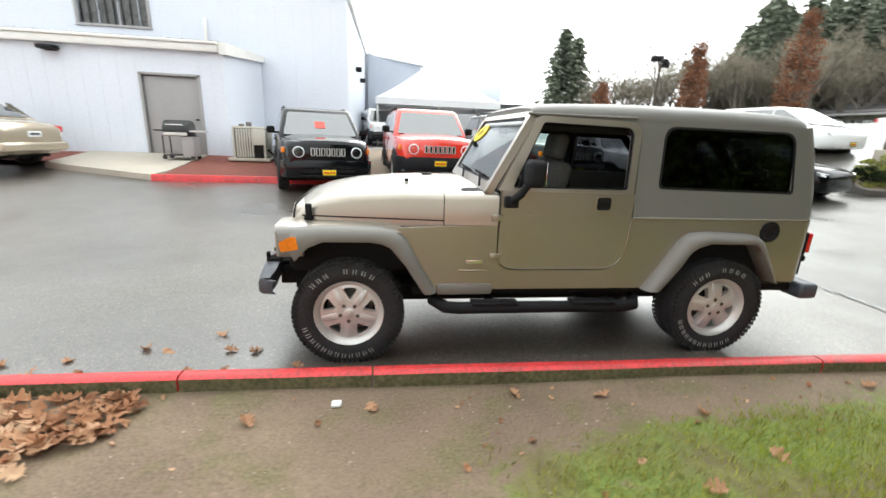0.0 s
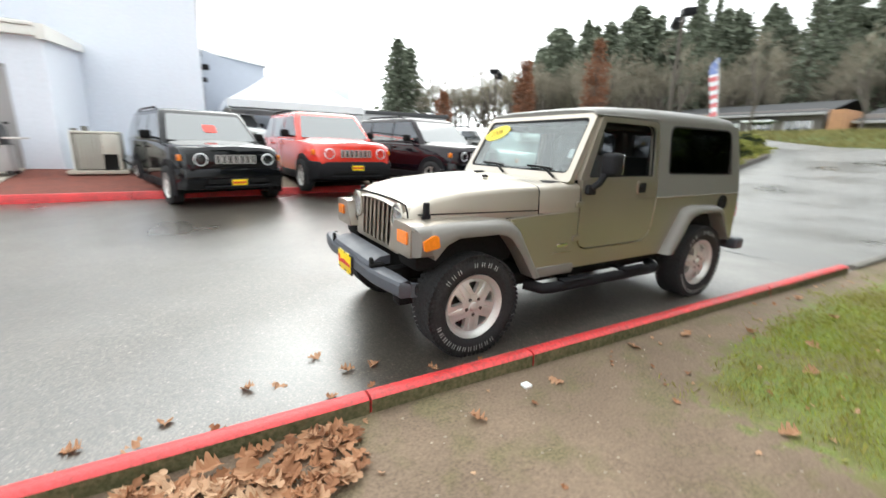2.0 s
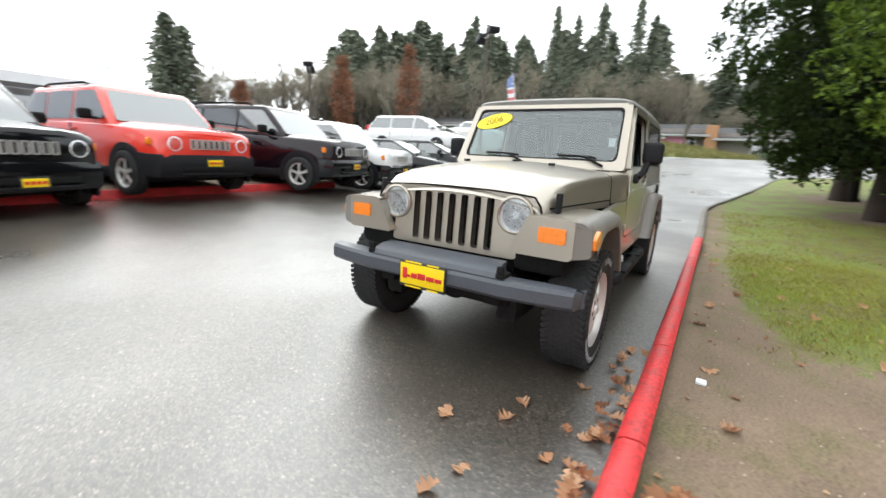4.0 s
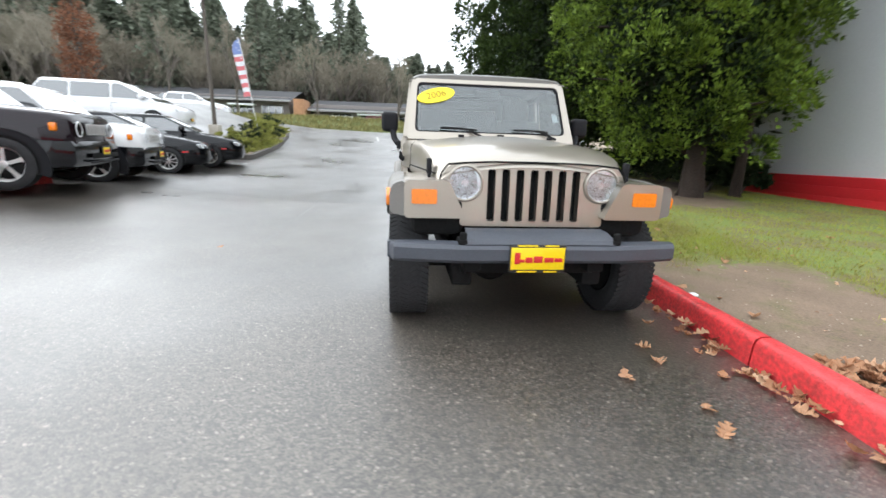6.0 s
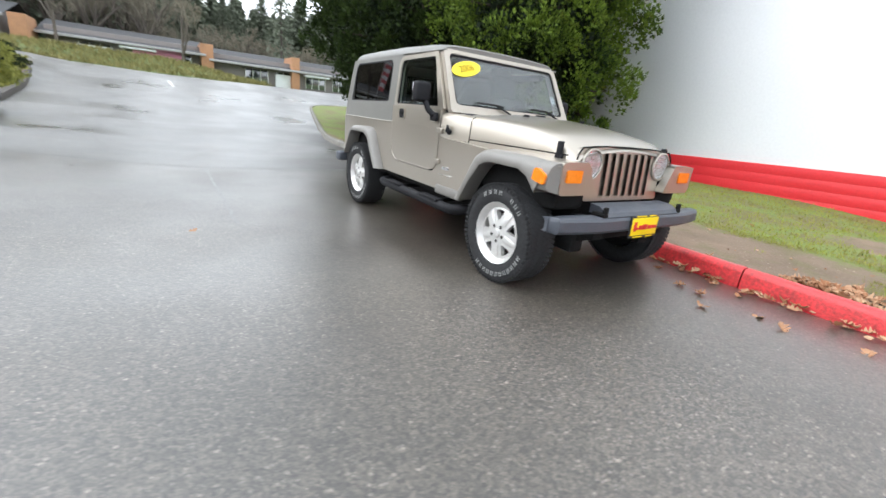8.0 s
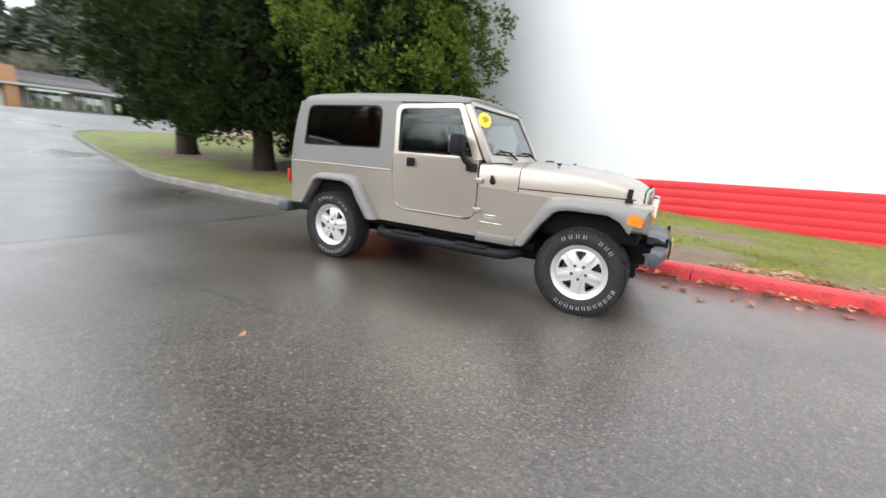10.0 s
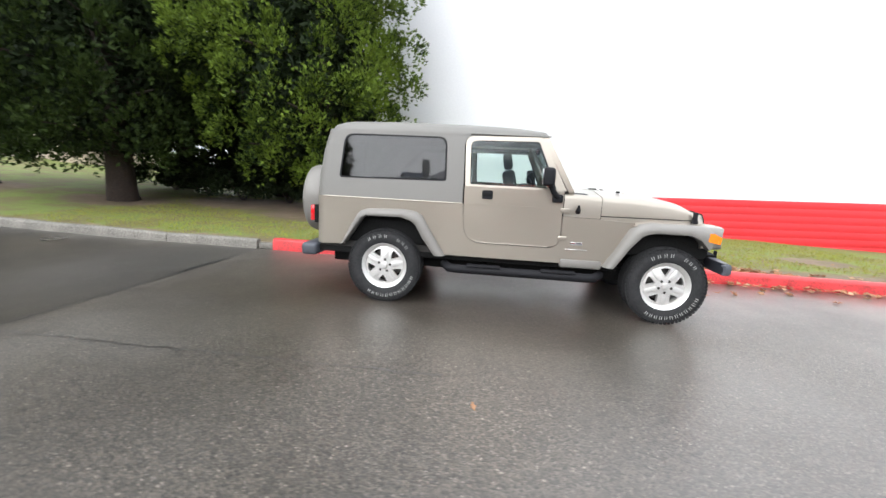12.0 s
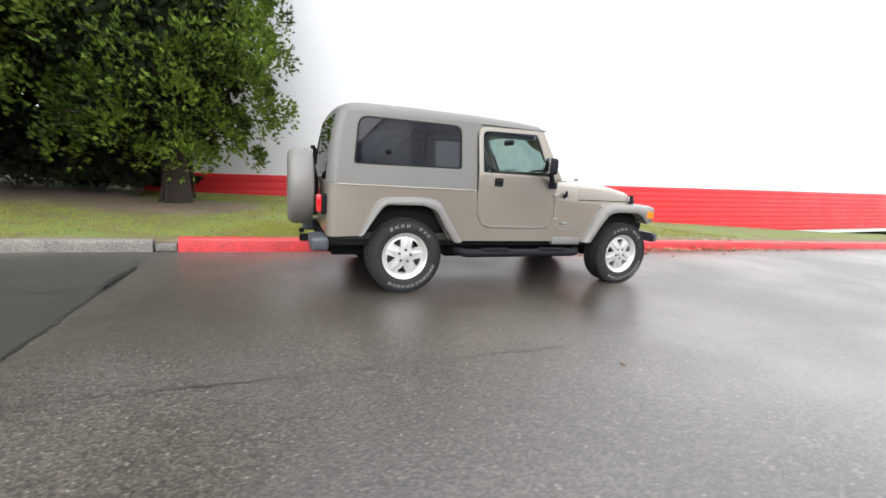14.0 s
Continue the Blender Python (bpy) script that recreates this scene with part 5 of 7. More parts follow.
    for s in (-1, 1):
        tube("roll_bar", [(0.68, s * 0.60, 0.6), (0.68, s * 0.60, 1.50), (0.70, s * 0.52, 1.60), (0.70, 0, 1.61)], 0.038, PLASTIC, cab, 10)
        tube("roll_bar", [(0.68, s * 0.58, 1.56), (1.2, s * 0.58, 1.55), (1.75, s * 0.58, 0.95)], 0.034, PLASTIC, cab, 10)
        tube("roll_bar", [(0.68, s * 0.58, 1.57), (-0.10, s * 0.58, 1.575)], 0.030, PLASTIC, cab, 10)
    box("cabin_floor", (-0.6, -0.70, 0.50), (2.0, 0.70, 0.56), SEAT, cab, 0.0)
    for x in (-WB, WB):
        for s in (-1, 1):
            tyre_with_rim(car, (x, s * 0.712, HUBZ), s, face=0.3 * x)
    return car
offroad_car()

# ---- parked cars: local frame with the nose to -x, origin under the nose ----
CAR_GLASS = material("dark_car_glass", (0.035, 0.042, 0.045), 0.05, vary=0.1, scale=0.8, rough_vary=0.02, spec=0.9, coat=1.0)
CAR_GLASS.node_tree.nodes["Principled BSDF"].inputs["Coat IOR"].default_value = 2.1


def car_paint(name, colour, metal=0.2, coat=0.5):
    return material(name, colour, 0.16, metal, vary=0.04, scale=1.5, fine=300, coat=max(coat, 0.8), rough_vary=0.04)


def small_wheel(parent, at, out, r, style):
    w = empty("wheel", at)
    w.parent = parent
    h, rr = 0.105, r * 0.66
    bm = bmesh.new()
    lathe_bm(bm, [(out * o, q) for o, q in ((-h, rr), (-h, r - 0.03), (-h * 0.8, r), (h * 0.8, r), (h, r - 0.03), (h * 1.02, rr + 0.03), (h * 0.9, rr))], 40, caps=False)
    smooth_shade(part("tyre", bm, RUBBER, w))
    bm = bmesh.new()
    lathe_bm(bm, [(out * o, q) for o, q in ((-h, rr - 0.02), (h * 0.4, rr - 0.03), (h * 0.85, rr - 0.004), (h * 0.92, rr + 0.004), (h * 0.8, rr + 0.006))], 40, caps=False)
    rim = smooth_shade(part("rim", bm, ALLOY, w, "silver rim"))
    bm = bmesh.new()
    lathe_bm(bm, [(-out * 0.02, 0.0), (-out * 0.02, rr - 0.01), (out * 0.0, rr - 0.01), (out * 0.0, 0.0)], 30)
    part("wheel_back", bm, BLACK, w)
    n = {"five": 5, "hubcap": 10}[style]
    for k in range(n):
        a = 2 * math.pi * k / n + 0.3
        wd = (0.055, 0.075) if n == 5 else (0.028, 0.045)
        rows = []
        for q, d, o in ((0.03, wd[0], 0.75), (rr * 0.6, wd[0], 0.72), (rr - 0.005, wd[1], 0.66)):
            y1 = out * h * o
            rows.append([Matrix.Rotation(-a, 4, "Y") @ Vector(p) for p in ((q, y1 - out * 0.03, -d / 2), (q, y1, -d / 2 + 0.006), (q, y1, d / 2 - 0.006), (q, y1 - out * 0.03, d / 2))])
        loft("spoke", rows, ALLOY, rim, closed=True, caps=True)
    bm = bmesh.new()
    lathe_bm(bm, [(out * h * 0.3, 0.05), (out * h * 0.82, 0.05), (out * h * 0.88, 0.035), (out * h * 0.88, 0.0)], 20)
    smooth_shade(part("hub_cap", bm, ALLOY, rim))
    return w


def ring_xy(x0, x1, hw, z, r, n=5):
    pts = rounded([(x0, -hw), (x1, -hw), (x1, hw), (x0, hw)], r, n)
    return [(x, y, z) for x, y in pts]


def road_car(name, tags, c):
    """A road car from its measures: body shell, cabin, glass, wheels, lamps."""
    car = empty(name, (0, 0, 0), **tags)
    P, hw, L = c["paint"], c["hw"], c["L"]
    # shell through cross-sections
    rows = []
    for x, w, lo, sh, tp in c["stations"]:
        y = hw * w
        half = [(y * 0.86, lo), (y * 0.96, lo + 0.05), (y, lo + 0.22 * (sh - lo) + 0.04), (y * 1.0, lo + 0.6 * (sh - lo)), (y * 0.985, sh - 0.03), (y * 0.95, sh + 0.01), (y * 0.84, sh + 0.6 * (tp - sh)), (y * 0.55, tp), (0, tp + 0.012)]
        rows.append([(x, -a, b) for a, b in half] + [(x, a, b) for a, b in reversed(half[:-1])])
    loft("body", rows, P, car, closed=True, caps=True, angle=40)
    # cabin
    xa, xat, xct, xc = c["cabin"]
    zb, zr = c["belt"], c["roof"]
    hb, hr = hw * c.get("hb", 0.955), hw * c.get("hr", 0.80)
    rings = [ring_xy(xa, xc, hb, zb - 0.06, 0.10), ring_xy(xa + (xat - xa) * 0.06, xc + (xct - xc) * 0.06, hb, zb, 0.10)]
    for k in (0.35, 0.7, 1.0):
        rings.append(ring_xy(xa + (xat - xa) * k, xc + (xct - xc) * k, hb + (hr - hb) * k, zb + (zr - 0.05 - zb) * k, 0.10))
    rings.append(ring_xy(xat + 0.06, xct - 0.05, hr - 0.035, zr - 0.012, 0.12))
    rings.append(ring_xy(xat + 0.25, xct - 0.2, hr - 0.2, zr + 0.012, 0.15))
    loft("cabin_shell", rings, c.get("roof_paint", P), car, closed=True, caps=True, angle=35)
    span = zr - 0.05 - zb
    yz = lambda v: hb + (hr - hb) * (v - zb) / span
    fx = lambda v: xa + (xat - xa) * (v - zb) / span
    bx = lambda v: xc + (xct - xc) * (v - zb) / span
    z0, z1 = zb + 0.03, zr - 0.10
    ww = lambda u, v, d: (fx(v) - 0.008 + d, u * yz(v), v)
    plate("windscreen", rounded([(-0.90, z0 - 0.02), (0.90, z0 - 0.02), (0.86, z1 + 0.01), (-0.86, z1 + 0.01)], 0.05, 4), ww, 0.03, CAR_GLASS, car, "glossy windscreen")
    plate("rear_window", rounded([(-0.86, z0 + 0.05), (0.86, z0 + 0.05), (0.82, z1), (-0.82, z1)], 0.05, 4), lambda u, v, d: (bx(v) + 0.008 - d, u * yz(v), v), 0.03, CAR_GLASS, car)
    for s in (-1, 1):
        sf = lambda u, v, d: (u, s * (yz(v) + 0.008 - d), v)
        cuts = c["panes"]
        for a, b in zip(cuts, cuts[1:]):
            lo_a, lo_b = max(a + 0.03, fx(z0) + 0.10), min(b - 0.03, bx(z0) - 0.10)
            hi_a, hi_b = max(a + 0.03, fx(z1) + 0.10), min(b - 0.03, bx(z1) - 0.08)
            if hi_b - hi_a < 0.05:
                hi_b = hi_a + 0.06
            if lo_b - lo_a > 0.08:
                plate("side_window", rounded([(lo_a, z0), (lo_b, z0), (hi_b, z1), (hi_a, z1)], 0.04, 3), sf, 0.03, CAR_GLASS, car)
        # arches, wheels
        r = c["tyre"]
        for xw in c["axles"]:
            ro, ri = r + c.get("arch", 0.11), r + 0.035
            out = [(xw + ro * 1.02 * math.cos(a), r + ro * 0.98 * math.sin(a)) for a in [math.pi * (-0.12 + 1.24 * k / 24) for k in range(25)]]
            inn = [(xw + ri * math.cos(a), r + ri * math.sin(a)) for a in [math.pi * (-0.12 + 1.24 * k / 24) for k in range(25)]]
            plate("wheel_well", inn, lambda u, v, d: (u, s * (hw + 0.004 - d), v), 0.12, BLACK, car)
            if c.get("clad"):
                plate("arch_cladding", out + inn[::-1], lambda u, v, d: (u, s * (hw + 0.014 - d), v), 0.05, PLASTIC, car)
            small_wheel(car, (xw, s * (hw - 0.055), r), s, r, c.get("rim", "five"))
        if c.get("clad"):
            x0, x1 = c["axles"]
            box("sill_cladding", (x0 + r + 0.05, s * (hw - 0.05), c["sill"] - 0.02), (x1 - r - 0.05, s * (hw + 0.012), c["sill"] + 0.13), PLASTIC, car, 0.02)
            tube("roof_rail", [(xat + 0.35, s * (hr - 0.05), zr - 0.01), (xat + 0.5, s * (hr - 0.05), zr + 0.035), (xct - 0.5, s * (hr - 0.05), zr + 0.035), (xct - 0.3, s * (hr - 0.05), zr - 0.01)], 0.018, BLACK, car, 8)
        m = empty("door_mirror")
        m.parent = car
        xm = c["cabin"][0] + 0.42
        box("housing", (xm - 0.09, s * (hw + 0.03), zb + 0.02), (xm + 0.06, s * (hw + 0.20), zb + 0.17), c.get("mirror", BLACK), m, 0.04, segs=3)
        box("foot", (xm - 0.04, s * (hw - 0.10), zb + 0.02), (xm + 0.03, s * (hw + 0.06), zb + 0.06), BLACK, m, 0.01)
        for xd in c["panes"][1:-1]:
            box("door_gap", (xd - 0.004, s * (hw * 0.99), c["sill"] + 0.14), (xd + 0.004, s * (hw + 0.003), zb - 0.03), BLACK, car, 0)
            box("door_handle", (xd - 0.22, s * (hw - 0.005), zb - 0.14), (xd - 0.06, s * (hw + 0.03), zb - 0.11), c.get("handle", P), car, 0.008)
    box("underbody", (0.5, -hw + 0.12, 0.2), (L - 0.4, hw - 0.12, 0.45), BLACK, car, 0.02)
    return car


def dealer_plate(car, x, z, tilt=0):
    p = empty("dealer_plate")
    p.parent = car
    box("surround", (x - 0.012, -0.145, z - 0.072), (x, 0.145, z + 0.072), INK, p, 0.004)
    box("panel", (x - 0.018, -0.125, z - 0.05), (x - 0.008, 0.125, z + 0.05), YELLOW, p, 0.004, "yellow dealer plate")
    for k in range(4):
        box("lettering_bar", (x - 0.021, -0.11 + 0.058 * k, z - 0.018), (x - 0.016, -0.065 + 0.058 * k, z + 0.018), RED_INK, p, 0)


def boxy_suv(label, paint, plate_z=0.50, tag=None, low_plate=False, cap=None):
    """A small boxy SUV with round lamps, seven slots and black cladding."""
    c = dict(paint=paint, hw=0.90, L=4.23, belt=1.10, roof=1.68, cabin=(1.08, 1.62, 3.85, 4.17), axles=(0.72, 3.29), tyre=0.335, sill=0.28, clad=True, arch=0.13,
             panes=(1.0, 2.28, 3.22, 4.3), hr=0.82, hb=0.96,
             stations=((0.0, 0.80, 0.36, 0.86, 0.95), (0.05, 0.86, 0.32, 0.93, 1.01), (0.22, 0.94, 0.28, 0.98, 1.04), (0.55, 0.99, 0.26, 1.01, 1.07), (1.05, 1.0, 0.26, 1.04, 1.12), (2.2, 1.0, 0.26, 1.08, 1.12), (3.6, 1.0, 0.27, 1.09, 1.13), (4.08, 0.97, 0.32, 1.08, 1.12), (4.2, 0.90, 0.38, 1.05, 1.10), (4.23, 0.86, 0.42, 1.0, 1.06)))
    car = road_car("compact_suv", dict(label=label, category="car", group="parked compact SUVs"), c)
    # nose
    face = empty("front_face")
    face.parent = car
    fo = rounded([(-0.70, 0.70), (0.70, 0.70), (0.72, 0.90), (-0.72, 0.90)], 0.08, 4)
    fx = lambda u, v, d: (-0.012 + d + 0.10 * u * u, u, v)
    plate("face_panel", fo, fx, 0.05, BLACK if tag is None else tag, face)
    for k in range(7):
        u = 0.098 * (k - 3)
        bez = rounded([(u - 0.038, 0.725), (u + 0.038, 0.725), (u + 0.038, 0.88), (u - 0.038, 0.88)], 0.02, 3)
        inn = [(u + (a - u) * 0.52, 0.8025 + (b - 0.8025) * 0.84) for a, b in bez]
        ring_plate("slot_trim", bez, inn, lambda a, b, d: (-0.03 + d + 0.10 * a * a, a, b), 0.03, ALLOY, face)
        plate("slot", inn, lambda a, b, d: (-0.018 + d + 0.10 * a * a, a, b), 0.02, BLACK, face)
    for y in (-0.56, 0.56):
        bm = bmesh.new()
        lathe_bm(bm, [(0.02, 0.0), (0.015, 0.05), (-0.01, 0.09), (-0.02, 0.095), (-0.01, 0.108), (0.03, 0.112)], 28, "x", caps=False)
        o = smooth_shade(part("headlamp", bm, LAMP_BOWL, face, "round headlamp"))
        o.location = (0.01, y, 0.80)
        bm = bmesh.new()
        lathe_bm(bm, [(-0.02, 0.093), (-0.035, 0.06), (-0.042, 0.0)], 28, "x", caps=False)
        o = smooth_shade(part("lens", bm, LENS, face))
        o.location = (0.01, y, 0.80)
        o.visible_shadow = False
        box("amber_marker", (0.14, y * 1.48 - 0.03, 0.77), (0.22, y * 1.48 + 0.04, 0.88), AMBER, face, 0.02)
        bm = bmesh.new()
        lathe_bm(bm, [(-0.005, 0.0), (-0.01, 0.05), (-0.015, 0.065), (0.03, 0.07)], 20, "x")
        o = smooth_shade(part("fog_lamp", bm, CHROME, face))
        o.location = (0.0, y * 1.08, 0.46)
    rows = []
    for y in (-0.90, -0.80, -0.5, 0, 0.5, 0.80, 0.90):
        x = 0.10 * (y / 0.9) ** 2 + (0.16 if abs(y) > 0.85 else 0)
        rows.append([(x - 0.03, y, 0.30), (x - 0.075, y, 0.36), (x - 0.085, y, 0.55), (x - 0.05, y, 0.64), (x + 0.2, y, 0.66), (x + 0.25, y, 0.26)])
    loft("front_bumper", rows, PLASTIC if tag is not None or cap else paint_black, car, "black lower bumper", closed=True, caps=True)
    box("bumper_trim", (-0.085, -0.55, 0.335), (-0.06, 0.55, 0.365), PLASTIC, car, 0.01)
    dealer_plate(car, -0.088, plate_z)
    box("grille_opening", (-0.088, -0.5, 0.40), (-0.08, 0.5, 0.47), BLACK, car, 0.01)
    box("rear_bumper", (4.10, -0.86, 0.34), (4.30, 0.86, 0.62), PLASTIC, car, 0.05)
    return car


def set_down(car, x, y, yaw, lift=0.0):
    """Puts a car with its nose at x, y; yaw turns its nose direction -x round z."""
    m = Matrix.Rotation(radians(yaw), 4, "Z")
    car.matrix_basis = Matrix.Translation((x, y, ground_z(x, y) + lift)) @ m
    return car


YAW = 105.0   # nose to -y, turned a little to +x
paint_black = car_paint("black_car_paint", (0.004, 0.0045, 0.006), 0.0, 0.3)
paint_plum = car_paint("dark_plum_car_paint", (0.010, 0.005, 0.008), 0.0, 0.3)
for dark_paint in (paint_black, paint_plum):
    dark_paint.node_tree.nodes["Principled BSDF"].inputs["Specular IOR Level"].default_value = 0.1
    dark_paint.node_tree.nodes["Principled BSDF"].inputs["Coat Weight"].default_value = 0.55
    dark_paint.node_tree.nodes["Principled BSDF"].inputs["Coat Roughness"].default_value = 0.04
paint_red = car_paint("orange_red_car_paint", (0.72, 0.045, 0.028), 0.0)
paint_white = car_paint("white_car_paint", (0.80, 0.80, 0.80), 0.0)
paint_beige = car_paint("beige_car_paint", (0.50, 0.43, 0.33), 0.35)
paint_grey = car_paint("blue_grey_car_paint", (0.10, 0.12, 0.15), 0.4)
s1 = boxy_suv("black boxy compact SUV with a red windscreen tag on the kerb", paint_black, 0.41)
set_down(s1, -2.22, 5.36, YAW, 0.02)
plate("windscreen_tag", rounded([(-0.12, 1.26), (0.1, 1.26), (0.1, 1.40), (-0.12, 1.40)], 0.03, 3), lambda u, v, d: (1.08 + 0.54 * (v - 1.10) / 0.53 - 0.02 + d, u, v), 0.004, material("red_tag", (0.75, 0.08, 0.06), 0.5), s1, "red paper tag")
s2 = boxy_suv("bright orange-red boxy compact SUV with a yellow dealer plate", paint_red, 0.52, tag=INK)
set_down(s2, 0.05, 5.62, 95, 0.12)
s3 = boxy_suv("dark plum boxy compact SUV with silver five-spoke wheels", paint_plum, 0.50)
set_down(s3, 3.0, 5.36, YAW, 0.12)
s4 = boxy_suv("white boxy compact SUV with black cladding", paint_white, 0.50)
set_down(s4, 5.25, 5.75, YAW, 0.02)


def sedan(label, paint, rear=False, name="sedan", rim="hubcap"):
    c = dict(paint=paint, hw=0.87, L=4.55, belt=0.98, roof=1.45, cabin=(1.10, 1.95, 3.25, 4.05), axles=(0.88, 3.55), tyre=0.32, sill=0.22, panes=(1.0, 2.45, 3.45, 4.2), hr=0.72, hb=0.94, arch=0.07, rim=rim, mirror=paint,
             stations=((0.0, 0.62, 0.34, 0.60, 0.66), (0.05, 0.74, 0.26, 0.66, 0.72), (0.2, 0.88, 0.22, 0.74, 0.80), (0.5, 0.96, 0.20, 0.82, 0.87), (1.1, 1.0, 0.20, 0.92, 0.98), (2.2, 1.0, 0.20, 0.96, 1.0), (3.4, 1.0, 0.21, 0.97, 1.01), (4.1, 0.97, 0.26, 0.95, 1.0), (4.42, 0.90, 0.30, 0.90, 0.95), (4.53, 0.80, 0.36, 0.82, 0.86), (4.55, 0.74, 0.42, 0.76, 0.8)))
    car = road_car(name, dict(label=label, category="car"), c)
    face = empty("front_face")
    face.parent = car
    nx = lambda u, v, d: (-0.02 + d + 0.22 * u * u + 0.10 * max(0, v - 0.5), u, v)
    plate("grille", rounded([(-0.42, 0.56), (0.42, 0.56), (0.46, 0.66), (-0.46, 0.66)], 0.03, 3), nx, 0.04, BLACK, face)
    plate("lower_grille", rounded([(-0.5, 0.32), (0.5, 0.32), (0.45, 0.46), (-0.45, 0.46)], 0.04, 3), lambda u, v, d: (-0.015 + d + 0.22 * u * u, u, v), 0.04, BLACK, face)
    for s in (-1, 1):
        lm = rounded([(0.48, 0.60), (0.76, 0.64), (0.80, 0.74), (0.56, 0.69)], 0.03, 3)
        plate("headlamp", lm, lambda u, v, d: (0.02 + d + 0.95 * (u - 0.48) ** 2 + 0.3 * (v - 0.6), s * u, v), 0.08, REFLECTOR, face, "glossy headlamp")
        box("tail_lamp", (4.30, s * 0.60, 0.74), (4.50, s * 0.80, 0.90), RED_LENS, car, 0.04)
        box("side_marker", (0.42, s * 0.845, 0.52), (0.56, s * 0.872, 0.56), RED_LENS, car, 0.01)
    box("bumper_lip", (4.36, -0.78, 0.36), (4.60, 0.78, 0.56), paint, car, 0.06, segs=3)
    pl = box("number_plate", (4.545, -0.16, 0.66), (4.56, 0.16, 0.78), PAPER, car, 0.005, "white plate with a plain bar")
    box("plate_bar", (4.558, -0.11, 0.70), (4.564, 0.11, 0.745), paint_grey, pl, 0)
    box("exhaust", (4.40, -0.55, 0.24), (4.56, -0.47, 0.31), BLACK, car, 0.02)
    return car


c1 = sedan("black four-door sedan with silver ten-spoke hubcaps", paint_black)
set_down(c1, 8.35, 5.95, YAW, 0.0)
c2 = sedan("black sedan parked at the end beside the planting bed", paint_black)
set_down(c2, 10.25, 5.75, YAW, 0.0)
c3 = sedan("beige sedan seen from behind near the pale building", paint_beige)
set_down(c3, -13.0, 7.35, -6, 0.06)


def minivan(label, paint, name="minivan", rails=True):
    c = dict(paint=paint, hw=0.99, L=5.1, belt=1.08, roof=1.72, cabin=(0.85, 2.0, 4.55, 5.0), axles=(0.98, 4.05), tyre=0.35, sill=0.24, panes=(0.9, 2.3, 3.6, 5.1), hr=0.76, hb=0.95, arch=0.07, mirror=paint,
             stations=((0.0, 0.60, 0.40, 0.70, 0.76), (0.06, 0.74, 0.30, 0.78, 0.84), (0.3, 0.90, 0.26, 0.88, 0.94), (0.8, 0.98, 0.24, 0.98, 1.05), (1.4, 1.0, 0.24, 1.04, 1.10), (3.0, 1.0, 0.24, 1.08, 1.12), (4.6, 0.98, 0.27, 1.08, 1.12), (4.98, 0.92, 0.34, 1.04, 1.1), (5.1, 0.85, 0.42, 0.98, 1.04)))
    car = road_car(name, dict(label=label, category="van"), c)
    for s in (-1, 1):
        plate("headlamp", rounded([(0.50, 0.66), (0.84, 0.72), (0.88, 0.82), (0.58, 0.76)], 0.03, 3), lambda u, v, d: (0.02 + d + 0.9 * (u - 0.5) ** 2 + 0.3 * (v - 0.66), s * u, v), 0.08, REFLECTOR, car)
        box("tail_lamp", (4.9, s * 0.72, 0.95), (5.08, s * 0.92, 1.25), RED_LENS, car, 0.04)
    plate("lower_grille", rounded([(-0.6, 0.34), (0.6, 0.34), (0.55, 0.55), (-0.55, 0.55)], 0.05, 3), lambda u, v, d: (-0.02 + d + 0.2 * u * u, u, v), 0.04, BLACK, car)
    dealer_plate(car, -0.03, 0.45)
    return car


van = minivan("silver-white minivan parked on the raised lot behind", paint_white)
set_down(van, 14.4, 9.15, 97, 0.0)

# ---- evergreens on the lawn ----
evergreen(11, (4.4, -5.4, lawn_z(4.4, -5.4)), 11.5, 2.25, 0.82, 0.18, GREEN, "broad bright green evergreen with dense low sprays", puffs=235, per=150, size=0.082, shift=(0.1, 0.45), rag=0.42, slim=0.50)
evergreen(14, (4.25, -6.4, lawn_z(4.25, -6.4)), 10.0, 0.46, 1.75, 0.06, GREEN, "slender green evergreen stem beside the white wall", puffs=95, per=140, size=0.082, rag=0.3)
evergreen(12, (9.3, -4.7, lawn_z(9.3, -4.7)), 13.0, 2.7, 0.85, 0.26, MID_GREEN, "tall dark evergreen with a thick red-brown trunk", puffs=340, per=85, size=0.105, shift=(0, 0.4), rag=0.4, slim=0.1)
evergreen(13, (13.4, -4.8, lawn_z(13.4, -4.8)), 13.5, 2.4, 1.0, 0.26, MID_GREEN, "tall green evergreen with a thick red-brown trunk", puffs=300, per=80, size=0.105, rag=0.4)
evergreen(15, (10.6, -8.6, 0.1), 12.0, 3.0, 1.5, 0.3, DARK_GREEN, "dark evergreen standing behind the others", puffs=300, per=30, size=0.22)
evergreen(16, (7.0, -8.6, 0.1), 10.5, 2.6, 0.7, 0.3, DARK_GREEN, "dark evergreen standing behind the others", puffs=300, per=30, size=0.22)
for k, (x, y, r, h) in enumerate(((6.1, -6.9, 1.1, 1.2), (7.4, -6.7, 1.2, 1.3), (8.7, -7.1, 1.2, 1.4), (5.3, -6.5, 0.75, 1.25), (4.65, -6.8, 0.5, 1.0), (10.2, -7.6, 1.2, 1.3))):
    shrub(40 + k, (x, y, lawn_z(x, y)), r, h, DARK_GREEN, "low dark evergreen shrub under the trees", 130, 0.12)

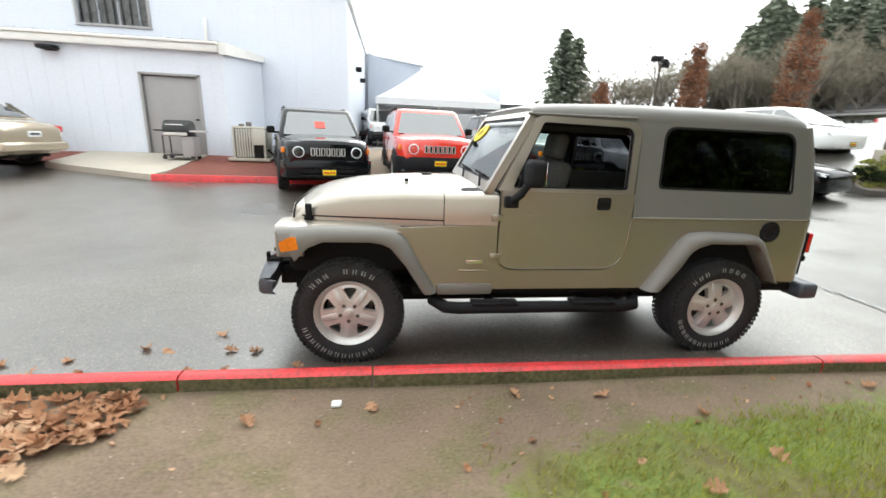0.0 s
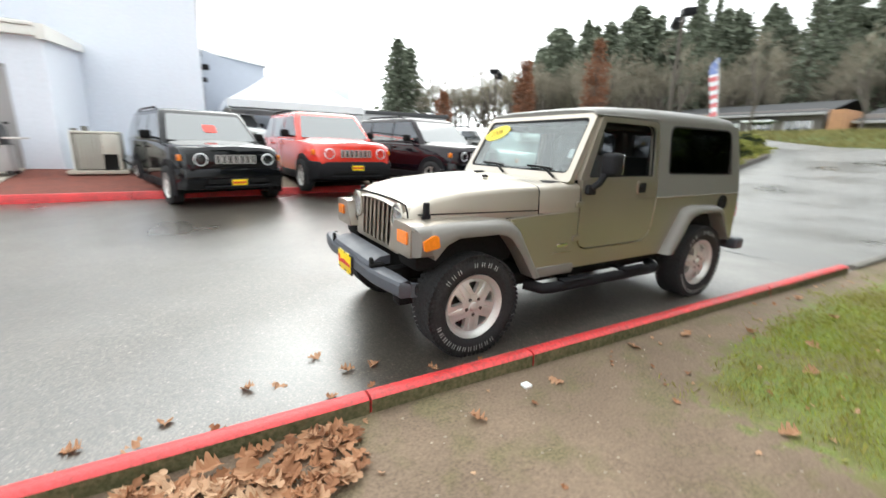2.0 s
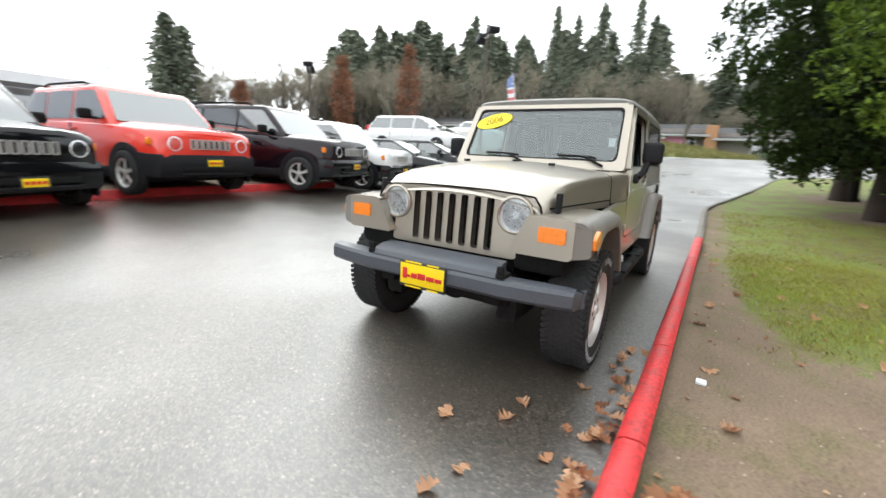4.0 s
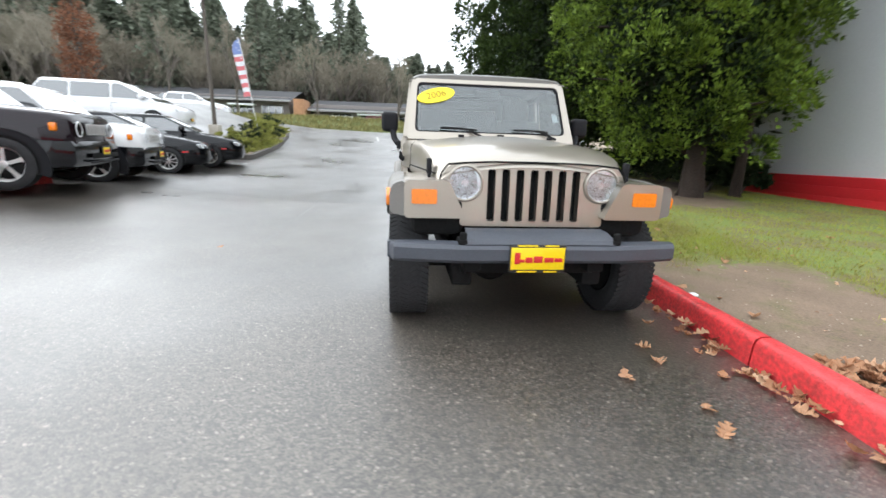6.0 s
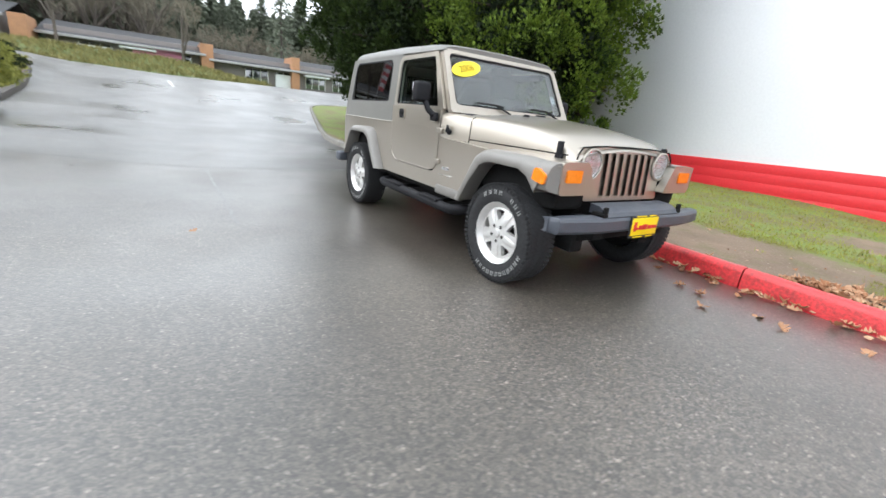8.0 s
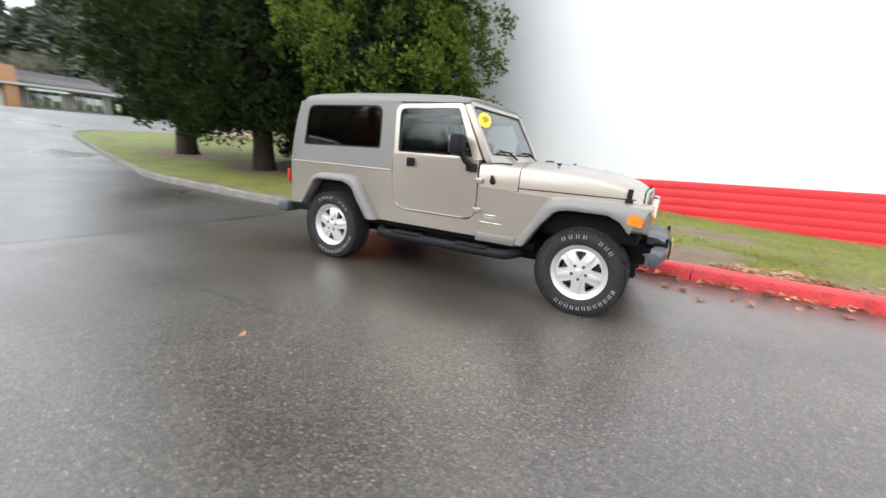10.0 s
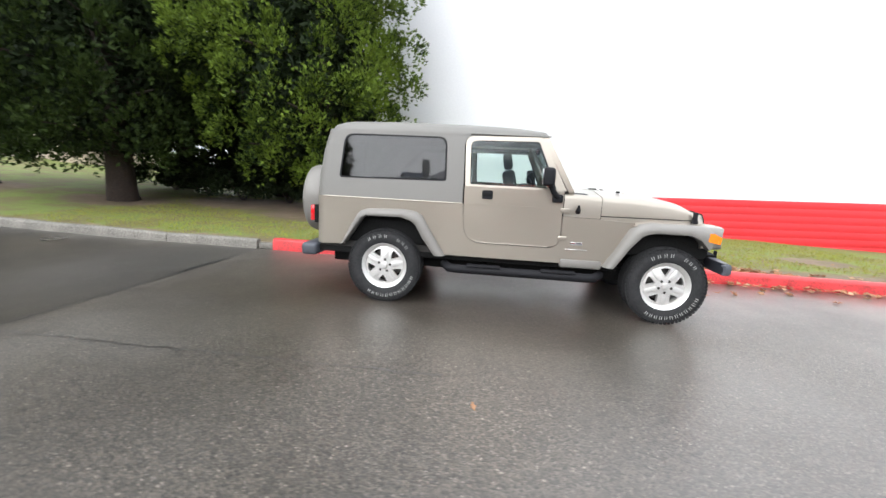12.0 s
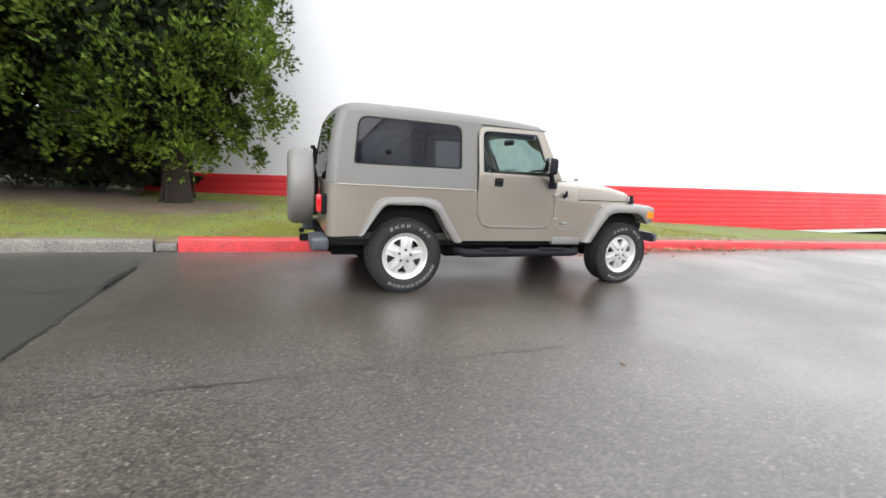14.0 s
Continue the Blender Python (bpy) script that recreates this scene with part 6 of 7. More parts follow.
# ---- grass on the lawn ----
def grass_patch(seed, n, x0, x1, y0, y1, tall):
    rng = np.random.default_rng(seed)
    x, y = rng.uniform(x0, x1, n), rng.uniform(y0, y1, n)
    fade = lambda a, b: smooth(a, x0, x0 + 0.9) * (1 - smooth(a, x1 - 0.9, x1)) * smooth(b, y0, y0 + 0.7)
    keep = np.array([on_lawn(a, b, 0.16) and rng.uniform() < fade(a, b) and rng.uniform() > 1.75 * bare(a, b) - 0.10 + 0.85 * noise.noise((a * 1.4, b * 1.4, 1.7)) + 0.5 * noise.noise((a * 6.0, b * 6.0, 4.7)) for a, b in zip(x, y)])
    x, y = x[keep], y[keep]
    z = np.array([lawn_z(a, b) for a, b in zip(x, y)])
    k = len(x)
    h = tall * rng.uniform(0.4, 1.1, k)
    way = units(np.stack([rng.normal(0, 0.6, k), rng.normal(0, 0.6, k), np.ones(k)], 1))
    side = units(np.stack([rng.normal(size=k), rng.normal(size=k), np.zeros(k)], 1))
    at = np.stack([x, y, z], 1) + way * (h * 0.5)[:, None]
    return at, way * (h * 0.5)[:, None], side * rng.uniform(0.0015, 0.0035, k)[:, None]
a, b, c = zip(grass_patch(1, 90000, -4.0, 3.4, -3.4, -1.27, 0.045), grass_patch(2, 60000, -8.0, 9.0, -7.7, -1.27, 0.06))
tagged(blades("lawn_grass", np.concatenate(a), np.concatenate(b), np.concatenate(c) * np.concatenate([np.ones((len(c[0]), 1)), np.full((len(c[1]), 1), 2.0)]), GRASS), "short bright green lawn grass", "grass", kind="stuff")

# ---- fallen oak leaves ----
def oak_leaf(rng, size):
    """A lobed leaf outline, curled; returns points and faces round a midrib."""
    n = 9
    left, right, mid = [], [], []
    bend, roll = rng.uniform(-0.5, 0.9), rng.uniform(-0.3, 1.2)
    for i in range(2 * n + 1):
        u = i / (2 * n)
        lobe = abs(math.sin(math.pi * (3.5 * u + 0.1)))
        w = 0.40 * math.sin(math.pi * (0.04 + 0.94 * u ** 0.8)) ** 0.6 * (0.22 + 0.78 * lobe ** 0.8) if i > 2 else 0.012
        z = bend * (u - 0.5) ** 2 + 0.05 * math.sin(9 * u + bend)
        mid.append((u - 0.5, 0.04 * math.sin(4 * u + roll), z))
        for out, sg in ((left, 1), (right, -1)):
            q = w * rng.uniform(0.8, 1.15)
            out.append((u - 0.5 + 0.12 * w, sg * q, z + roll * q * q * 2 + rng.uniform(-0.03, 0.03)))
    pts = np.array(left + mid + right) * size
    m = 2 * n + 1
    faces = []
    for i in range(m - 1):
        faces += [(i, i + 1, m + i + 1, m + i), (m + i, m + i + 1, 2 * m + i + 1, 2 * m + i)]
    return pts, faces


LEAF_MESHES = []
rngl = np.random.default_rng(8)
for k in range(8):
    p, f = oak_leaf(rngl, 0.10)
    me = bpy.data.meshes.new("fallen_leaf")
    me.from_pydata(p.tolist(), [], f)
    me.materials.append(DEAD_LEAF)
    LEAF_MESHES.append(me)


def leaf_z(x, y):
    k = KY + skew(x)
    if y > k:
        return ground_z(x, y)
    return ground_z(x, k) + 0.152 if y > k - KW else lawn_z(x, y)


def litter(name, seed, spots, label, small=0.09, large=0.17):
    rng = np.random.default_rng(seed)
    V, F = [], []
    for x, y, lift in spots:
        p, f = oak_leaf(rng, rng.uniform(small, large))
        r = Euler((rng.normal(0, 0.22), rng.normal(0, 0.22), rng.uniform(0, 6.28))).to_matrix()
        base = len(V)
        q = [r @ Vector(v) for v in p]
        low = min(v.z for v in q)
        o = Vector((x, y, leaf_z(x, y) + 0.004 + lift - low * 0.8))
        V += [tuple(v + o) for v in q]
        F += [tuple(base + i for i in g) for g in f]
    return tagged(raw(name, V, F, DEAD_LEAF), label, "fallen leaves", kind="stuff")


rngs = np.random.default_rng(5)
pile = []
while len(pile) < 330:
    x, d = rngs.uniform(-3.9, -2.3), rngs.uniform(0.0, 0.75)
    if d < 0.20 + 0.40 * smooth(x, -4.0, -3.2) * (1 - smooth(x, -2.75, -2.25)) + rngs.uniform(0, 0.15):
        pile.append((x, KY + skew(x) - KW - 0.03 - d, rngs.uniform(0, 0.02)))
litter("leaf_litter", 21, pile, "heap of dry brown oak leaves on soil beside the kerb", 0.065, 0.13)
gut = [(rngs.uniform(-5.5, -1.0), KY + 0.02 + abs(rngs.normal(0, 0.07)), rngs.uniform(0, 0.02)) for _ in range(120)] + [(rngs.uniform(-9.5, -4.5), KY + 0.02 + abs(rngs.normal(0, 0.08)), 0) for _ in range(70)] + [(rngs.uniform(-9, -4.0), KY - KW - abs(rngs.normal(0, 0.25)) - 0.02, 0) for _ in range(110)]
gut = [(x, y + skew(x), lift) for x, y, lift in gut]
litter("leaf_litter", 22, gut, "dry brown leaves gathered in the gutter along red kerb", 0.045, 0.10)
scraps = [(rngs.uniform(-6.0, 3.5), KY - KW - 0.05 - rngs.uniform(0, 1.7) ** 1.3, 0) for _ in range(150)]
litter("leaf_litter", 23, [(x, y + skew(x), lift) for x, y, lift in scraps], "small torn brown leaves scattered over soil and grass", 0.022, 0.05)
singles = [(-1.96, -0.64), (-2.13, -0.62), (-2.26, -0.37), (-2.53, -0.61), (-2.6, -1.0), (-2.28, -0.98), (-1.64, -0.86), (-3.08, -0.70), (-2.69, -0.56), (-3.43, -0.74), (-3.2, -0.85), (-1.15, -1.42), (-0.35, -1.35), (0.15, -1.42), (0.62, -1.62), (0.75, -1.95), (0.3, -2.1), (-1.75, -1.5), (1.6, -1.8), (2.3, -2.2), (-1.0, -1.0), (0.9, -2.5), (1.9, -1.45), (-3.8, -0.5), (-4.4, -0.85), (-0.5, -2.3), (-5.2, -0.6), (-2.9, -1.02), (-4.0, -1.9), (-4.8, -2.6), (-3.4, -2.5), (-1.2, -3.8), (0.4, -4.4), (-2.4, -5.1), (0.34, 2.61)]
for k, (x, y) in enumerate(singles):
    ob = new("fallen_leaf", LEAF_MESHES[k % 8])
    ob.location = (x, y, leaf_z(x, y) + (0.012 if y < 2 else 0.005))
    ob.scale = (1, 1, 1) if y < 2 else (0.75, 0.6, 0.25)
    ob.rotation_euler = (rngs.normal(0, 0.2), rngs.normal(0, 0.2), rngs.uniform(0, 6.28))
    tagged(ob, "dry brown lobed leaf lying flat" if y < KY else "dry brown lobed leaf on wet asphalt", "leaf", "single fallen leaves")
tagged(box("paper_scrap", (-1.36, -1.41, lawn_z(-1.35, -1.39) + 0.0), (-1.31, -1.36, lawn_z(-1.35, -1.39) + 0.018), PAPER, None, 0.006), "small white scrap of paper on soil", "litter")
# pebbles in the soil
rngp = np.random.default_rng(17)
V, F = [], []
for k in range(260):
    x, y = rngp.uniform(-3.6, 1.0), rngp.uniform(-3.0, -1.3)
    if rngp.uniform() > bare(x, y):
        continue
    r = rngp.uniform(0.003, 0.009)
    z = lawn_z(x, y)
    b0 = len(V)
    V += [(x + r * 1.3, y, z), (x, y + r, z), (x - r, y, z), (x, y - r * 1.1, z), (x, y, z + r * 0.9)]
    F += [(b0, b0 + 1, b0 + 4), (b0 + 1, b0 + 2, b0 + 4), (b0 + 2, b0 + 3, b0 + 4), (b0 + 3, b0, b0 + 4)]
tagged(raw("pebbles", V, F, PEBBLE, smooth_it=False), "small tan pebbles in the worn soil", "pebbles", kind="stuff")

# ---- far side: pale annex, big building, tent ----
def ribs(parent, x0, x1, y, z0, z1, step, mat, axis="x"):
    V, F = [], []
    k = x0
    while k < x1:
        b = len(V)
        w, d = 0.012, 0.005
        if axis == "x":
            V += [(k - w, y, z0), (k - w * 0.6, y - d, z0), (k + w * 0.6, y - d, z0), (k + w, y, z0), (k - w, y, z1), (k - w * 0.6, y - d, z1), (k + w * 0.6, y - d, z1), (k + w, y, z1)]
        else:
            V += [(y, k - w, z0), (y + d, k - w * 0.6, z0), (y + d, k + w * 0.6, z0), (y, k + w, z0), (y, k - w, z1), (y + d, k - w * 0.6, z1), (y + d, k + w * 0.6, z1), (y, k + w, z1)]
        F += [(b, b + 1, b + 5, b + 4), (b + 1, b + 2, b + 6, b + 5), (b + 2, b + 3, b + 7, b + 6)]
        k += step
    ob = raw("siding_ribs", V, F, mat, parent)
    return tagged(ob, kind="stuff")


def annex():
    b = empty("pale_annex", (0, 0, 0.18), label="low pale building with grey steel door and eave trim", category="building")
    AY = 9.2
    wall = panel("front_wall", [(-26, 0.2), (-5.33, 0.2), (-5.33, 3.15), (-26, 3.15)], [[(-7.42, 0.45), (-6.0, 0.45), (-6.0, 2.52), (-7.42, 2.52)]], lambda u, v, d: (u, AY + d, v), 0.2, SIDING, b)
    loft("side_wall", [[(x, AY + 0.202, 0.2), (x, 12.78, 0.2), (x, 12.78, 3.46), (x, AY + 0.202, 3.12)] for x in (-5.53, -5.33)], SIDING, b, closed=True, caps=True, angle=10)
    loft("side_fascia", [[(x, AY - 0.1, 3.08), (x, AY - 0.1, 3.37), (x, 12.78, 3.62), (x, 12.78, 3.42)] for x in (-5.40, -5.22)], TRIM_WHITE, b, closed=True, caps=True, angle=10)
    ribs(wall, -26, -7.5, AY - 0.001, 0.45, 3.1, 0.42, SIDING)
    ribs(wall, -5.95, -5.4, AY - 0.001, 0.45, 3.1, 0.30, SIDING)
    box("fascia", (-26, AY - 0.16, 3.12), (-5.40, AY - 0.02, 3.30), TRIM_WHITE, b, 0.02)
    box("gutter", (-26, AY - 0.20, 3.30), (-5.40, AY - 0.03, 3.38), TRIM_WHITE, b, 0.02)
    loft("roof", [[(-26, AY - 0.18, 3.385), (-26, 12.78, 3.60)], [(-5.42, AY - 0.18, 3.385), (-5.42, 12.78, 3.60)]], ROOF_GREY, b)
    cap = bmesh.new()
    k = -26.0
    while k < -5.5:
        add_box(cap, (k - 0.03, AY - 0.2, 3.385), (k + 0.03, AY - 0.10, 3.43), 0)
        k += 0.42
    tagged(part("roof_ribs", cap, SIDING, b), kind="stuff")
    d = box("door", (-7.38, AY + 0.06, 0.47), (-6.04, AY + 0.11, 2.48), DOOR_GREY, b, 0.004, "grey steel double door")
    box("door_lever", (-6.18, AY + 0.02, 1.40), (-6.10, AY + 0.06, 1.44), PLASTIC, d, 0.008)
    for lo, hi in (((-7.46, AY - 0.03, 0.45), (-7.40, AY + 0.06, 2.56)), ((-6.02, AY - 0.03, 0.45), (-5.96, AY + 0.06, 2.56)), ((-7.46, AY - 0.03, 2.50), (-5.96, AY + 0.06, 2.56))):
        box("door_frame", lo, hi, DOOR_GREY, b, 0.006)
    box("threshold", (-7.5, AY - 0.25, 0.42), (-5.95, AY + 0.05, 0.47), CONCRETE, b, 0.01)
    lamp = empty("wall_lamp", (0, 0, 0.18), label="dark bronze wall lamp under the eave", category="lamp")
    box("back_plate", (-9.52, AY - 0.03, 2.93), (-9.22, AY - 0.015, 3.06), BLACK, lamp, 0.005)
    box("hood", (-9.58, AY - 0.26, 2.95), (-9.16, AY - 0.03, 3.05), PLASTIC, lamp, 0.03)
    # conduits and boxes by the corner
    for x, z0, z1 in ((-5.15, 1.25, 1.55), (-4.95, 1.20, 1.60)):
        bx = empty("electrical_box", (0, 0, 0), label="grey electrical box on a conduit", category="electrical box")
        box("case", (x - 0.06, 9.55, z0), (x + 0.06, 9.67, z1), KERB_GREY, bx, 0.01)
        tube("conduit", [(x, 9.61, 0.35), (x, 9.61, z0)], 0.02, KERB_GREY, bx, 8)
    return b
annex()


def big_building():
    b = empty("big_pale_building", (0, 0, 0.25), label="tall pale metal-clad building with a barred window", category="building")
    Y0, Y1, X1 = 12.8, 22.6, -2.42
    wall = panel("front_wall", [(-30, 0.2), (X1, 0.2), (X1, 5.6), (-30, 7.6)], [[(-10.8, 4.22), (-8.75, 4.22), (-8.75, 5.5), (-10.8, 5.5)]], lambda u, v, d: (u, Y0 + d, v), 0.25, SIDING, b)
    ribs(wall, -30, X1 - 0.2, Y0 - 0.001, 0.4, 5.55, 0.6, SIDING)
    side = raw("side_wall", [(X1, Y0, 0.2), (X1 + 0.12, Y1, 0.2), (X1 + 0.12, Y1, 5.5), (X1, Y0, 5.6)], [(0, 1, 2, 3)], SIDING, b)
    raw("roof", [(-30, Y0 - 0.1, 7.62), (X1 + 0.1, Y0 - 0.1, 5.63), (X1 + 0.17, Y1, 5.52), (-30, Y1, 7.6)], [(0, 1, 2, 3)], TRIM_WHITE, b)
    tube("eave_trim", [(X1 + 0.05, Y0 - 0.05, 5.58), (X1 + 0.17, Y1, 5.48)], 0.07, TRIM_WHITE, b, 8)
    tube("rake_trim", [(X1 + 0.05, Y0 - 0.05, 5.60), (-30, Y0 - 0.05, 7.6)], 0.06, TRIM_WHITE, b, 8)
    w = empty("window")
    w.parent = b
    box("pane", (-10.8, Y0 + 0.12, 4.22), (-8.75, Y0 + 0.16, 5.5), material("grey_window", (0.10, 0.10, 0.10), 0.3), w, 0)
    for k in range(9):
        x = -10.75 + k * 0.245
        box("bar", (x - 0.015, Y0 + 0.06, 4.22), (x + 0.015, Y0 + 0.09, 5.5), PLASTIC, w, 0.004)
    for lo, hi in (((-10.9, Y0 - 0.04, 4.14), (-8.65, Y0 + 0.05, 4.22)), ((-10.88, Y0 - 0.04, 4.2), (-10.8, Y0 + 0.05, 5.5)), ((-8.75, Y0 - 0.04, 4.2), (-8.67, Y0 + 0.05, 5.5))):
        box("window_frame", lo, hi, DOOR_GREY, w, 0.006)
    box("vent_pipe", (-7.05, Y0 - 0.12, 3.7), (-6.95, Y0 - 0.02, 4.6), TRIM_WHITE, b, 0.02)
    for y, z in ((15.5, 3.6), (18.5, 3.5)):
        box("side_lamp", (X1 + 0.08, y, z), (X1 + 0.32, y + 0.25, z + 0.18), PLASTIC, b, 0.03)
    # low sloping wing at its far end
    raw("wing", [(X1 + 0.3, 22.7, 0.3), (1.2, 22.7, 0.3), (1.2, 22.7, 4.4), (X1 + 0.3, 22.7, 5.5), (X1 + 0.3, 30, 0.3), (1.2, 30, 0.3), (1.2, 30, 4.4), (X1 + 0.3, 30, 5.5)], [(0, 1, 2, 3), (1, 5, 6, 2), (3, 2, 6, 7)], HALL_GREY, b)
    return b
big_building()


def tent():
    t = empty("frame_tent", (0, 0, 0), label="white peaked frame tent with a straight valance", category="tent")
    cx, cy, w, d, z0, zp, base = 1.3, 19.4, 2.85, 2.85, 2.98, 5.15, 0.8
    cloth = material("white_tent_cloth", (0.74, 0.74, 0.76), 0.7, vary=0.05)
    rows = []
    for k in range(9):
        u = k / 8
        s = (1 - u) ** 1.12 if k < 8 else 0.01
        z = z0 + (zp - z0) * u ** 1.1
        rows.append([(cx + a * w * s, cy + b * d * s, z) for a, b in ((-1, -1), (-0.3, -1), (0.3, -1), (1, -1), (1, -0.3), (1, 0.3), (1, 1), (0.3, 1), (-0.3, 1), (-1, 1), (-1, 0.3), (-1, -0.3))])
    loft("canopy", rows, cloth, t, closed=True, angle=60)
    loft("valance", [[(cx + a * w * 1.005, cy + b * d * 1.005, z) for a, b in ((-1, -1), (1, -1), (1, 1), (-1, 1))] for z in (z0 - 0.28, z0 + 0.02)], cloth, t, closed=True)
    for a in (-1, 0, 1):
        for b in (-1, 1):
            tube("pole", [(cx + a * (w - 0.08), cy + b * (d - 0.08), base - 0.3), (cx + a * (w - 0.08), cy + b * (d - 0.08), z0)], 0.04, ALLOY, t, 8)
    low = empty("low_grey_building", (0, 0, 0.4), label="low grey building with dark windows behind the tent", category="building")
    wall = box("wall", (1.2, 26, 0.4), (14.0, 32, 3.0), material("grey_stucco", (0.42, 0.42, 0.43), 0.8), low, 0.02)
    box("roof", (1.15, 25.92, 3.0), (14.3, 32.3, 3.25), ROOF_GREY, low, 0.02)
    for k in range(2):
        wn = box("window", (1.9 + k * 4.4, 25.95, 1.3), (2.9 + k * 4.4, 26.05, 2.3), CAR_GLASS, low, 0.01)
    box("roof_unit", (5.3, 27, 3.25), (6.9, 28.5, 4.6), SIDING, low, 0.02)
    box("chimney", (4.9, 27.2, 3.25), (5.4, 27.9, 5.6), TRIM_WHITE, low, 0.02)
    hall = empty("metal_hall", (0, 0, 0.13), label="pale metal hall with a sloping roof behind the tent", category="building")
    loft("wall", [[(-14, yy, 0.3), (-14, yy, 7.4), (-2.2, yy, 5.95), (1.1, yy, 5.45), (1.1, yy, 0.3)] for yy in (25.0, 25.9)], HALL_GREY, hall, closed=True, caps=True, angle=10)
    loft("roof", [[(-14.1, 24.9, 7.42), (-14.1, 24.9, 7.56), (1.25, 24.9, 5.56), (1.25, 24.9, 5.44)], [(-14.1, 25.9, 7.42), (-14.1, 25.9, 7.56), (1.25, 25.9, 5.56), (1.25, 25.9, 5.44)]], TRIM_WHITE, hall, closed=True, caps=True, angle=10)
    return t
tent()

# ---- island with red kerb, mulch, walkway ----
ik = empty("island_kerb", (0, 0, 0), label="low red painted kerb along the car row", category="kerb", kind="structure")
for a, b in ((-6.05, -3.9), (-3.89, -1.4), (-1.39, 1.2), (1.21, 3.6)):
    kb = []
    for i in range(7):
        x = a + (b - a) * i / 6
        y = 6.35 + 0.035 * (x + 6) - 0.02 * max(0, x) * 2
        g = ground_z(x, y)
        kb.append([(x, y, g - 0.05), (x, y + 0.01, g + 0.11), (x, y + 0.035, g + 0.14), (x, y + 0.15, g + 0.14), (x, y + 0.16, g - 0.05)])
    loft("kerb_block", kb, KERB_RED, ik, caps=True)
isl = sheet("island_mulch", axis_steps([((-5.95, -1.9), 12)]), axis_steps([((6.55, 9.2), 8)]), lambda x, y: max(ground_z(x, y), 0.0) + 0.11 + 0.02 * noise.noise((x * 4, y * 4, 0)), MULCH)
tagged(isl, "red-brown bark mulch bed beside the pale building", "mulch bed", kind="structure")
isl2 = sheet("island_grass", axis_steps([((-1.9, 3.6), 16)]), axis_steps([((6.6, 11.5), 12)]), lambda x, y: ground_z(x, y) + 0.115 + 0.02 * noise.noise((x * 4, y * 4, 0)), SOIL)
tagged(isl2, "thin worn grass and soil under the parked cars", "lawn", kind="structure")
mul = sheet("mulch_strip", axis_steps([((-20, -8.9), 14)]), axis_steps([((7.75, 9.2), 6)]), lambda x, y: ground_z(x, y) + 0.10, MULCH)
tagged(mul, "red-brown mulch strip along the pale wall", "mulch bed", kind="structure")
V = [(x, y, ground_z(x, y) + z) for z in (0.0, 0.13) for x, y in ((-8.85, 7.5), (-6.1, 6.45), (-5.96, 6.9), (-5.96, 9.18), (-8.85, 9.18))]
raw_w = raw("walkway", V, [(9, 8, 7, 6, 5)[::-1], (0, 1, 6, 5), (1, 2, 7, 6), (2, 3, 8, 7), (4, 0, 5, 9)], CONCRETE)
tagged(raw_w, "pale concrete walkway to the grey door", "walkway", kind="structure")


def shrink(ob, at, k):
    """Scales a thing about the place it stands on."""
    ob.matrix_basis = Matrix.Translation(at) @ Matrix.Scale(k, 4) @ Matrix.Translation((-at[0], -at[1], -at[2]))


def barbecue():
    g = empty("barbecue", (0, 0, 0), label="black and grey gas barbecue on a cart before the door", category="barbecue")
    z = ground_z(-6.4, 8.4) + 0.13
    x, y = -6.25, 8.35
    rows = []
    for a in (-0.33, -0.31, 0.31, 0.33):
        k = 0.92 if abs(a) > 0.32 else 1.0
        rows.append([(x + a, y + 0.26 * k * math.cos(q), z + 0.78 + 0.26 * k * math.sin(q)) for q in [math.pi * i / 10 for i in range(11)]])
    loft("lid", rows, INK, g, caps=True)
    box("firebox", (x - 0.33, y - 0.25, z + 0.62), (x + 0.33, y + 0.25, z + 0.78), INK, g, 0.03)
    tube("lid_handle", [(x - 0.2, y - 0.27, z + 0.92), (x - 0.2, y - 0.33, z + 0.92), (x + 0.2, y - 0.33, z + 0.92), (x + 0.2, y - 0.27, z + 0.92)], 0.012, CHROME, g, 8)
    box("side_shelf", (x + 0.34, y - 0.22, z + 0.74), (x + 0.66, y + 0.22, z + 0.78), ALLOY, g, 0.01)
    box("side_shelf", (x - 0.56, y - 0.22, z + 0.74), (x - 0.34, y + 0.22, z + 0.78), INK, g, 0.01)
    box("control_panel", (x - 0.3, y - 0.29, z + 0.64), (x + 0.3, y - 0.25, z + 0.72), ALLOY, g, 0.01)
    box("cupboard", (x + 0.12, y - 0.22, z + 0.08), (x + 0.40, y + 0.22, z + 0.62), DOOR_GREY, g, 0.01)
    for a, b in ((-0.36, -0.2), (-0.36, 0.2), (0.36, -0.2), (0.36, 0.2)):
        tube("leg", [(x + a, y + b, z + 0.05), (x + a, y + b, z + 0.64)], 0.018, INK, g, 8)
        bm = bmesh.new()
        lathe_bm(bm, [(-0.02, 0.0), (-0.02, 0.055), (0.02, 0.055), (0.02, 0.0)], 16)
        o = part("caster", bm, INK, g)
        o.location = (x + a, y + b, z + 0.055)
    box("bottom_shelf", (x - 0.38, y - 0.2, z + 0.10), (x + 0.12, y + 0.2, z + 0.13), INK, g, 0.005)
    shrink(g, (x, y, z), 0.92)
    return g
barbecue()


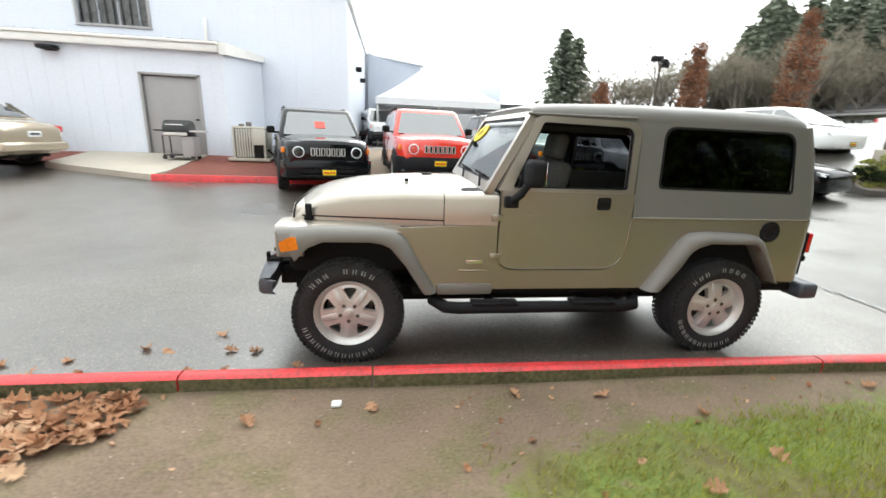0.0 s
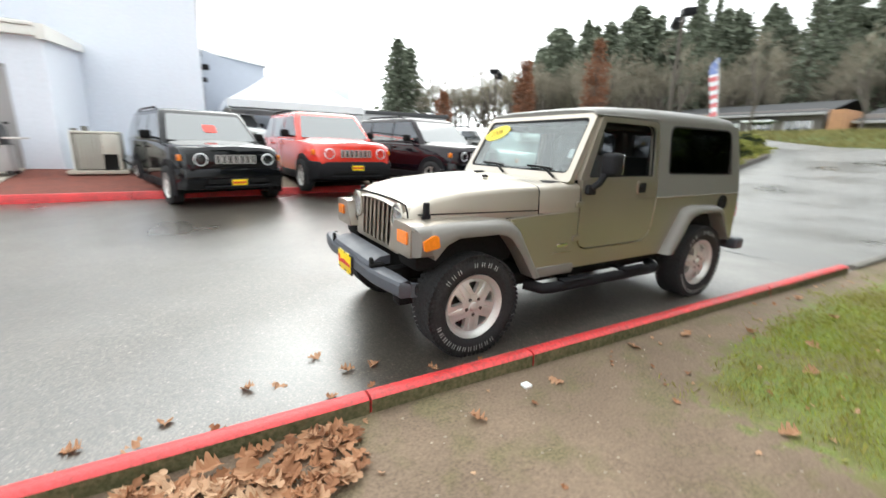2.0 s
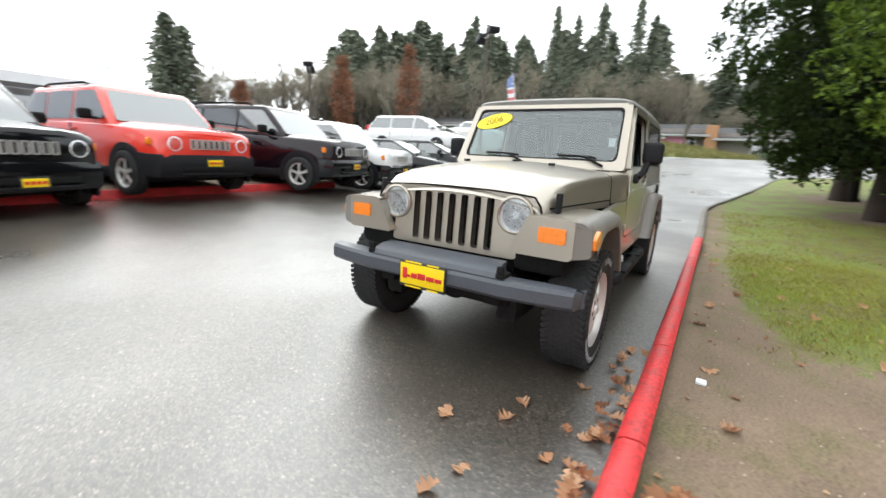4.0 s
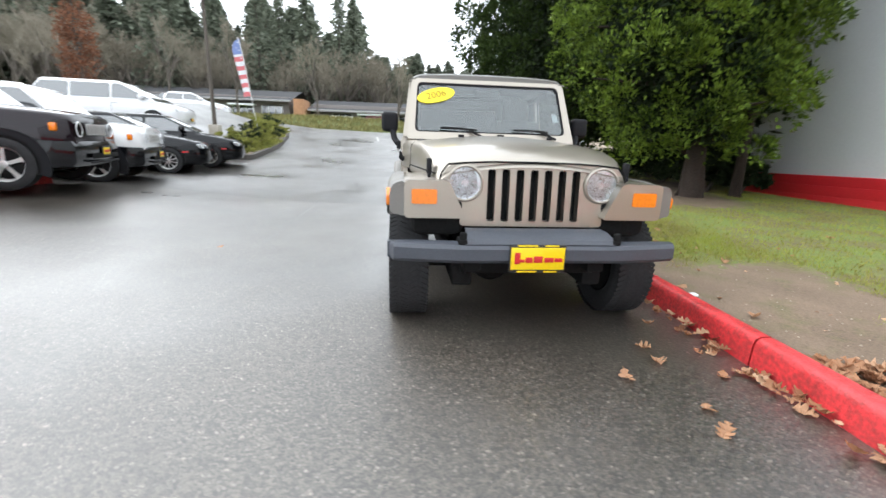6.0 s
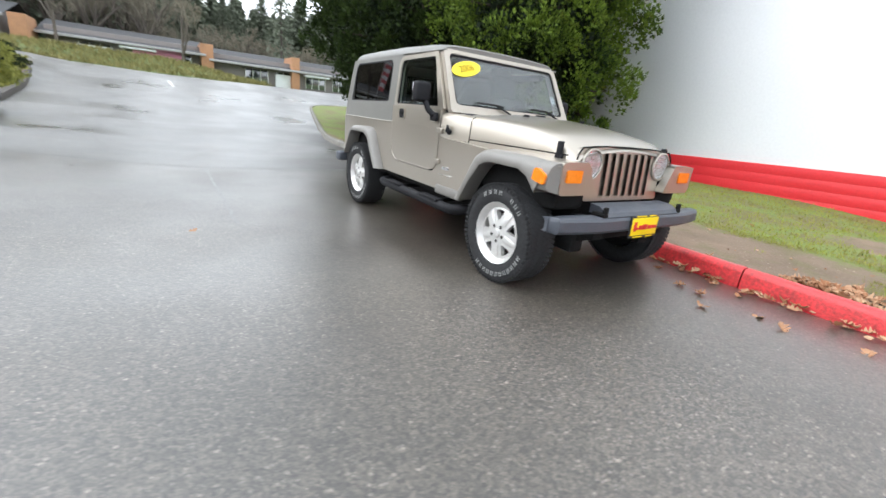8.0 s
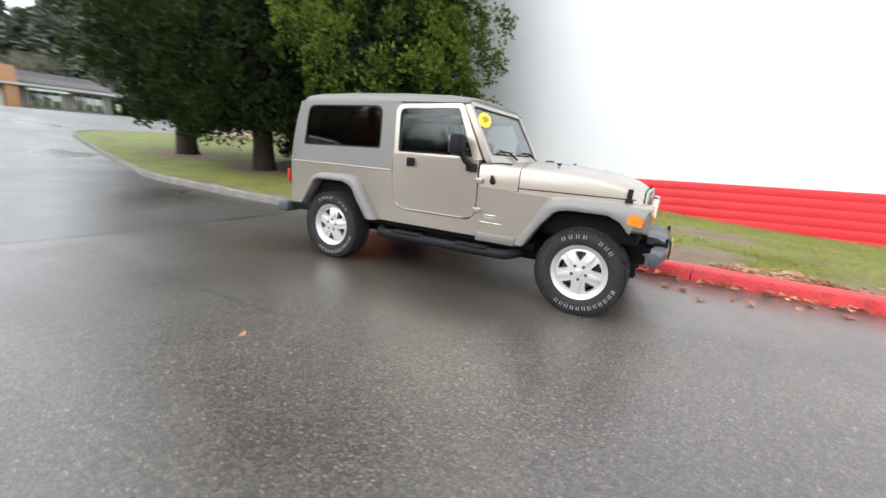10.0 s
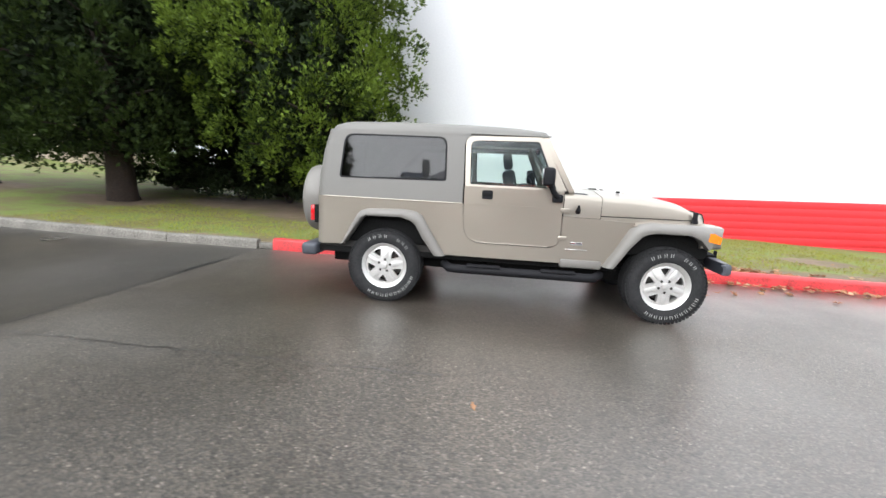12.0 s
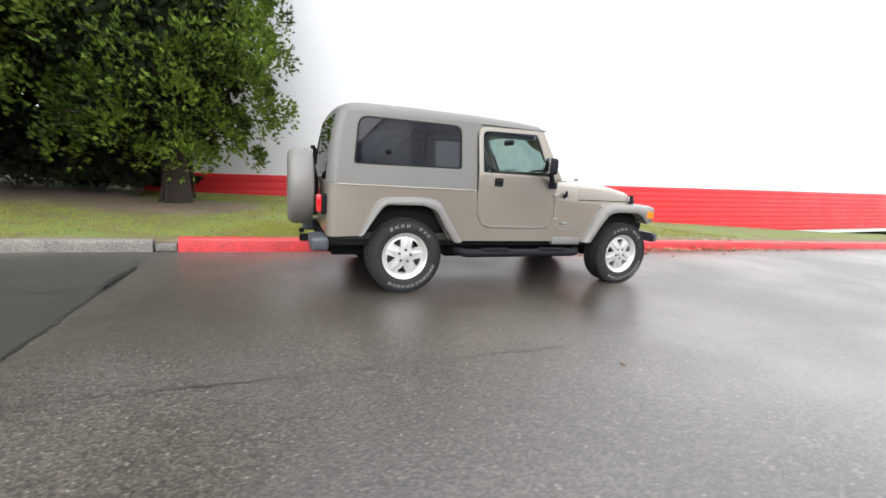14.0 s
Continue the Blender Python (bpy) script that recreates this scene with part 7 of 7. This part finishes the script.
def condenser():
    c = empty("air_conditioner", (0, 0, 0), label="beige outdoor air conditioner with louvred sides on a pad", category="air conditioner")
    beige = material("beige_sheet_metal", (0.52, 0.51, 0.45), 0.5, vary=0.06)
    z = ground_z(-4.6, 8.7) + 0.12
    x0, x1, y0, y1 = -5.02, -4.15, 8.35, 9.1
    box("pad", (x0 - 0.12, y0 - 0.12, z - 0.02), (x1 + 0.12, y1 + 0.12, z + 0.06), CONCRETE, c, 0.015)
    box("core", (x0 + 0.03, y0 + 0.03, z + 0.06), (x1 - 0.03, y1 - 0.03, z + 0.86), BLACK, c, 0)
    box("top", (x0, y0, z + 0.86), (x1, y1, z + 0.92), beige, c, 0.02)
    for x, y in ((x0, y0), (x1 - 0.05, y0), (x0, y1 - 0.05), (x1 - 0.05, y1 - 0.05)):
        box("corner_post", (x, y, z + 0.06), (x + 0.05, y + 0.05, z + 0.86), beige, c, 0.005)
    for k in range(7):
        x = x0 + 0.09 + k * 0.068
        box("louvre", (x, y0 - 0.005, z + 0.08), (x + 0.045, y0 + 0.03, z + 0.85), beige, c, 0.01)
    box("service_panel", (x0 + 0.55, y0 - 0.003, z + 0.42), (x1 - 0.05, y0 + 0.03, z + 0.86), beige, c, 0.005)
    for k in range(8):
        y = y0 + 0.08 + k * 0.08
        box("louvre", (x1 - 0.03, y, z + 0.08), (x1 + 0.005, y + 0.05, z + 0.85), beige, c, 0.01)
    tube("line_set", [(x1 + 0.02, y0 + 0.1, z + 0.3), (x1 + 0.12, y0 + 0.15, z + 0.2), (x1 + 0.2, y0 + 0.4, z + 0.08), (x1 + 0.1, y1, z + 0.1)], 0.025, BLACK, c, 8)
    shrink(c, (x0, y1, z), 0.93)
    return c
condenser()

s5 = boxy_suv("white SUV parked farther back beside the tent", paint_white, 0.5)
set_down(s5, -0.9, 16.2, 100, 0.0)

# ---- end of the lot: planting bed, banner, poles, verge, far row of shops ----
bed = empty("planting_bed", (0, 0, 0), label="raised planting bed with dark kerb and mixed shrubs", category="planting bed", kind="structure")
bedk = material("dark_damp_kerb", (0.09, 0.08, 0.07), 0.8, vary=0.3, bump=0.4)
edge = rounded([(11.9, 6.15), (17.0, 6.5), (21.8, 7.1), (23.4, 8.6), (21.5, 9.2), (16.5, 8.0), (12.2, 7.9)], [0.7, 1.0, 1.2, 0.7, 0.8, 0.5, 0.7], 6)
n = len(edge)
cx, cy = sum(p[0] for p in edge) / n, sum(p[1] for p in edge) / n
inner = [(cx + (x - cx) * 0.975, cy + (y - cy) * 0.87) for x, y in edge]
vo = [(x, y, ground_z(x, y) + h) for h in (-0.05, 0.17) for x, y in edge] + [(x, y, ground_z(x, y) + 0.17) for x, y in inner] + [(x, y, ground_z(x, y) + 0.10) for x, y in inner]
fo = []
for r in range(3):
    fo += [(r * n + i, r * n + (i + 1) % n, (r + 1) * n + (i + 1) % n, (r + 1) * n + i) for i in range(n)]
raw("kerb", vo, fo, bedk, bed)
raw("soil", [(x, y, ground_z(x, y) + 0.13) for x, y in inner], [tuple(range(n))], SOIL, bed)
spots = ((12.6, 7.0, 0.5, 0.5), (13.4, 7.3, 0.6, 0.7), (14.3, 7.0, 0.5, 0.6), (15.2, 7.4, 0.7, 0.9), (16.0, 7.1, 0.6, 0.7), (17.0, 7.4, 0.7, 1.0), (17.9, 7.3, 0.8, 0.8), (18.8, 7.7, 0.7, 0.8), (19.8, 7.8, 0.7, 0.7), (20.8, 8.1, 0.8, 0.7), (22.0, 8.3, 0.6, 0.6))
for k, (x, y, r, h) in enumerate(spots):
    shrub(70 + k, (x, y, ground_z(x, y) + 0.12), r, h, SHRUB_MIX if k % 3 else DARK_GREEN, "rounded yellow-green shrub in the planting bed" if k % 3 else "rounded dark green shrub in the planting bed", 45, 0.09)


rgc = np.random.default_rng(77)
cover = np.array([(x, y) for x, y in zip(rgc.uniform(12.3, 22.6, 900), rgc.uniform(6.5, 8.6, 900)) if abs(y - 6.75 - 0.13 * (x - 12)) < 0.75])
at = np.repeat(np.array([(x, y, ground_z(x, y) + 0.16) for x, y in cover]), 14, 0)
way = units(rgc.normal(size=at.shape) * np.array([1, 1, 0.4]) + np.array([0, 0, 0.9])) * rgc.uniform(0.04, 0.13, (len(at), 1))
tagged(blades("ground_cover", at + rgc.normal(0, 0.09, at.shape) * np.array([1, 1, 0]) + way * 0.6, way, units(np.cross(way, rgc.normal(size=at.shape))) * 0.018, SHRUB_MIX), "low yellow-green plants covering the bed", "plants", kind="stuff")


def banner():
    b = empty("feather_banner", (17.0, 7.4, ground_z(17.0, 7.4) + 0.1), label="tall feather banner with blue head and red stripes", category="banner")
    blue, red, white = material("banner_blue", (0.20, 0.26, 0.50), 0.7), material("banner_red", (0.62, 0.17, 0.18), 0.7), material("banner_white", (0.72, 0.72, 0.74), 0.7)
    tube("pole", [(0.12, 0.0, 0.0), (0.12, 0.0, 3.6), (0.05, 0.0, 4.1), (-0.15, 0.0, 4.38)], 0.02, ALLOY, b, 8)
    n = 26
    V, F, M = [], [], []
    for i in range(n + 1):
        z = 1.95 + (4.4 - 1.95) * i / n
        u = i / n
        w = 0.30 + 0.10 * u if u < 0.8 else 0.38 * math.sqrt(max(0.02, 1 - ((u - 0.8) / 0.2) ** 2))
        V += [(0.11, 0.0, z), (0.11, 0.0 + 0.5 * w, z + 0.03 * math.sin(9 * u)), (0.08 + 0.04 * math.sin(7 * u), w, z - 0.02)]
    for i in range(n):
        for j in (0, 1):
            F.append((3 * i + j, 3 * i + j + 1, 3 * i + j + 4, 3 * i + j + 3))
            M.append(0 if i > 18 else (1 if i % 4 < 2 else 2))
    ob = raw("cloth", V, F, [blue, red, white], b, "blue, red and white cloth", smooth_it=True)
    for p, k in zip(ob.data.polygons, M):
        p.material_index = k
    for k in range(7):
        box("star_patch", (0.10, 0.08 + 0.12 * (k % 3), 3.55 + 0.11 * k), (0.115, 0.14 + 0.12 * (k % 3), 3.60 + 0.11 * k), white, b, 0.01)
    b.rotation_euler = (-0.13, 0, 0)
    return b
banner()


def lamp_pole(x, y, top):
    p = empty("lot_lamp", (x, y, ground_z(x, y)), label="dark grey steel lot lamp with two box heads", category="street lamp", group="lot lamps")
    h = top - ground_z(x, y)
    tube("pole", [(0, 0, 0), (0, 0, h)], [0.085, 0.06], BARK_GREY, p, 10)
    for s in (-1, 1):
        tube("arm", [(0, 0, h - 0.15), (0.25 * s, 0.25 * s, h - 0.05)], 0.03, DOOR_GREY, p, 8)
        box("head", (-0.36, -0.24, -0.13), (0.36, 0.24, 0.13), PLASTIC, p, 0.04, m=Matrix.Translation((0.55 * s, 0.55 * s, h)) @ Matrix.Rotation(0.78, 4, "Z") @ Matrix.Rotation(0.15 * s, 4, "Y"))
    box("base", (-0.2, -0.2, 0), (0.2, 0.2, 0.5), CONCRETE, p, 0.03)
    return p
lamp_pole(14.85, 8.45, 6.7)
lamp_pole(13.0, 18.4, 5.6)
lamp_pole(30.0, 40.0, 9.6)

VX = 27.2


def bank(x, y):
    """Height of the grass bank: it runs out level towards the road."""
    rise = 0.12 + 0.95 * smooth(y, -5.0, 2.5)
    return ground_z(27, min(y, 6)) + rise * smooth(x, VX, 34.5) + 0.08 * (0.2 + 0.8 * smooth(y, -4, 2)) * noise.noise((x * 0.6, y * 0.6, 2))


verge = sheet("verge", axis_steps([((VX, 36), 12), ((36, 110), 14)]), axis_steps([((-70, -16), 12), ((-16, 30), 46), ((30, 120), 18)]), lambda x, y: bank(x, y) + 0.03 * max(0, x - 45) * 2.2, TURF)
tagged(verge, "rough grassy bank beyond the end of the lot", "grass bank", kind="structure")
rg = np.random.default_rng(31)
n = 14000
x, y = rg.uniform(VX + 0.1, 35.5, n), rg.uniform(-3.5, 26, n)
z = np.array([bank(a, b) for a, b in zip(x, y)])
way = units(np.stack([rg.normal(0, 0.5, n), rg.normal(0, 0.5, n), np.ones(n)], 1)) * (rg.uniform(0.08, 0.22, n))[:, None]
sidev = units(rg.normal(size=(n, 3)) * np.array([1, 1, 0])) * 0.035
tagged(blades("verge_grass", np.stack([x, y, z], 1) + way * 0.8, way, sidev, ROUGH_GRASS), "rough yellow-green bank grass", "grass", kind="stuff")

BRICK = material("tan_brick", (0.36, 0.19, 0.10), 0.85, vary=0.2, scale=3, fine=40, bump=0.4)


def shop_row():
    s = empty("shop_row", (0, 0, 0), label="long low row of shops with grey roof and brick piers", category="building")
    base = ground_z(27, 0) + 0.85
    for y0, y1, zr, x, drop in ((11.2, 34.0, 0.2, 38.0, 0.0), (-0.3, 9.2, 0.0, 39.0, 0.45), (-14.0, -1.3, 0.0, 39.0, 0.75)):
        z = base - drop
        box("wall", (x + 0.4, y0, z), (x + 9, y1, z + 2.3), material("shop_wall", (0.20, 0.18, 0.17), 0.8), s, 0.02)
        loft("roof", [[(x - 0.5, y, z + 1.75 + zr), (x + 4.5, y, z + 3.0 + zr), (x + 9.5, y, z + 1.75 + zr)] for y in (y0 - 0.4, y1 + 0.4)], ROOF_GREY, s)
        box("fascia", (x - 0.55, y0 - 0.4, z + 1.60 + zr), (x - 0.45, y1 + 0.4, z + 1.78 + zr), DOOR_GREY, s, 0.01)
        k = y0 + 0.6
        i = 0
        while k < y1 - 2.4:
            wd = box("shop_window", (x + 0.34, k, z + 0.35), (x + 0.42, k + 1.9, z + 1.45), CAR_GLASS, s, 0.01)
            for q in (0.0, 0.62, 1.25, 1.86):
                box("mullion", (x + 0.30, k + q, z + 0.35), (x + 0.35, k + q + 0.04, z + 1.45), TRIM_WHITE, wd, 0)
            if i % 3 == 1:
                box("awning", (x - 0.4, k - 0.2, z + 1.38), (x + 0.35, k + 2.1, z + 1.55), PAPER, s, 0.03)
            if i % 3 == 2:
                box("pale_front", (x + 0.15, k - 0.1, z + 0.1), (x + 0.33, k + 2.0, z + 1.3), PAPER, s, 0.01)
            k += 2.6
            i += 1
    z = base
    for y0, y1, x in ((9.7, 10.6, 37.4), (19.2, 20.0, 37.6), (-1.25, -0.35, 38.6), (-8.2, -7.5, 38.6)):
        box("brick_pier", (x, y0, z - 1.2), (x + 3, y1, z + 2.1), BRICK, s, 0.02)
    box("pink_front", (39.2, 1.0, z + 0.1), (39.3, 4.2, z + 1.35), material("pink_shop_front", (0.55, 0.22, 0.33), 0.6), s, 0.01)
    return s
shop_row()

def pale_house():
    h = empty("pale_house", (21.5, -14.5, ground_z(21.5, -14.5)), label="small beige house beyond the lawn and trees", category="house")
    beige = material("beige_house_paint", (0.50, 0.43, 0.33), 0.7, vary=0.1, scale=1.5, bump=0.1)
    box("wall", (-3.5, -2.5, -0.2), (3.5, 2.5, 2.4), beige, h, 0.02)
    loft("roof", [[(-3.9, y, 2.35 + z) for y, z in ((-2.9, 0.0), (0.0, 1.3), (2.9, 0.0), (0.0, 1.18))], [(3.9, y, 2.35 + z) for y, z in ((-2.9, 0.0), (0.0, 1.3), (2.9, 0.0), (0.0, 1.18))]], ROOF_GREY, h, closed=True, caps=True)
    for y in (-1.2, 1.0):
        w = box("window", (-3.53, y - 0.5, 0.9), (-3.48, y + 0.5, 1.9), CAR_GLASS, h, 0.01)
        box("window_sill", (-3.6, y - 0.58, 0.84), (-3.5, y + 0.58, 0.90), TRIM_WHITE, w, 0.01)
    return h
pale_house()

wc = sedan("white sedan parked beyond the planting bed", paint_white)
set_down(wc, 25.2, 11.6, 100, 0.0)

# ---- woods ----
def fir_tree(seed, h, r):
    rng = np.random.default_rng(seed)
    t = empty("fir_tree", (0, 0, -100), label="tall dark fir with ragged drooping branches", category="tree", group="firs beyond the lot")
    bm = bmesh.new()
    tube_bm(bm, [(0, 0, -1.0), (0.05, 0, h * 0.5), (0, 0, h)], [0.28, 0.18, 0.02], 7)
    part("trunk", bm, BARK_GREY, t)
    A, B, C = [], [], []
    n = 230
    for k in range(n):
        u = ((k + rng.uniform()) / n) ** 0.9
        z = h * (0.08 + 0.92 * u)
        reach = r * (1 - u) ** 0.72 * rng.uniform(0.5, 1.15) + 0.15
        a = k * 2.4 + rng.uniform(-0.4, 0.4)
        for j in range(12):
            v = rng.uniform(0.12, 1.0)
            p = np.array([math.cos(a) * reach * v, math.sin(a) * reach * v, z - 0.30 * reach * v * v])
            A.append(p + rng.normal(0, 0.13, 3))
            d = np.array([math.cos(a + rng.normal(0, 0.9)), math.sin(a + rng.normal(0, 0.9)), -0.4 + 0.3 * rng.normal()])
            B.append(d * rng.uniform(0.16, 0.34))
            C.append(np.cross(d, rng.normal(size=3)) * 0.085)
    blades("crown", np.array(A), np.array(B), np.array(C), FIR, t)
    return t


def bare_tree(seed, h):
    """A leafless tree: trunk and boughs, and a haze of fine twigs in an oval crown."""
    rng = random.Random(seed)
    t = empty("bare_tree", (0, 0, -100), label="leafless grey-brown tree with fine twigs", category="tree", group="bare trees beyond the lot")
    bm = bmesh.new()
    A, B, C = [], [], []
    def grow(p, d, ln, r, depth):
        q = p + d * ln
        if depth < 3:
            tube_bm(bm, [p, q], [r, r * 0.7], 5, cap=False)
        else:
            A.append((p + q) / 2), B.append((q - p) / 2), C.append(d.cross(Vector((rng.uniform(-1, 1), rng.uniform(-1, 1), rng.uniform(-1, 1)))).normalized() * (0.014 if depth > 4 else 0.025))
        if depth == 6:
            return
        for k in range(3 if depth < 5 else 5):
            e = (d + Vector((rng.uniform(-0.6, 0.6), rng.uniform(-0.6, 0.6), rng.uniform(-0.1, 0.6)))).normalized()
            grow(p + d * ln * rng.uniform(0.45, 1.0), e, ln * rng.uniform(0.55, 0.8), r * 0.6, depth + 1)
    grow(Vector((0, 0, -1)), Vector((0, 0, 1)), h * 0.34, 0.15, 0)
    part("trunk", bm, BARK_GREY, t)
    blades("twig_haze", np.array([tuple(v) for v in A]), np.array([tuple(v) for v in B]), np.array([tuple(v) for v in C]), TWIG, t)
    return t


def rust_tree(seed, x, y, top, w):
    rng = np.random.default_rng(seed)
    g = ground_z(x, y)
    t = empty("rust_tree", (x, y, g), label="narrow upright tree with dry rust-brown leaves", category="tree", group="rust-brown upright trees")
    h = top - g
    bm = bmesh.new()
    tube_bm(bm, [(0, 0, -0.1), (0, 0, h * 0.9)], [0.10, 0.02], 8)
    for k in range(24):
        a, z = k * 2.4, h * (0.15 + 0.03 * k)
        tube_bm(bm, [(0, 0, z), (w * 0.6 * math.cos(a), w * 0.6 * math.sin(a), z + 0.9)], [0.025, 0.008], 4, cap=False)
    part("trunk", bm, BARK_GREY, t)
    c = []
    for k in range(190):
        u = rng.uniform()
        rr = w * (0.55 + 0.45 * math.sin(math.pi * min(1, u * 0.9 + 0.15))) * math.sqrt(rng.uniform()) * (1.0 if u < 0.75 else 0.7)
        a = rng.uniform(0, 6.28)
        c.append((rr * math.cos(a), rr * math.sin(a), h * (0.12 + 0.86 * u)))
    p, q, r = sprays(rng, np.array(c), 0.24, 26, 0.13, 0.075, lift=0.3, flat=1.2)
    blades("crown", p, q, r, RUST, t)
    return t


for k, (x, y, top, w) in enumerate(((14.7, 27.5, 5.5, 0.7), (13.8, 16.7, 6.1, 0.58), (18.1, 15.4, 7.5, 0.72))):
    rust_tree(90 + k, x, y, top, w)
firs = [fir_tree(100 + k, h, r) for k, (h, r) in enumerate(((15, 3.3), (18, 3.4), (12, 3.4), (21, 3.6)))]
bares = [bare_tree(120 + k, h) for k, h in enumerate((11, 13, 9))]
rw = random.Random(44)
hill = lambda x, y: ground_z(27, min(y, 6)) + 1.0 + 0.066 * max(0, x - 45)


def plant(src, deg, d, top, wide=1.3):
    """One tree of the woods: its bearing, distance and the height of its top."""
    x, y = -3 + d * math.cos(radians(deg)), d * math.sin(radians(deg))
    g = hill(x, y) - 0.3
    top += 0.016 * d
    own = {0: 15, 1: 18, 2: 12, 3: 21}[firs.index(src)] if src in firs else (11, 13, 9)[bares.index(src)] * 1.05
    k = max(0.3, (top - g) / own)
    copy_thing(src, Matrix.Translation((x, y, g)) @ Matrix.Rotation(rw.uniform(0, 6.28), 4, "Z") @ Matrix.Diagonal((k * wide, k * wide, k, 1)))


# low dense firs behind the shops, tall woods to their side, thin bare trees further round
for k in range(95):
    plant(rw.choice(firs), -18 + 25 * k / 95 + rw.uniform(-0.3, 0.3), rw.uniform(60, 76), 1.2 + 64 * math.tan(radians(rw.uniform(7.4, 9.6))), 1.5)
for k in range(62):
    deg = 6 + 38 * k / 62
    if deg < 15 and k % 3:
        continue
    plant(rw.choice(firs), deg + rw.uniform(-0.5, 0.5), rw.uniform(62, 74), 1.2 + 66 * math.tan(radians(rw.uniform(10.5, 14.5) + 1.5 * (1 - smooth(deg, 12, 20)))))
for k in range(95):
    plant(rw.choice(bares), 3 + 45 * k / 95 + rw.uniform(-0.5, 0.5), rw.uniform(50, 60), 1.2 + 55 * math.tan(radians(rw.uniform(8.5, 13.0))))
for k in range(80):
    deg = 6 + 41 * k / 80
    plant(rw.choice(firs), deg + rw.uniform(-0.4, 0.4), rw.uniform(72, 92), 1.2 + 80 * math.tan(radians(rw.uniform(8.5, 12.0) + 2.5 * smooth(deg, 22, 30) * (1 - smooth(deg, 38, 46)))), 1.4)
for k in range(44):
    plant(rw.choice(firs), -40 + 24 * k / 44 + rw.uniform(-0.3, 0.3), rw.uniform(56, 70), 1.2 + 62 * math.tan(radians(rw.uniform(9.0, 13.5))), 1.4)
for k in range(24):
    plant(rw.choice(bares), -15 + 20 * k / 24, rw.uniform(52, 58), 1.2 + 55 * math.tan(radians(rw.uniform(6.0, 8.0))))
for k in range(34):
    plant(rw.choice(bares), 44 + 18 * k / 34 + rw.uniform(-0.4, 0.4), rw.uniform(48, 58), 1.2 + 53 * math.tan(radians(rw.uniform(8.0, 11.0) + 1.5 * smooth(44 + 18 * k / 34, 52, 46))))
for deg, d, el, k in ((64.4, 50, 12.4, 2), (62.9, 51, 11.4, 2), (65.2, 52, 8.6, 2), (46, 60, 10.5, 1), (43.5, 58, 12.5, 3), (40.5, 57, 14, 1), (28.2, 52, 16, 1), (26.6, 53, 15, 3), (18, 52, 17, 3), (15.5, 54, 16, 3), (12.5, 53, 17, 1), (8.5, 54, 17.5, 3), (6.8, 55, 15.5, 1), (-9.6, 50, 14.5, 3)):
    plant(firs[k], deg, d, 1.3 + d * math.tan(radians(el)), 1.3 if deg > 40 else 0.95)
for x, y, k, sc in ((24, 20, 0, 0.7), (28, 24, 2, 0.8), (31, 18, 1, 0.7), (35, 8, 0, 0.75), (36, 1, 2, 0.8), (36, 15, 1, 0.8), (21, 30, 0, 0.8), (27, 34, 1, 0.8), (33, 30, 0, 0.8)):
    copy_thing(bares[k], Matrix.Translation((x, y, ground_z(min(x, 27), y) + (1.0 if x > 30 else 0))) @ Matrix.Rotation(x, 4, "Z") @ Matrix.Scale(sc, 4))
for o in firs + bares:
    for c in list(o.children):
        bpy.data.objects.remove(c)
    bpy.data.objects.remove(o)
